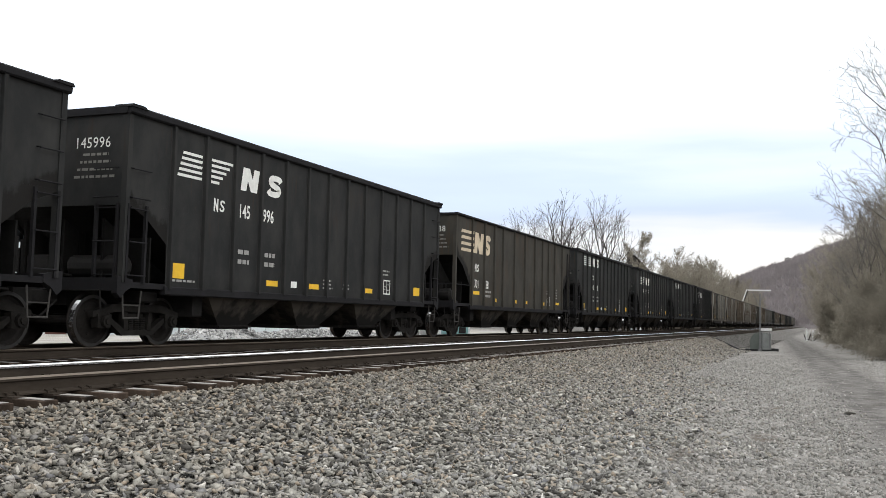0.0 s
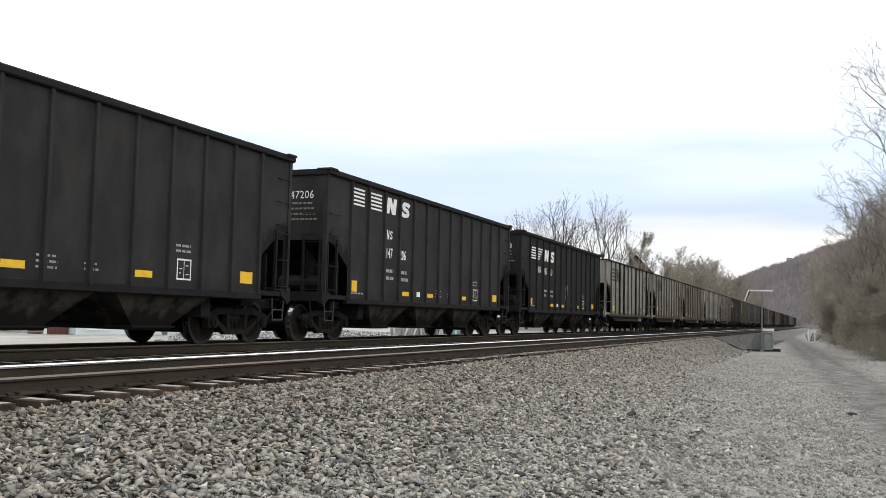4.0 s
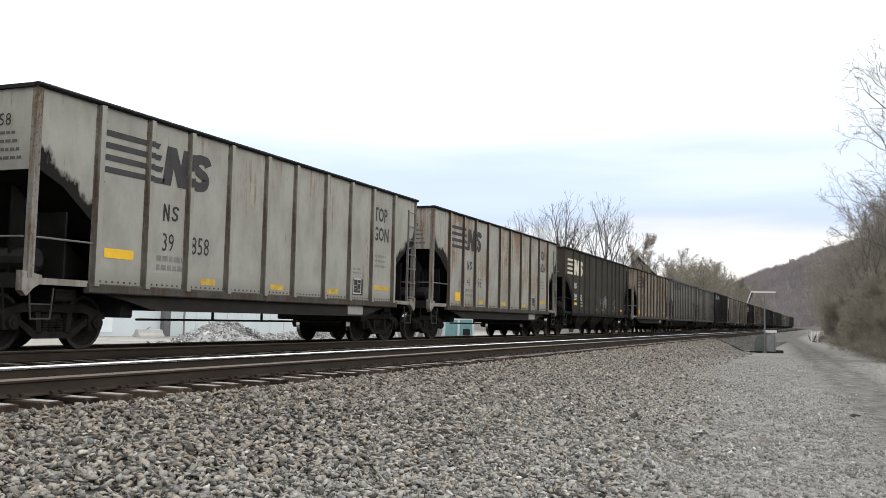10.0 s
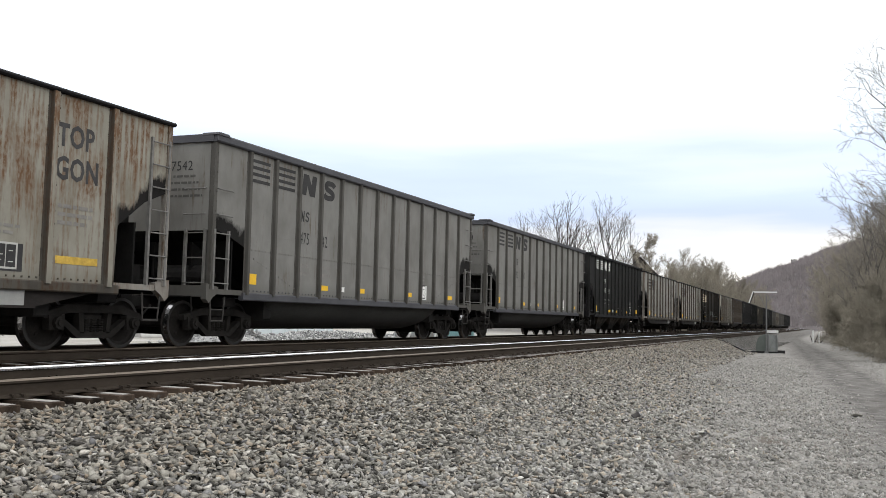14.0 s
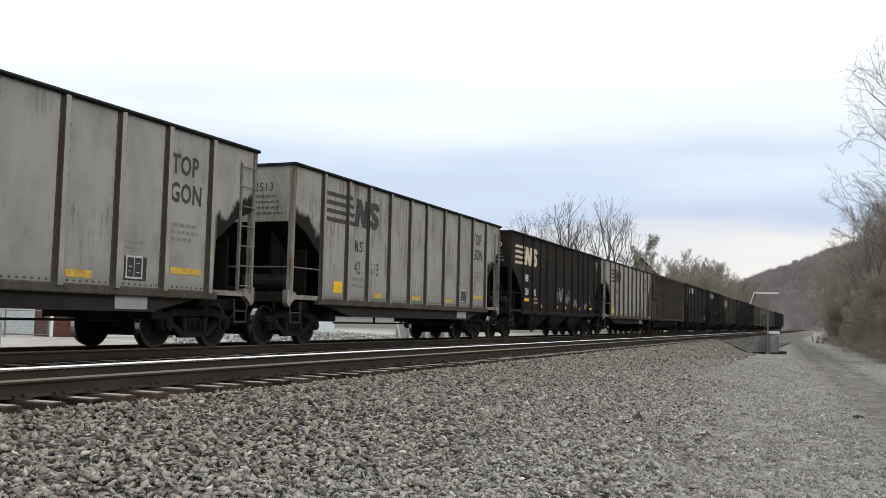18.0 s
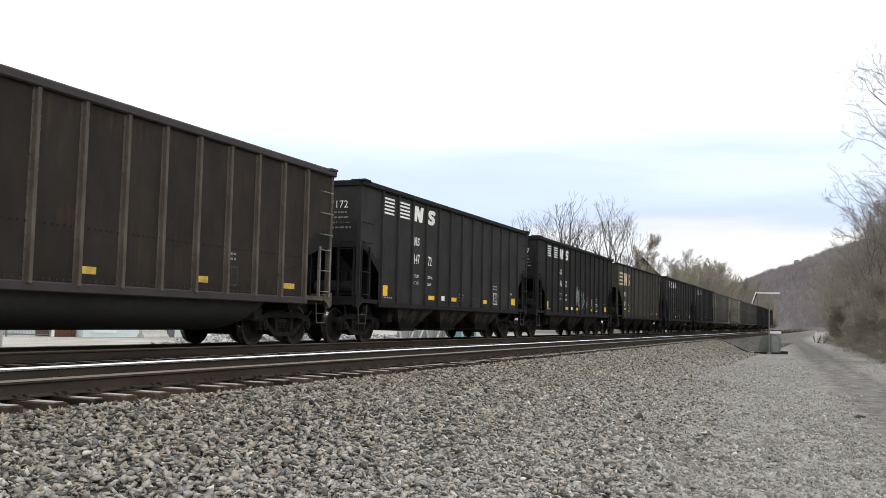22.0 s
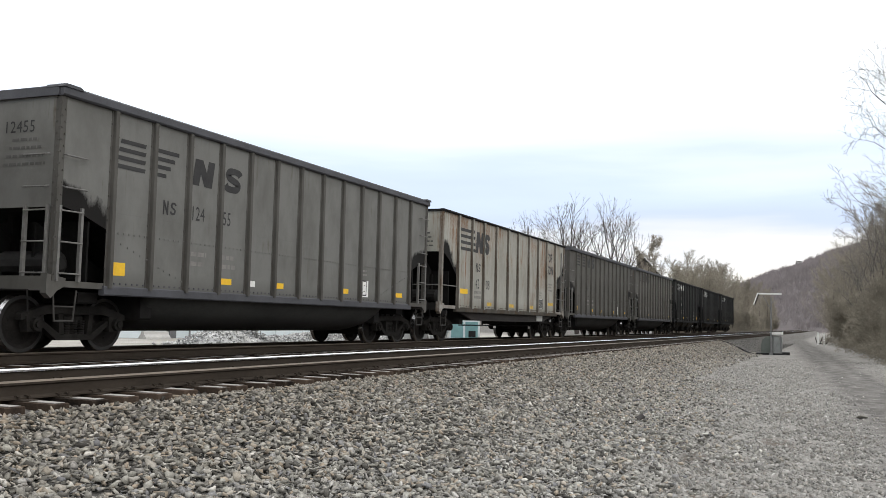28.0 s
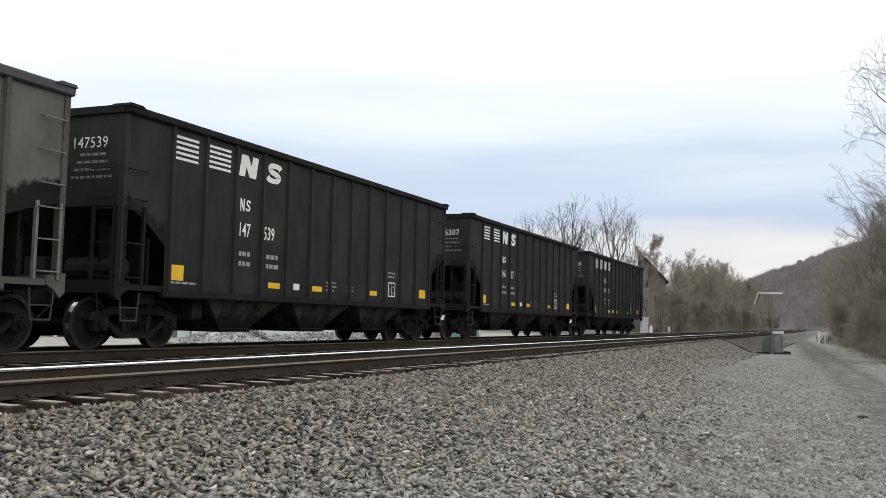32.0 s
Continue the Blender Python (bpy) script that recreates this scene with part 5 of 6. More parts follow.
        p.text("type_name", "GON", 11.40, 2.70, 0.50, M_GREY, 0.78, 0.014)
        zt = 1.50 if i == 8 else 1.25
        p.patch("reflector", [(1.55, 2.25, 1.54, 1.70)] if i in (10, 28) else [(1.95, 2.37, zt, zt + 0.28)], M_YEL)
        for a, w, z in ((4.14, 0.45, 1.2), (6.56, 0.52, 1.2), (9.0, 0.58, 1.2), (11.5, 0.9, 1.38)):
            p.patch("reflector", [(a, a + w, z, z + 0.12)], M_DULL_YEL)
        small_print(p, M_DIM, 11.5, 2.25, 0.75, 3, 0.13, 0.06, i + 2)
        x = 10.35
    else:
        if n1:
            early = style == "early"
            emblem(p, M_INK, 1.26, *((3.08, 3.58) if early else (3.40, 3.88)), style)
            xi, zn = (2.46, 2.42) if early else (3.26, 2.28)
            initials(p, M_INK, xi, 2.43 if early else 2.78, 0.26)
            p.text("number", n1, 3.24, zn, 0.38, M_INK, 0.72)
            p.text("number", n2, 4.22, zn, 0.38, M_INK, 0.72)
            small_print(p, M_DIM, 3.3, 1.75, 0.5, 2, 0.18, 0.08, i)
            small_print(p, M_DIM, 4.25, 1.75, 0.5, 2, 0.18, 0.08, i + 5)
        yellow = M_YEL if n1 else M_DULL_YEL
        p.patch("reflector", [(1.17, 1.57, 1.28, 1.50)], yellow)
        for a, w in ((4.08, 0.52), (6.04, 0.47), (8.98, 0.48), (12.06, 0.52)):
            p.patch("reflector", [(a, a + w, 1.26, 1.38)], yellow)
        if n1:
            p.patch("white_patch", [(5.18, 5.42, 1.26, 1.38)], M_WHITE)
        x = 10.0
    ink = M_INK if kind == "tub" else M_PALE if kind == "gondola" else M_WHITE
    if kind == "gondola" or n1 and kind == "tub":
        p.patch("stencil_ground", [(x - 0.04, x + 0.52, 1.21, 1.62)], M_INK if kind == "gondola" else M_WHITE)
        p.y -= 0.003
    # the inspection stencil: an outlined square with rows in it
    p.patch("inspection_stencil", [(x, x + 0.42, 1.24, 1.27), (x, x + 0.42, 1.60, 1.63), (x, x + 0.03, 1.27, 1.60), (x + 0.39, x + 0.42, 1.27, 1.60), (x + 0.20, x + 0.215, 1.27, 1.60),
                                   (x + 0.07, x + 0.16, 1.44, 1.455), (x + 0.07, x + 0.13, 1.36, 1.375), (x + 0.26, x + 0.34, 1.50, 1.515), (x + 0.26, x + 0.35, 1.34, 1.355)], ink)
    p.y = -HALF_W - 0.006
    ink = M_INK if kind in ("gondola", "tub") else M_WHITE
    small_print(p, M_PRINT if "hopper" in kind else M_DIM, x - 0.05, 1.85, 0.5, 2, 0.1, 0.045, i + 7)
    if n1:
        end_text(p, n1 + n2, ink, kind, 4)
    for a, (sx, sz, w, h) in enumerate(extra.get("scrawls", [])):
        scrawl(p, sx, sz, w, h, i * 10 + a, M_CHALK if "hopper" in kind else M_FAINT)


WORDS = {"hopper": "black ribbed three-pocket coal hopper wagon with white lettering", "old_hopper": "weathered brown-black coal hopper wagon with cream lettering",
         "gondola": "rust-streaked white high-sided coal gondola wagon", "tub": "grey riveted tub-bottomed coal gondola wagon"}
CARS = []
for i, (kind, tone, n1, n2, extra) in enumerate(CONSIST):
    base, grime, rust, amount = PAINTS[tone]
    amount = extra.get("rust", amount)
    seeds = i if kind == "gondola" else i % 3
    paint = car_paint("%s_paint_%d" % (tone, seeds), base, grime, rust, amount, seeds * 3 + 1, tuple(KINDS[kind][a] * b for a, b in (("length", 0.5), ("first", 1), ("zc", 1), ("zr", 1))))
    if kind == "gondola":
        chord, post = M_CHORD, (M_POST_MID if i in (10, 28) else M_POST_DARK)
    elif kind == "tub":
        chord, post = (M_CHORD_BROWN, M_POST_BROWN) if tone == "brown" else (M_CHORD_GREY, M_POST_GREY)
    else:
        chord, post = M_CHORD, paint
    label = WORDS[kind]
    if tone == "brown":
        label = "dark brown tub-bottomed coal gondola wagon with tan ribs"
    if tone in ("rusty_white", "rust_grey"):
        label = "heavily rusted dirty white high-sided coal gondola wagon"
    if "scrawls" in extra:
        label += ", spray-painted"
    car = build_car(kind, "hopper_wagon" if "hopper" in kind else "gondola_wagon", label, paint, chord, post, i, extra.get("blackened", ()))
    dress(car, kind, tone, n1, n2, extra, i)
    CARS.append((car, REAR[i] - KINDS[kind]["length"] / 2))


def travelled(t):
    """Metres that the train still has to go before the clip's end; it speeds up a little."""
    u = t - 32.0
    return 14.986 * u - 0.0003 * u * u / 2 - 0.0018 * u ** 3 / 6


def motions():
    """The train rolls past, its wheels turning."""
    times = [2.0 * i for i in range(17)]
    for car, x in CARS:
        walk(car, [(t, pose(x - travelled(t), FAR_Y, 0)) for t in times])
    rows = []
    for k in range(0, 32 * FPS + 1):
        t = k / FPS
        rows.append((t, pose(0, 0, 0, 0, -math.degrees(travelled(t) / 0.457) % 360, 0)))
    walk(WHEELSETS[0], rows)
    first = WHEELSETS[0].animation_data
    for w in WHEELSETS[1:]:
        w.rotation_mode = "QUATERNION"
        keys = w.animation_data_create()
        keys.action = first.action
        keys.action_slot = first.action_slot


# ---------------------------------------------------------------- trees
M_BARK_DARK = material("dark_bark", (0.050, 0.042, 0.038), rough=0.95, vary=0.35, scale=4, fine=30, bump=0.4)
M_BARK_PALE = material("pale_sycamore_bark", (0.15, 0.138, 0.125), rough=0.9, vary=0.4, scale=2, fine=18, bump=0.3)
M_TWIG_DARK = material("dark_twigs", (0.060, 0.050, 0.045), rough=0.95, vary=0.3, scale=1, fine=8, bump=0)
M_TWIG_BROWN = material("brown_twigs", (0.27, 0.242, 0.195), rough=0.95, vary=0.22, scale=0.8, fine=6, bump=0, per_piece=0.5)
M_TWIG_PALE = material("pale_twigs", (0.20, 0.183, 0.165), rough=0.95, vary=0.3, scale=1, fine=8, bump=0)


def grow(seed, tall, levels, forks, spread, r0, first=0.3, wander=0.22, lift=0.3, shrink=0.62, taper=0.9, droop=0.0, stems=None, sway=0.3):
    """Segments (start, end, radius, radius, level) of a bare tree; stems are (lean x, lean y, height share, radius share)."""
    rng = random.Random(seed)
    segs = []

    def limb(p, d, length, r, lev):
        n = 9 if lev == 0 else (5 if lev < 3 else 3)
        many = forks if isinstance(forks, int) else forks[min(lev, len(forks) - 1)]
        d = Vector(d).normalized()
        a = Vector(p)
        kids = []
        for i in range(n):
            bend = wander * (sway if lev == 0 else 1.0 if lev < 2 else 0.6)
            d = (d + Vector((rng.gauss(0, 1), rng.gauss(0, 1), rng.gauss(0, 0.7))) * bend + Vector((0, 0, lift * 0.35 - droop * lev))).normalized()
            b = a + d * (length / n)
            ra, rb = r * (1 - taper * i / n), r * (1 - taper * (i + 1) / n)
            segs.append((a, b, ra, rb, lev))
            f = (i + 1) / n
            if lev < levels - 1 and f > (first if lev == 0 else 0.15):
                for _ in range(many):
                    if rng.random() < 0.88:
                        side = Matrix.Rotation(rng.uniform(0, math.tau), 3, d) @ d.orthogonal().normalized()
                        ang = rng.uniform(0.55, 1.05) * spread
                        nd = (d * math.cos(ang) + side * math.sin(ang)).normalized()
                        kids.append((a.lerp(b, rng.random()), nd, max(0.3, length * (shrink if isinstance(shrink, float) else shrink[min(lev, len(shrink) - 1)]) * rng.uniform(0.55, 1.05) * (1.2 - 0.65 * f)), rb * rng.uniform(0.45, 0.7), lev + 1))
            a = b
        for k in kids:
            limb(*k)

    for lx, ly, kh, kr in stems or ((rng.uniform(-0.04, 0.04), rng.uniform(-0.04, 0.04), 1.0, 1.0),):
        limb((0, 0, -0.25), (lx, ly, 1), tall * kh, r0 * kr, 0)
    return segs


def forked(seed, tall, depth, stems, r0, angle=0.40, lift=0.05, keep=0.80, wander=0.06):
    """Segments of a bare tree whose limbs divide in two again and again; stems are (lean x, lean y, height share, radius share)."""
    rng = random.Random(seed)
    segs = []

    def limb(p, d, length, r, lev):
        n = 3 if lev < 4 else 2
        a, d = Vector(p), Vector(d).normalized()
        for i in range(n):
            d = (d + Vector((rng.gauss(0, 1), rng.gauss(0, 1), rng.gauss(0, 0.6))) * wander * (1 + 0.25 * lev) + Vector((0, 0, lift))).normalized()
            b = a + d * (length / n)
            segs.append((a, b, r * (1 - 0.25 * i / n), r * (1 - 0.25 * (i + 1) / n), lev))
            if lev and i == 0 and lev < depth - 1 and rng.random() < 0.5:
                side = Matrix.Rotation(rng.uniform(0, math.tau), 3, d) @ d.orthogonal().normalized()
                limb(b, d * 0.75 + side * 0.65, length * 0.55, r * 0.4, min(depth, lev + 2))
            a = b
        if lev < depth:
            side = Matrix.Rotation(rng.uniform(0, math.tau), 3, d) @ d.orthogonal().normalized()
            for sg in (-1, 1):
                t = angle * rng.uniform(0.5, 1.25) * (0.55 + 0.13 * lev)
                limb(a, d * math.cos(t) + side * math.sin(t) * sg, length * keep * rng.uniform(0.72, 1.1), r * rng.uniform(0.55, 0.72), lev + 1)

    total = sum(keep ** q * 0.93 ** q for q in range(depth + 1)) * 0.90
    for lx, ly, kh, kr in stems:
        limb((0, 0, -0.25), (lx, ly, 1), tall * kh / total, r0 * kr, 0)
    # to the height asked for
    k = tall / max(b.z for a, b, ra, rb, lev in segs)
    return [(a * k, b * k, ra, rb, lev) for a, b, ra, rb, lev in segs]


def limbs_mesh(name, segs, mat, thick=1.0, floor=0.0):
    v, f = [], []
    for a, b, ra, rb, lev in segs:
        n = 7 if lev == 0 else (5 if lev == 1 else 3)
        d = (b - a).normalized()
        u = d.orthogonal().normalized()
        w = d.cross(u)
        o = len(v)
        for p, r in ((a, max(ra, floor)), (b, max(rb, floor * 0.6))):
            for i in range(n):
                t = math.tau * i / n
                v.append(tuple(p + (u * math.cos(t) + w * math.sin(t)) * r * thick))
        f += [(o + i, o + (i + 1) % n, o + n + (i + 1) % n, o + n + i) for i in range(n)]
    return mesh_from(name, v, f, [mat], smooth=True)


def make_tree(name, label, segs, bark, twig, m, group="", split=2, floor=0.008, category="tree"):
    t = thing(name, label, category, m, group)
    put("trunk", limbs_mesh("trunk", [s for s in segs if s[4] < split], bark), t)
    put("crown", limbs_mesh("crown", [s for s in segs if s[4] >= split], twig, floor=floor), t)
    return t


def ground_z(x, y):
    return float(height(x, y))


def woods():
    rng = random.Random(77)
    # tall dark trees behind the train: open fans of a few straight stems
    rows = ((3, 13.6, 0.11, 100, 30.4, ((0.0, 0.08, 1.0, 1.0), (0.05, -0.06, 0.90, 0.7))),
            (14, 14.0, 0.11, 102, 28.2, ((0.0, 0.08, 1.0, 1.0), (0.0, -0.04, 0.90, 0.7))),
            (8, 15.6, 0.16, 100, 25.6, ((0.0, 0.02, 1.0, 1.0), (0.1, -0.08, 0.86, 0.7), (0.0, 0.10, 0.92, 0.8))),
            (7, 15.4, 0.14, 100, 21.6, ((0.0, 0.08, 1.0, 1.0), (0.0, -0.05, 0.93, 0.8), (0.0, -0.13, 0.84, 0.7))))
    for sd, h, r, x, y, st in rows:
        make_tree("bare_tree", "tall bare dark-barked tree with open winter crown", forked(sd, h, 7, st, r * 1.6, 0.30, 0.05), M_BARK_DARK, M_TWIG_DARK, pose(x, y, -0.5), "tall bare trees", split=4, floor=0.013)
    # brushy edge trees
    brush = [make_tree("edge_tree", "bare brown brushy tree at the edge of the woods", grow(sd, h, 5, (2, 2, 2, 1), 0.72, 0.085, first=0.06, shrink=0.56, wander=0.15, lift=0.26), M_BARK_DARK, M_TWIG_BROWN, pose(0, 0, -300), "bare woodland trees", split=1, floor=0.0075)
             for sd, h in ((31, 8.2), (32, 9.0), (33, 7.4), (35, 9.6))]
    shrub = [make_tree("bare_shrub", "low tangled bare brown shrub", grow(sd, h, 4, 3, 1.0, 0.04, first=0.0, shrink=0.75, wander=0.4), M_TWIG_BROWN, M_TWIG_BROWN, pose(0, 0, -300), "bare shrubs", split=1, floor=0.011, category="shrub")
             for sd, h in ((41, 2.8), (42, 3.4))]
    used = set()

    def plant(kit, j, x, y, k):
        z = ground_z(x, y) - 0.1
        m = pose(x, y, z, 0, 0, rng.uniform(0, 360))
        t = kit[j]
        if (id(kit), j) not in used:
            used.add((id(kit), j))
            t.matrix_world = m
        else:
            t = copy_thing(t, m)
        t.scale = (k, k, k)

    # beside the service track
    for i in range(90):
        x = 47 + 190 * (i / 90) ** 1.5 + rng.uniform(-2, 2)
        edge = -3.2 + (x - 50) * 0.036
        y = edge - 1.6 - abs(rng.gauss(0, 1)) * (2.5 + x * 0.03)
        plant(brush, rng.randrange(4), x, y, rng.uniform(0.85, 1.2) * (0.9 + min(0.4, (x - 48) * 0.004)))
    for i in range(44):
        x = 46 + 62 * (i / 44) ** 1.3
        plant(shrub, i % 2, x, -3.1 + (x - 50) * 0.034 - rng.uniform(0.2, 1.8), rng.uniform(0.8, 1.3))
    # beyond the train's track
    for i in range(110):
        x = 150 + 290 * (i / 110) ** 1.3
        y = 20.5 + abs(rng.gauss(0, 1)) * (2.2 + x * 0.02)
        plant(brush, rng.randrange(4), x, y, rng.uniform(0.85, 1.2) * (1.02 + 0.30 * min(1.0, max(0.0, (x - 150) / 60))))
    for i in range(40):
        x = 125 + 255 * (i / 40) ** 1.3
        plant(shrub, i % 2, x, 19.3 + rng.uniform(0, 2.0), rng.uniform(0.9, 1.6))
    for x, y, k in ((112, 20.6, 0.55), (117, 21.4, 0.7), (121, 20.2, 0.62), (126, 21.6, 0.66), (131, 20.6, 0.66), (137, 21.4, 0.70), (143, 20.8, 0.72), (147, 22.0, 0.78)):
        plant(brush, rng.randrange(4), x, y, k)
    # one taller ragged tree by the house
    make_tree("ragged_tree", "ragged bare tree with hanging dead growth", grow(51, 11.4, 5, 2, 0.7, 0.16, droop=0.05, first=0.3, shrink=0.42), M_BARK_DARK, M_TWIG_BROWN, pose(118, 21.2, -0.5), floor=0.012)
    # the big pale trees at the edge of the service track, leaning over it
    for label, sd, h, dp, r, x, y, st in (("large bare sycamore with pale upper limbs", 73, 18.2, 9, 0.22, 60, -4.6, ((0.0, 0.02, 1.0, 0.9), (0.0, -0.05, 1.0, 1.0), (0.0, 0.04, 0.7, 0.6))),
                                          ("bare pale sycamore beside the service track", 62, 11.8, 8, 0.14, 66, -2.9, ((0.0, 0.03, 1.0, 1.0), (0.0, -0.06, 0.95, 0.8), (0.0, 0.1, 0.75, 0.6))),
                                          ("bare pale sycamore beside the service track", 60, 9.2, 8, 0.13, 76, -2.4, ((0.0, 0.03, 1.0, 1.0), (0.0, -0.06, 0.95, 0.8), (0.0, 0.1, 0.75, 0.6)))):
        make_tree("sycamore", label, forked(sd, h, dp, st, r, 0.42, 0.02, 0.78, 0.09), M_BARK_PALE, M_TWIG_PALE, pose(x, y, -0.85), split=5, floor=0.0105)


woods()


# ---------------------------------------------------------------- hill
RIDGE = [(-420, 118), (-250, 102), (-120, 84), (-60, 72), (-28, 60), (-9, 55), (6, 50), (19, 43.5), (37, 38), (47, 33), (61, 26), (70, 20), (84, 12), (110, 7), (260, 5), (420, 3)]


def hill():
    ys = np.linspace(-420, 420, 300)
    top = np.interp(ys, [r[0] for r in RIDGE], [r[1] for r in RIDGE])
    ks = np.linspace(0, 1, 60)
    rng = np.random.default_rng(4)
    gy, gk = np.meshgrid(ys, ks)
    rise = np.sin(gk * math.pi / 2) ** 1.15
    gz = top[None, :] * rise - 1.2
    # shallow gullies down the slope
    gz = gz + (1.6 * np.sin(gy * 0.11 + 2.0 * gk) + 0.9 * np.sin(gy * 0.31 + 1.3)) * np.clip(gk * 2, 0, 1) * (1 - 0.6 * gk)
    gx = 470 + 230 * gk + rng.normal(0, 0.3, gz.shape)
    v = np.stack([gx, gy, gz], -1).reshape(-1, 3)
    n, m = gz.shape
    i, j = np.meshgrid(np.arange(n - 1), np.arange(m - 1), indexing="ij")
    a = (i * m + j).ravel()
    f = np.stack([a, a + 1, a + m + 1, a + m], -1)
    # both base colours are paled to carry the distance haze
    floor_mat = material("hazed_leaf_slope", (0.135, 0.122, 0.122), rough=1.0, vary=0.25, scale=0.06, fine=0.4, bump=0, spec=0.0)
    mat = material("hazed_winter_woods", (0.25, 0.225, 0.225), rough=1.0, vary=0.26, scale=0.05, fine=0.3, bump=0, spec=0.0, island=0.35)
    tagged(new("hill", mesh_from("hill", v.tolist(), f.tolist(), [floor_mat], smooth=True)), "wooded hill in winter browns paled by painted haze behind the railway line", "hill", kind="structure")
    # bare crowns all over the slope: a stem and a spray of fine limbs each
    s = Shape()
    r2 = random.Random(6)
    for q in range(8500):
        y = r2.uniform(-75, 125)
        kk = 1.0 - r2.random() * 0.97
        z = float(np.interp(y, ys, top)) * math.sin(kk * math.pi / 2) ** 1.15 - 1.6
        x = 470 + 230 * kk
        h = r2.uniform(3.0, 6.4) * (0.8 if kk > 0.9 else 1.0)
        s.add([(x, y - 0.14, z), (x, y + 0.14, z), (x, y, z + h)], [(0, 1, 2)])
        wide = h * r2.uniform(0.30, 0.45)
        for w in range(12):
            e = r2.uniform(-1, 1)
            z0 = z + h * r2.uniform(0.15, 0.55)
            z1 = min(z + h * (1.0 - 0.35 * e * e), z0 + h * r2.uniform(0.3, 0.6))
            s.add([(x, y + 0.3 * e * wide - 0.10, z0), (x, y + 0.3 * e * wide + 0.10, z0), (x + r2.uniform(-1, 1), y + e * wide, z1)], [(0, 1, 2)])
    tagged(new("hilltop_woods", s.mesh("hilltop_woods", mat)), "distant bare trees covering the hillside", "woods", kind="stuff")


hill()


# ---------------------------------------------------------------- trackside fixtures
M_CONCRETE = material("weathered_concrete", (0.42, 0.41, 0.39), rough=0.9, vary=0.2, scale=2, fine=30)
M_POSTWHITE = material("white_post_paint", (0.72, 0.72, 0.70), rough=0.6, vary=0.1, scale=4, fine=40)
M_ALU = material("dull_aluminium", (0.55, 0.56, 0.57), rough=0.45, metal=0.6, vary=0.12, scale=3, fine=40)
M_GREENBOX = material("grey_green_cabinet", (0.13, 0.145, 0.13), rough=0.6, vary=0.15, scale=3, fine=40)
M_BLACK = material("black_rubber", (0.018, 0.018, 0.018), rough=0.7, vary=0.3)
M_STEEL = material("galvanised_pole", (0.20, 0.20, 0.20), rough=0.6, metal=0.3, vary=0.2)
M_PV = material("solar_glass", (0.02, 0.025, 0.04), rough=0.2, vary=0.2, spec=0.6)
M_PALEBLUE = material("pale_blue_wall", (0.62, 0.68, 0.70), rough=0.8, vary=0.08, scale=0.6, fine=20, stretch=(1, 1, 0.3))
M_PANEL = material("white_roller_door", (0.74, 0.79, 0.81), rough=0.7, vary=0.06, scale=1, fine=20)
M_REDSHED = material("red_brown_boards", (0.10, 0.045, 0.036), rough=0.85, vary=0.3, scale=3, fine=30)
M_TEAL = material("teal_cabinet_paint", (0.22, 0.40, 0.42), rough=0.6, vary=0.2, scale=2, fine=30)
M_ROOF = material("dark_shingles", (0.055, 0.050, 0.048), rough=0.9, vary=0.35, scale=2, fine=14)
M_BRICK = material("grey_brown_siding", (0.14, 0.125, 0.11), rough=0.9, vary=0.2, scale=2, fine=20, stretch=(1, 1, 6))


M_BATTERY = material("pale_grey_enamel", (0.24, 0.25, 0.24), rough=0.5, vary=0.2, scale=3, fine=40)


def solar_mast():
    t = thing("solar_mast", "galvanised mast with a tilted white-edged solar panel on a cross arm", "mast", pose(56.5, 3.15, -0.87))
    put("pole", Shape().tube((0, 0, 0), (0, 0, 3.3), 0.045, 0.035, n=10).tube((0, 0, 0), (0, 0, 0.12), 0.12, 0.10, n=10).mesh("pole", M_STEEL), t)
    put("cross_arm", Shape().box(-0.10, 0.10, -0.58, 0.70, 3.46, 3.54).mesh("cross_arm", M_POSTWHITE), t)
    put("solar_panel", Shape().prism_x([(0.70, 3.50), (0.92, 2.90), (0.87, 2.88), (0.65, 3.48)], -0.36, 0.36).mesh("solar_panel", M_PV), t)
    put("panel_frame", Shape().prism_x([(0.72, 3.54), (0.95, 2.88), (0.90, 2.86), (0.67, 3.52)], -0.40, -0.362).prism_x([(0.72, 3.54), (0.95, 2.88), (0.93, 2.87), (0.70, 3.53)], -0.36, 0.36).mesh("panel_frame", M_POSTWHITE), t)
    put("brace", Shape().tube((0, 0.0, 2.55), (0, 0.45, 3.44), 0.02).tube((0, -0.02, 2.9), (0, -0.38, 3.44), 0.02).mesh("brace", M_STEEL), t)


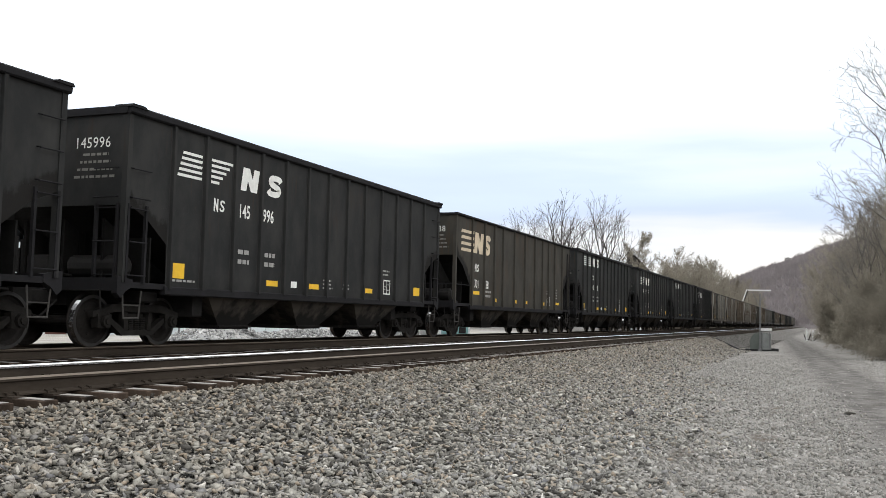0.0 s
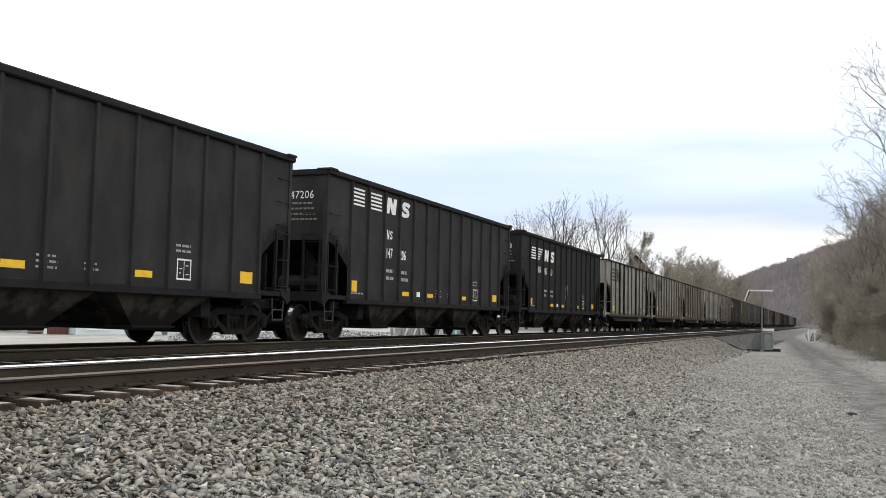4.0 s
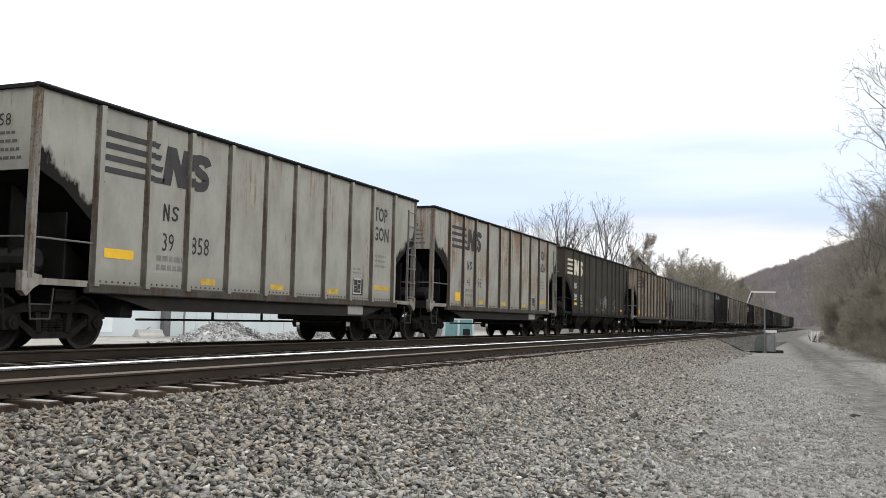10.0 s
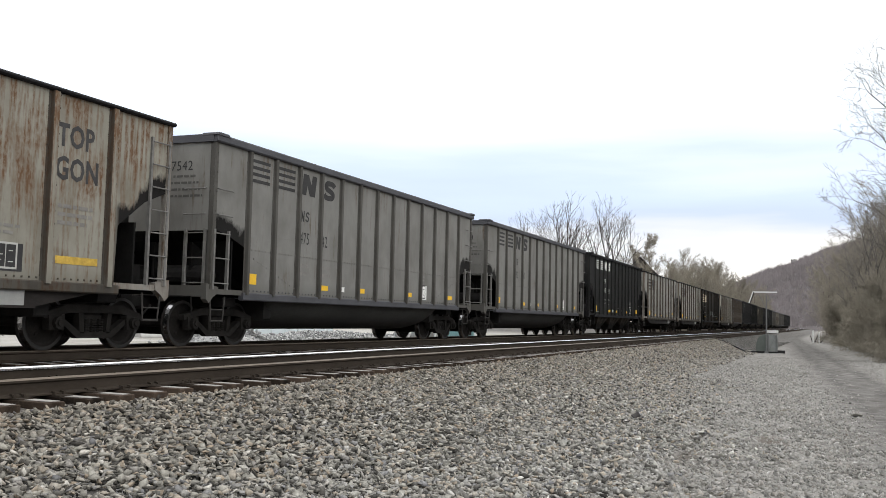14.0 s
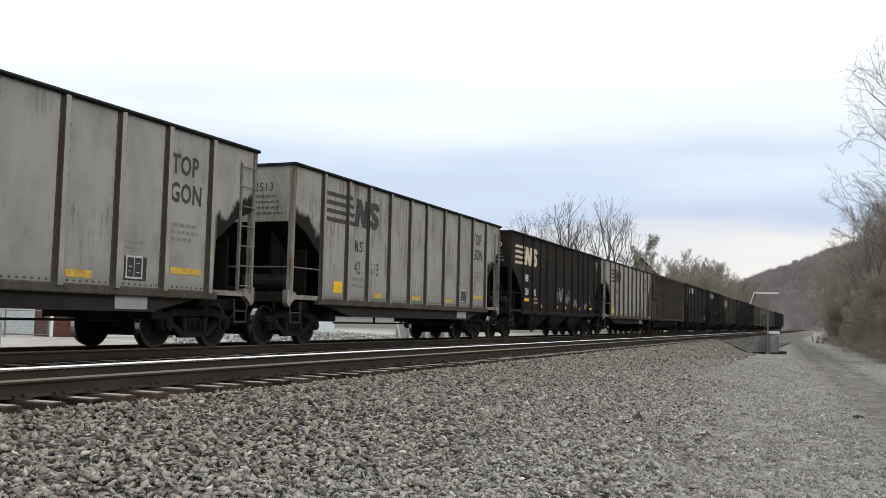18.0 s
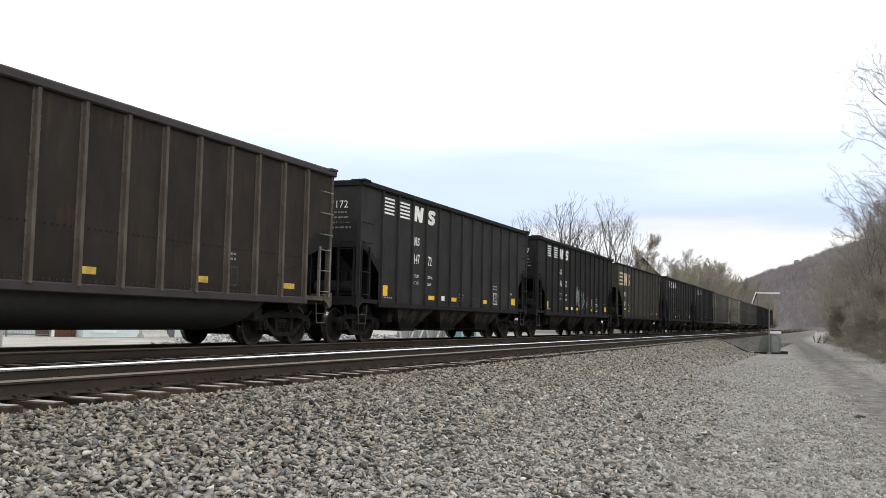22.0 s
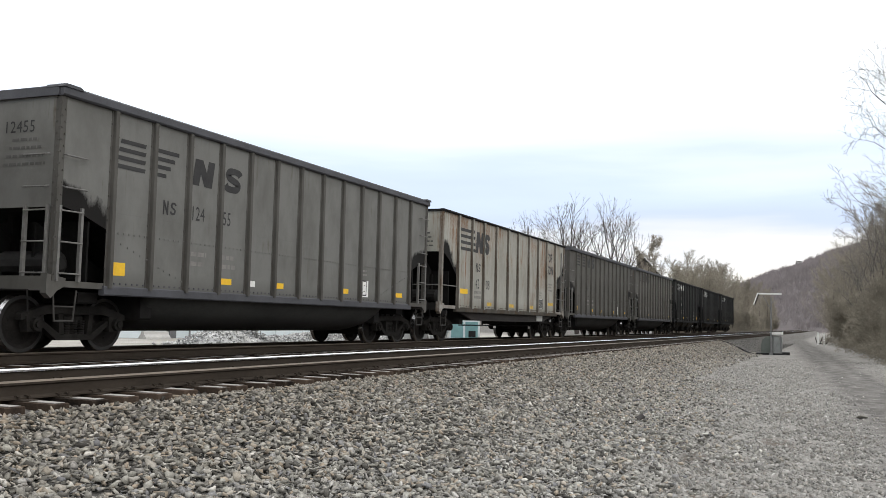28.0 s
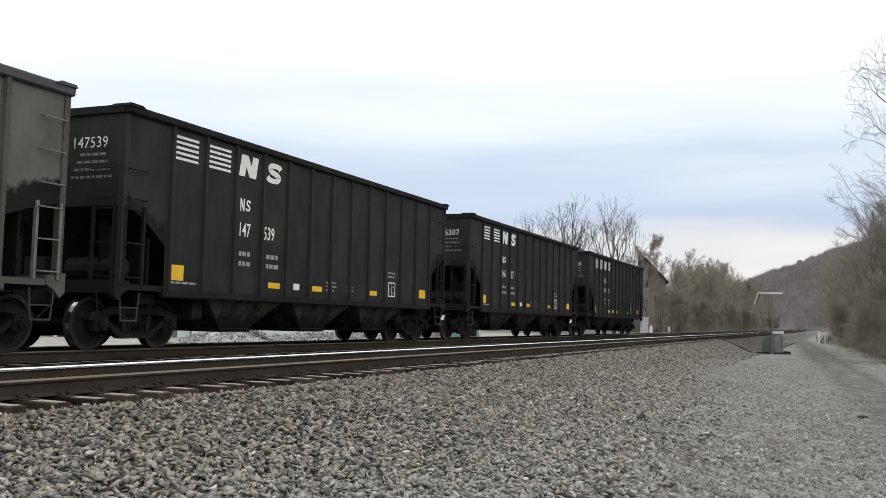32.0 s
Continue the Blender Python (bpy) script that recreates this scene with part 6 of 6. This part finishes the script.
def detector_cabinet():
    t = thing("signal_cabinet", "grey-green trackside cabinet with a white lid on a dark pallet", "cabinet", pose(57.4, 3.15, -0.87))
    put("body", Shape().prism_x([(-0.42, 0.12), (0.60, 0.12), (0.60, 0.55), (0.52, 0.82), (0.36, 1.0), (0.18, 1.08), (-0.42, 1.08)], -0.3, 0.3).mesh("body", M_GREENBOX), t)
    put("door", Shape().box(-0.325, -0.302, -0.36, 0.06, 0.2, 0.98).box(-0.325, -0.302, 0.10, 0.50, 0.2, 0.72).mesh("door", M_GREENBOX), t)
    put("battery_box", Shape().box(-0.72, -0.36, -0.58, -0.06, 0.12, 1.04, b=0.02).mesh("battery_box", M_BATTERY), t, label="pale grey battery box under the lid")
    put("lid", Shape().box(-0.75, -0.30, -0.62, 0.02, 1.18, 1.33, b=0.02).mesh("lid", M_POSTWHITE), t)
    put("stand", Shape().tube((-0.78, -0.5, 0.1), (-0.74, -0.52, 1.2), 0.025).tube((-0.78, -0.1, 0.1), (-0.74, -0.1, 1.2), 0.025).tube((-0.78, -0.1, 0.1), (-0.78, -0.52, 1.1), 0.015).mesh("stand", M_STEEL), t)
    put("pallet", Shape().box(-0.8, 0.5, -0.85, 0.85, 0.0, 0.12).box(-0.9, -0.75, -1.0, -0.6, 0.0, 0.2).mesh("pallet", M_BLACK), t)


def cable():
    pts = [(62.0, 6.5, -0.24), (62.5, 6.1, -0.34), (62.4, 5.6, -0.55), (61.2, 5.0, -0.75), (59.6, 4.5, -0.9), (58.2, 4.0, -0.86), (57.4, 3.7, -0.80)]
    s = Shape()
    for a, b in zip(pts, pts[1:]):
        s.tube((a[0], a[1], max(a[2], ground_z(a[0], a[1]) + 0.04)), (b[0], b[1], max(b[2], ground_z(b[0], b[1]) + 0.04)), 0.05)
    tagged(new("cable", s.mesh("cable", M_BLACK)), "black rubber cable running down the ballast bank", "cable")


def marker(name, label, x, y, h, w, group):
    t = thing(name, label, "post", pose(x, y, ground_z(x, y) - 0.02), group)
    put("shaft", Shape().box(-w, w, -w, w, 0, h, b=w * 0.25).mesh("shaft", M_POSTWHITE), t)
    put("cap", Shape().add([(-w, -w, h), (w, -w, h), (w, w, h), (-w, w, h), (0, 0, h + w)], [(0, 1, 4), (1, 2, 4), (2, 3, 4), (3, 0, 4)]).mesh("cap", M_POSTWHITE), t)


def pipe_guard():
    t = thing("pipe_guard", "pair of white posts with dark bent rods between them", "barrier", pose(100, 0.9, -0.87))
    for y in (-0.28, 0.28):
        put("post", Shape().box(-0.07, 0.07, y - 0.07, y + 0.07, 0, 1.25 if y > 0 else 1.1, b=0.02).mesh("post", M_POSTWHITE), t)
    put("rod", Shape().tube((0, 0.55, 0.75), (0, 0.35, 0.15), 0.04).tube((0, 0.35, 0.15), (0, -0.45, 0.1), 0.04).tube((0, -0.45, 0.1), (0, -0.85, 0.75), 0.04).tube((0, 0.1, 0.1), (0, -0.12, 0.75), 0.04).mesh("rod", M_BLACK), t)


def relay_cabinet():
    t = thing("relay_cabinet", "tall silver aluminium relay cabinet beside the track", "cabinet", pose(106, 19.5, -0.52, 0, 0, 6))
    put("body", Shape().box(-0.35, 0.35, -0.42, 0.42, 0.12, 1.92).mesh("body", M_ALU), t)
    put("roof", Shape().box(-0.45, 0.40, -0.55, 0.50, 1.92, 2.0).mesh("roof", M_ALU), t)
    put("door", Shape().box(-0.372, -0.352, -0.36, 0.36, 0.2, 1.85).mesh("door", M_ALU), t)
    put("plinth", Shape().box(-0.4, 0.4, -0.48, 0.48, 0, 0.12).mesh("plinth", M_CONCRETE), t)


solar_mast()
detector_cabinet()
cable()
pipe_guard()
relay_cabinet()
marker("marker_post", "short white marker post beside the track", 108.5, 19.2, 0.92, 0.16, "marker posts")
marker("marker_post", "short white marker post beside the track", 122, 19.3, 0.85, 0.14, "marker posts")


# ---------------------------------------------------------------- yard behind the train
def yard():
    m = Matrix.Translation((31.79, 30.14, -0.5)) @ Matrix.Rotation(math.atan2(-3.4, 11.8), 4, "Z")
    b = thing("warehouse", "pale blue metal-clad warehouse with a white wall panel", "building", m)
    put("wall", Shape().box(0, 15.5, 0, 0.25, 0, 4.2).box(0, 0.25, 0.25, 9, 0, 4.2).box(15.25, 15.5, 0.25, 9, 0, 4.2).box(0.25, 15.25, 8.75, 9, 0, 4.2).mesh("wall", M_PALEBLUE), b)
    put("roof", Shape().add([(-0.3, -0.4, 4.2), (15.8, -0.4, 4.2), (15.8, 4.5, 5.3), (-0.3, 4.5, 5.3), (15.8, 9.4, 4.2), (-0.3, 9.4, 4.2), (-0.3, -0.4, 4.3), (15.8, -0.4, 4.3), (15.8, 4.5, 5.4), (-0.3, 4.5, 5.4), (15.8, 9.4, 4.3), (-0.3, 9.4, 4.3)],
                            [(3, 2, 1, 0), (5, 4, 2, 3), (6, 7, 8, 9), (9, 8, 10, 11), (0, 1, 7, 6), (4, 5, 11, 10), (1, 2, 8, 7), (2, 4, 10, 8), (0, 6, 9, 3), (3, 9, 11, 5)]).mesh("roof", M_CHORD_GREY), b)
    put("wall_panel", Shape().box(0.38, 1.60, -0.06, 0.0, 0.2, 1.05).mesh("wall_panel", M_PANEL), b)
    for i in range(10):
        put("cladding_rib", cached("clad", lambda: Shape().box(-0.03, 0.03, -0.03, 0.0, 0.1, 4.1).mesh("cladding_rib", M_PALEBLUE)), b, pose(6.2 + i * 0.95, 0, 0))
    put("downpipe", Shape().box(4.15, 4.5, -0.32, -0.02, 0, 4.2).mesh("downpipe", material("dark_column", (0.13, 0.13, 0.135), vary=0.2)), b)
    put("pipe", Shape().tube((5.2, -0.4, 0), (5.2, -0.4, 3.4), 0.05).mesh("pipe", M_STEEL), b)

    s = thing("storage_shed", "red-brown boarded shed with white corner trim", "shed", m @ pose(-1.05, 0.5, 0))
    for i in range(5):
        put("board", cached("board", lambda: Shape().box(0.0, 0.19, 0, 0.05, 0, 2.4).mesh("board", M_REDSHED)), s, pose(i * 0.2, 0, 0))
    put("side_wall", Shape().box(0, 1.0, 0.06, 1.6, 0, 2.4).mesh("side_wall", M_REDSHED), s)
    put("corner_trim", Shape().box(-0.12, 0.0, -0.02, 0.1, 0, 2.4).mesh("corner_trim", M_POSTWHITE), s)
    put("shed_roof", Shape().box(-0.2, 1.03, -0.2, 1.8, 2.4, 2.5).mesh("shed_roof", M_ROOF), s)

    f = thing("yard_fence", "low grey pipe and mesh fence", "fence", m @ pose(-12.6, 0.6, 0))
    for i in range(7):
        put("fence_post", cached("fpost", lambda: Shape().tube((0, 0, 0), (0, 0, 1.15), 0.035, n=8).mesh("fence_post", M_STEEL)), f, pose(i * 1.9, 0, 0))
    for z in (0.1, 1.1):
        put("fence_rail", Shape().tube((0, 0, z), (11.4, 0, z), 0.022).mesh("fence_rail", M_STEEL), f)
    wires = Shape()
    for i in range(90):
        x = i * 0.13
        wires.tube((x, 0, 0.1), (min(11.4, x + 0.5), 0, 1.1), 0.004, n=3)
        wires.tube((min(11.4, x + 0.5), 0.01, 0.1), (x, 0.01, 1.1), 0.004, n=3)
    tagged(put("mesh_wire", wires.mesh("mesh_wire", M_STEEL), f), kind="stuff")

    # dark sheds farther back behind the fence
    d = thing("storage_building", "dark brown low storage building behind the fence", "building", m @ pose(-16, 6, 0))
    put("wall", Shape().box(0, 12.8, 0, 6, 0, 2.8).mesh("wall", material("dark_boards", (0.085, 0.072, 0.062), vary=0.35, scale=2, fine=15, stretch=(4, 1, 0.4))), d)
    put("roof", Shape().box(-0.3, 13.1, -0.4, 6.4, 2.8, 3.0).mesh("roof", M_ROOF), d)

    jb = thing("concrete_barrier", "short pale concrete traffic barrier", "barrier", m @ pose(2.15, -1.1, 0))
    put("block", Shape().prism_x([(-0.3, 0), (0.3, 0), (0.28, 0.08), (0.14, 0.2), (0.09, 0.34), (-0.09, 0.34), (-0.14, 0.2), (-0.28, 0.08)], 0, 1.3).mesh("block", M_CONCRETE), jb)
    put("lifting_eye", Shape().tube((0.5, 0, 0.32), (0.7, 0, 0.44), 0.03).mesh("lifting_eye", M_STEEL), jb)

    g = thing("utility_pole", "pale grey concrete pole standing in the yard", "pole", pose(18.9, 20.9, -0.52))
    put("shaft", Shape().tube((0, 0, 0), (0, 0, 3.4), 0.13, 0.11, n=12).mesh("shaft", M_CONCRETE), g)
    put("base", Shape().tube((0, 0, 0), (0, 0, 0.15), 0.2, 0.18, n=12).mesh("base", M_CONCRETE), g)

    # the truss stored at the end of the gravel bank
    tr = thing("white_truss", "white-painted timber truss lying on the yard's gravel", "truss", pose(44.0, 20.6, -0.5, 0, 0, -12))
    for z in (0.06, 1.22):
        put("chord", Shape().box(0, 5.6, -0.07, 0.07, z - 0.05, z + 0.05).mesh("chord", M_POSTWHITE), tr)
    for i in range(7):
        x = i * 0.8 + 0.2
        put("strut", Shape().tube((x, 0, 0.08), (x + (0.7 if i % 3 else -0.4), 0, 1.2), 0.05, n=5).mesh("strut", M_POSTWHITE), tr)
        put("upright", Shape().box(x - 0.035, x + 0.035, 0.08, 0.14, 0.08, 1.2).mesh("upright", M_CONCRETE), tr)
    put("tarpaulin", Shape().box(0.1, 5.5, 0.2, 0.26, 0.02, 1.1).mesh("tarpaulin", material("grey_sheeting", (0.42, 0.43, 0.43), vary=0.2, scale=1.5, fine=12)), tr)
    tc = thing("teal_cabinet", "teal and white painted equipment cabinet in the yard", "cabinet", pose(49.4, 19.4, -0.5, 0, 0, -40))
    put("body", Shape().box(-1.0, 1.0, -0.45, 0.45, 0.1, 1.25).mesh("body", M_PANEL), tc)
    put("door", Shape().box(-0.85, -0.1, -0.475, -0.452, 0.2, 1.1).mesh("door", M_TEAL), tc)
    put("door", Shape().box(0.05, 0.85, -0.475, -0.452, 0.2, 1.1).mesh("door", M_TEAL), tc)
    put("vent", Shape().box(0.25, 0.7, -0.49, -0.477, 0.25, 0.6).mesh("vent", M_BLACK), tc)
    put("skid", Shape().box(-1.05, 1.05, -0.5, 0.5, 0, 0.1).mesh("skid", M_BLACK), tc)

    # gravel heap and the long bank beside it
    rng = np.random.default_rng(9)
    n = 5200
    x = rng.uniform(28.1, 46.5, n)
    y = 21.6 + rng.normal(0, 0.85, n)
    crest = 0.18 + 0.62 * np.exp(-((x - 30.4) / 1.2) ** 2) + 0.24 * np.exp(-((x - 38) / 4) ** 2) + 0.06 * np.sin(x * 2.1)
    crest = crest * np.clip((x - 28.1) / 0.9, 0, 1)
    z = -0.5 + np.maximum(0, crest * (1 - ((y - 21.6) / 1.9) ** 2)) * rng.uniform(0.75, 1.0, n)
    scatter("gravel_heap", np.stack([x, y, z], -1), rng.uniform(0.04, 0.10, n), M_PALE_STONE, 14, "heap of pale crushed stone in the yard", "gravel heap", 0.3)
    core = Shape()
    for a, b in zip(np.linspace(28.2, 46, 40), np.linspace(28.2, 46, 40)[1:]):
        h0 = [float((0.18 + 0.62 * math.exp(-((v - 30.4) / 1.2) ** 2) + 0.24 * math.exp(-((v - 38) / 4) ** 2)) * min(1, max(0, (v - 28.1) / 0.9))) * 0.9 for v in (a, b)]
        core.add([(a, 19.9, -0.55), (a, 21.6, -0.5 + h0[0]), (a, 23.3, -0.55), (b, 19.9, -0.55), (b, 21.6, -0.5 + h0[1]), (b, 23.3, -0.55)], [(0, 3, 4, 1), (1, 4, 5, 2)])
    tagged(new("gravel_bank", core.mesh("gravel_bank", M_PALE_STONE)), "long low bank of pale gravel", "gravel bank", kind="structure")

    # a house among the trees
    h = thing("house", "dark gabled house half hidden by bare trees", "house", pose(138, 25.6, -0.5, 0, 0, 14))
    put("wall", Shape().box(-4, 4, -2.9, 2.9, 0, 7.4).prism_x([(-2.9, 7.4), (2.9, 7.4), (0, 10.4)], -4, 4).mesh("wall", M_BRICK), h)
    put("roof", Shape().add([(-4.4, -3.3, 7.1), (4.4, -3.3, 7.1), (4.4, 0, 10.55), (-4.4, 0, 10.55), (4.4, 3.3, 7.1), (-4.4, 3.3, 7.1), (-4.4, -3.3, 7.25), (4.4, -3.3, 7.25), (4.4, 0, 10.72), (-4.4, 0, 10.72), (4.4, 3.3, 7.25), (-4.4, 3.3, 7.25)],
                            [(3, 2, 1, 0), (5, 4, 2, 3), (6, 7, 8, 9), (9, 8, 10, 11), (0, 1, 7, 6), (4, 5, 11, 10), (1, 2, 8, 7), (2, 4, 10, 8), (0, 6, 9, 3), (3, 9, 11, 5)]).mesh("roof", M_ROOF), h)
    put("chimney", Shape().box(-0.4, 0.4, 0.2, 0.8, 9.8, 11.3).mesh("chimney", M_BRICK), h)


yard()


def hilltop_house():
    t = thing("hilltop_house", "tiny pale house on the far hilltop", "house", pose(695, 21.0, 46.0) @ Matrix.Diagonal((0.62, 0.62, 0.62, 1)))
    put("wall", Shape().box(-3, 3, -4.5, 1.5, -1, 1.9).mesh("wall", M_CONCRETE), t)
    put("roof", Shape().prism_x([(-4.8, 1.9), (1.8, 1.9), (-1.5, 3.1)], -3.2, 3.2).mesh("roof", M_ROOF), t)
    put("chimney", Shape().box(-0.5, 0.5, 1.5, 2.2, -1, 3.6).mesh("chimney", M_ROOF), t)


hilltop_house()


# ---------------------------------------------------------------- litter on the gravel
def litter():
    def stick(x, y, L, r, rz, label="dry grey stick on the gravel"):
        t = thing("stick", label, "stick", pose(x, y, ground_z(x, y) + 0.03, 0, 0, rz), "dry sticks")
        rng = random.Random(int(x * 100))
        pts = [Vector((L * i / 5, rng.uniform(-0.05, 0.05) * L, rng.uniform(0, 0.03))) for i in range(6)]
        s = Shape()
        for i in range(5):
            s.tube(pts[i], pts[i + 1], r * (1 - 0.12 * i), r * (1 - 0.12 * (i + 1)), n=5)
        put("stem", s.mesh("stem", M_TWIG_BROWN), t)
        put("side_twig", Shape().tube(pts[2], pts[2] + Vector((0.12 * L, 0.14 * L, 0.03)), r * 0.6, r * 0.3, n=4).mesh("side_twig", M_TWIG_BROWN), t)

    for x, y, L, r, rz in ((22.2, 3.1, 0.45, 0.010, -40), (23.5, 2.2, 0.4, 0.010, -65), (17.6, 0.75, 0.45, 0.010, -20), (12.2, 2.2, 0.4, 0.014, -50), (10.1, 2.2, 0.3, 0.014, -40),
                           (12.6, 1.2, 0.4, 0.010, -15), (15.0, 2.0, 0.4, 0.010, -20), (11.3, 0.5, 0.3, 0.010, 10)):
        stick(x, y, L, r, rz)
    can = thing("crushed_can", "crushed dark metal can lying on the gravel", "can", pose(15.17, 2.83, ground_z(15.17, 2.83) + 0.06, 60, 20, 35))
    put("can_body", Shape().tube((0, 0, -0.07), (0, 0, 0.06), 0.05, 0.045, n=10).mesh("can_body", M_ROOF), can)
    put("can_lid", Shape().tube((0, 0, 0.06), (0, 0, 0.07), 0.042, 0.036, n=10).mesh("can_lid", M_ALU), can)
    rk, rk_faces = stone_shapes(6, np.random.default_rng(2))
    for x, y, k, j in ((17.8, -0.47, 0.16, 0), (16.9, 1.3, 0.10, 1), (13.5, 1.6, 0.09, 2), (19.2, 2.6, 0.10, 3), (11.0, 2.9, 0.10, 4), (12.9, 3.4, 0.09, 5)):
        v = rk[j] * k
        v[:, 2] *= 0.7
        tagged(put("loose_stone", mesh_from("loose_stone", v.tolist(), rk_faces[j].tolist(), [M_STONE]), None, pose(x, y, ground_z(x, y) + 0.04)), "single larger stone on the gravel", "stone", "larger loose stones")
    # leaf litter blown into drifts
    rng = np.random.default_rng(12)
    n = 420
    cx = rng.choice([12.2, 13.0, 14.6, 12.0, 21.5, 16.5, 10.4], n)
    cy = np.select([cx == 12.2, cx == 13.0, cx == 14.6, cx == 12.0, cx == 21.5, cx == 16.5], [1.7, 0.4, -0.2, 2.4, 2.6, 1.9], 1.2)
    x, y = cx + rng.normal(0, 0.5, n), cy + rng.normal(0, 0.22, n)
    z = height(x, y) + 0.024
    r = rng.uniform(0.008, 0.024, n)
    a = rng.uniform(0, math.tau, n)
    tilt = rng.normal(0, 0.004, (n, 4))
    v = np.stack([np.stack([x + r * np.cos(a + k * math.pi / 2), y + r * 0.6 * np.sin(a + k * math.pi / 2), z + tilt[:, k]], -1) for k in range(4)], 1).reshape(-1, 3)
    f = (np.arange(n)[:, None] * 4 + np.arange(4)[None]).tolist()
    tagged(new("leaf_litter", mesh_from("leaf_litter", v.tolist(), f, [material("dead_leaves", (0.085, 0.060, 0.042), vary=0.4, island=0.6, bump=0)])), "drifts of dead brown leaves on the gravel", "leaf litter", kind="stuff")


litter()
motions()
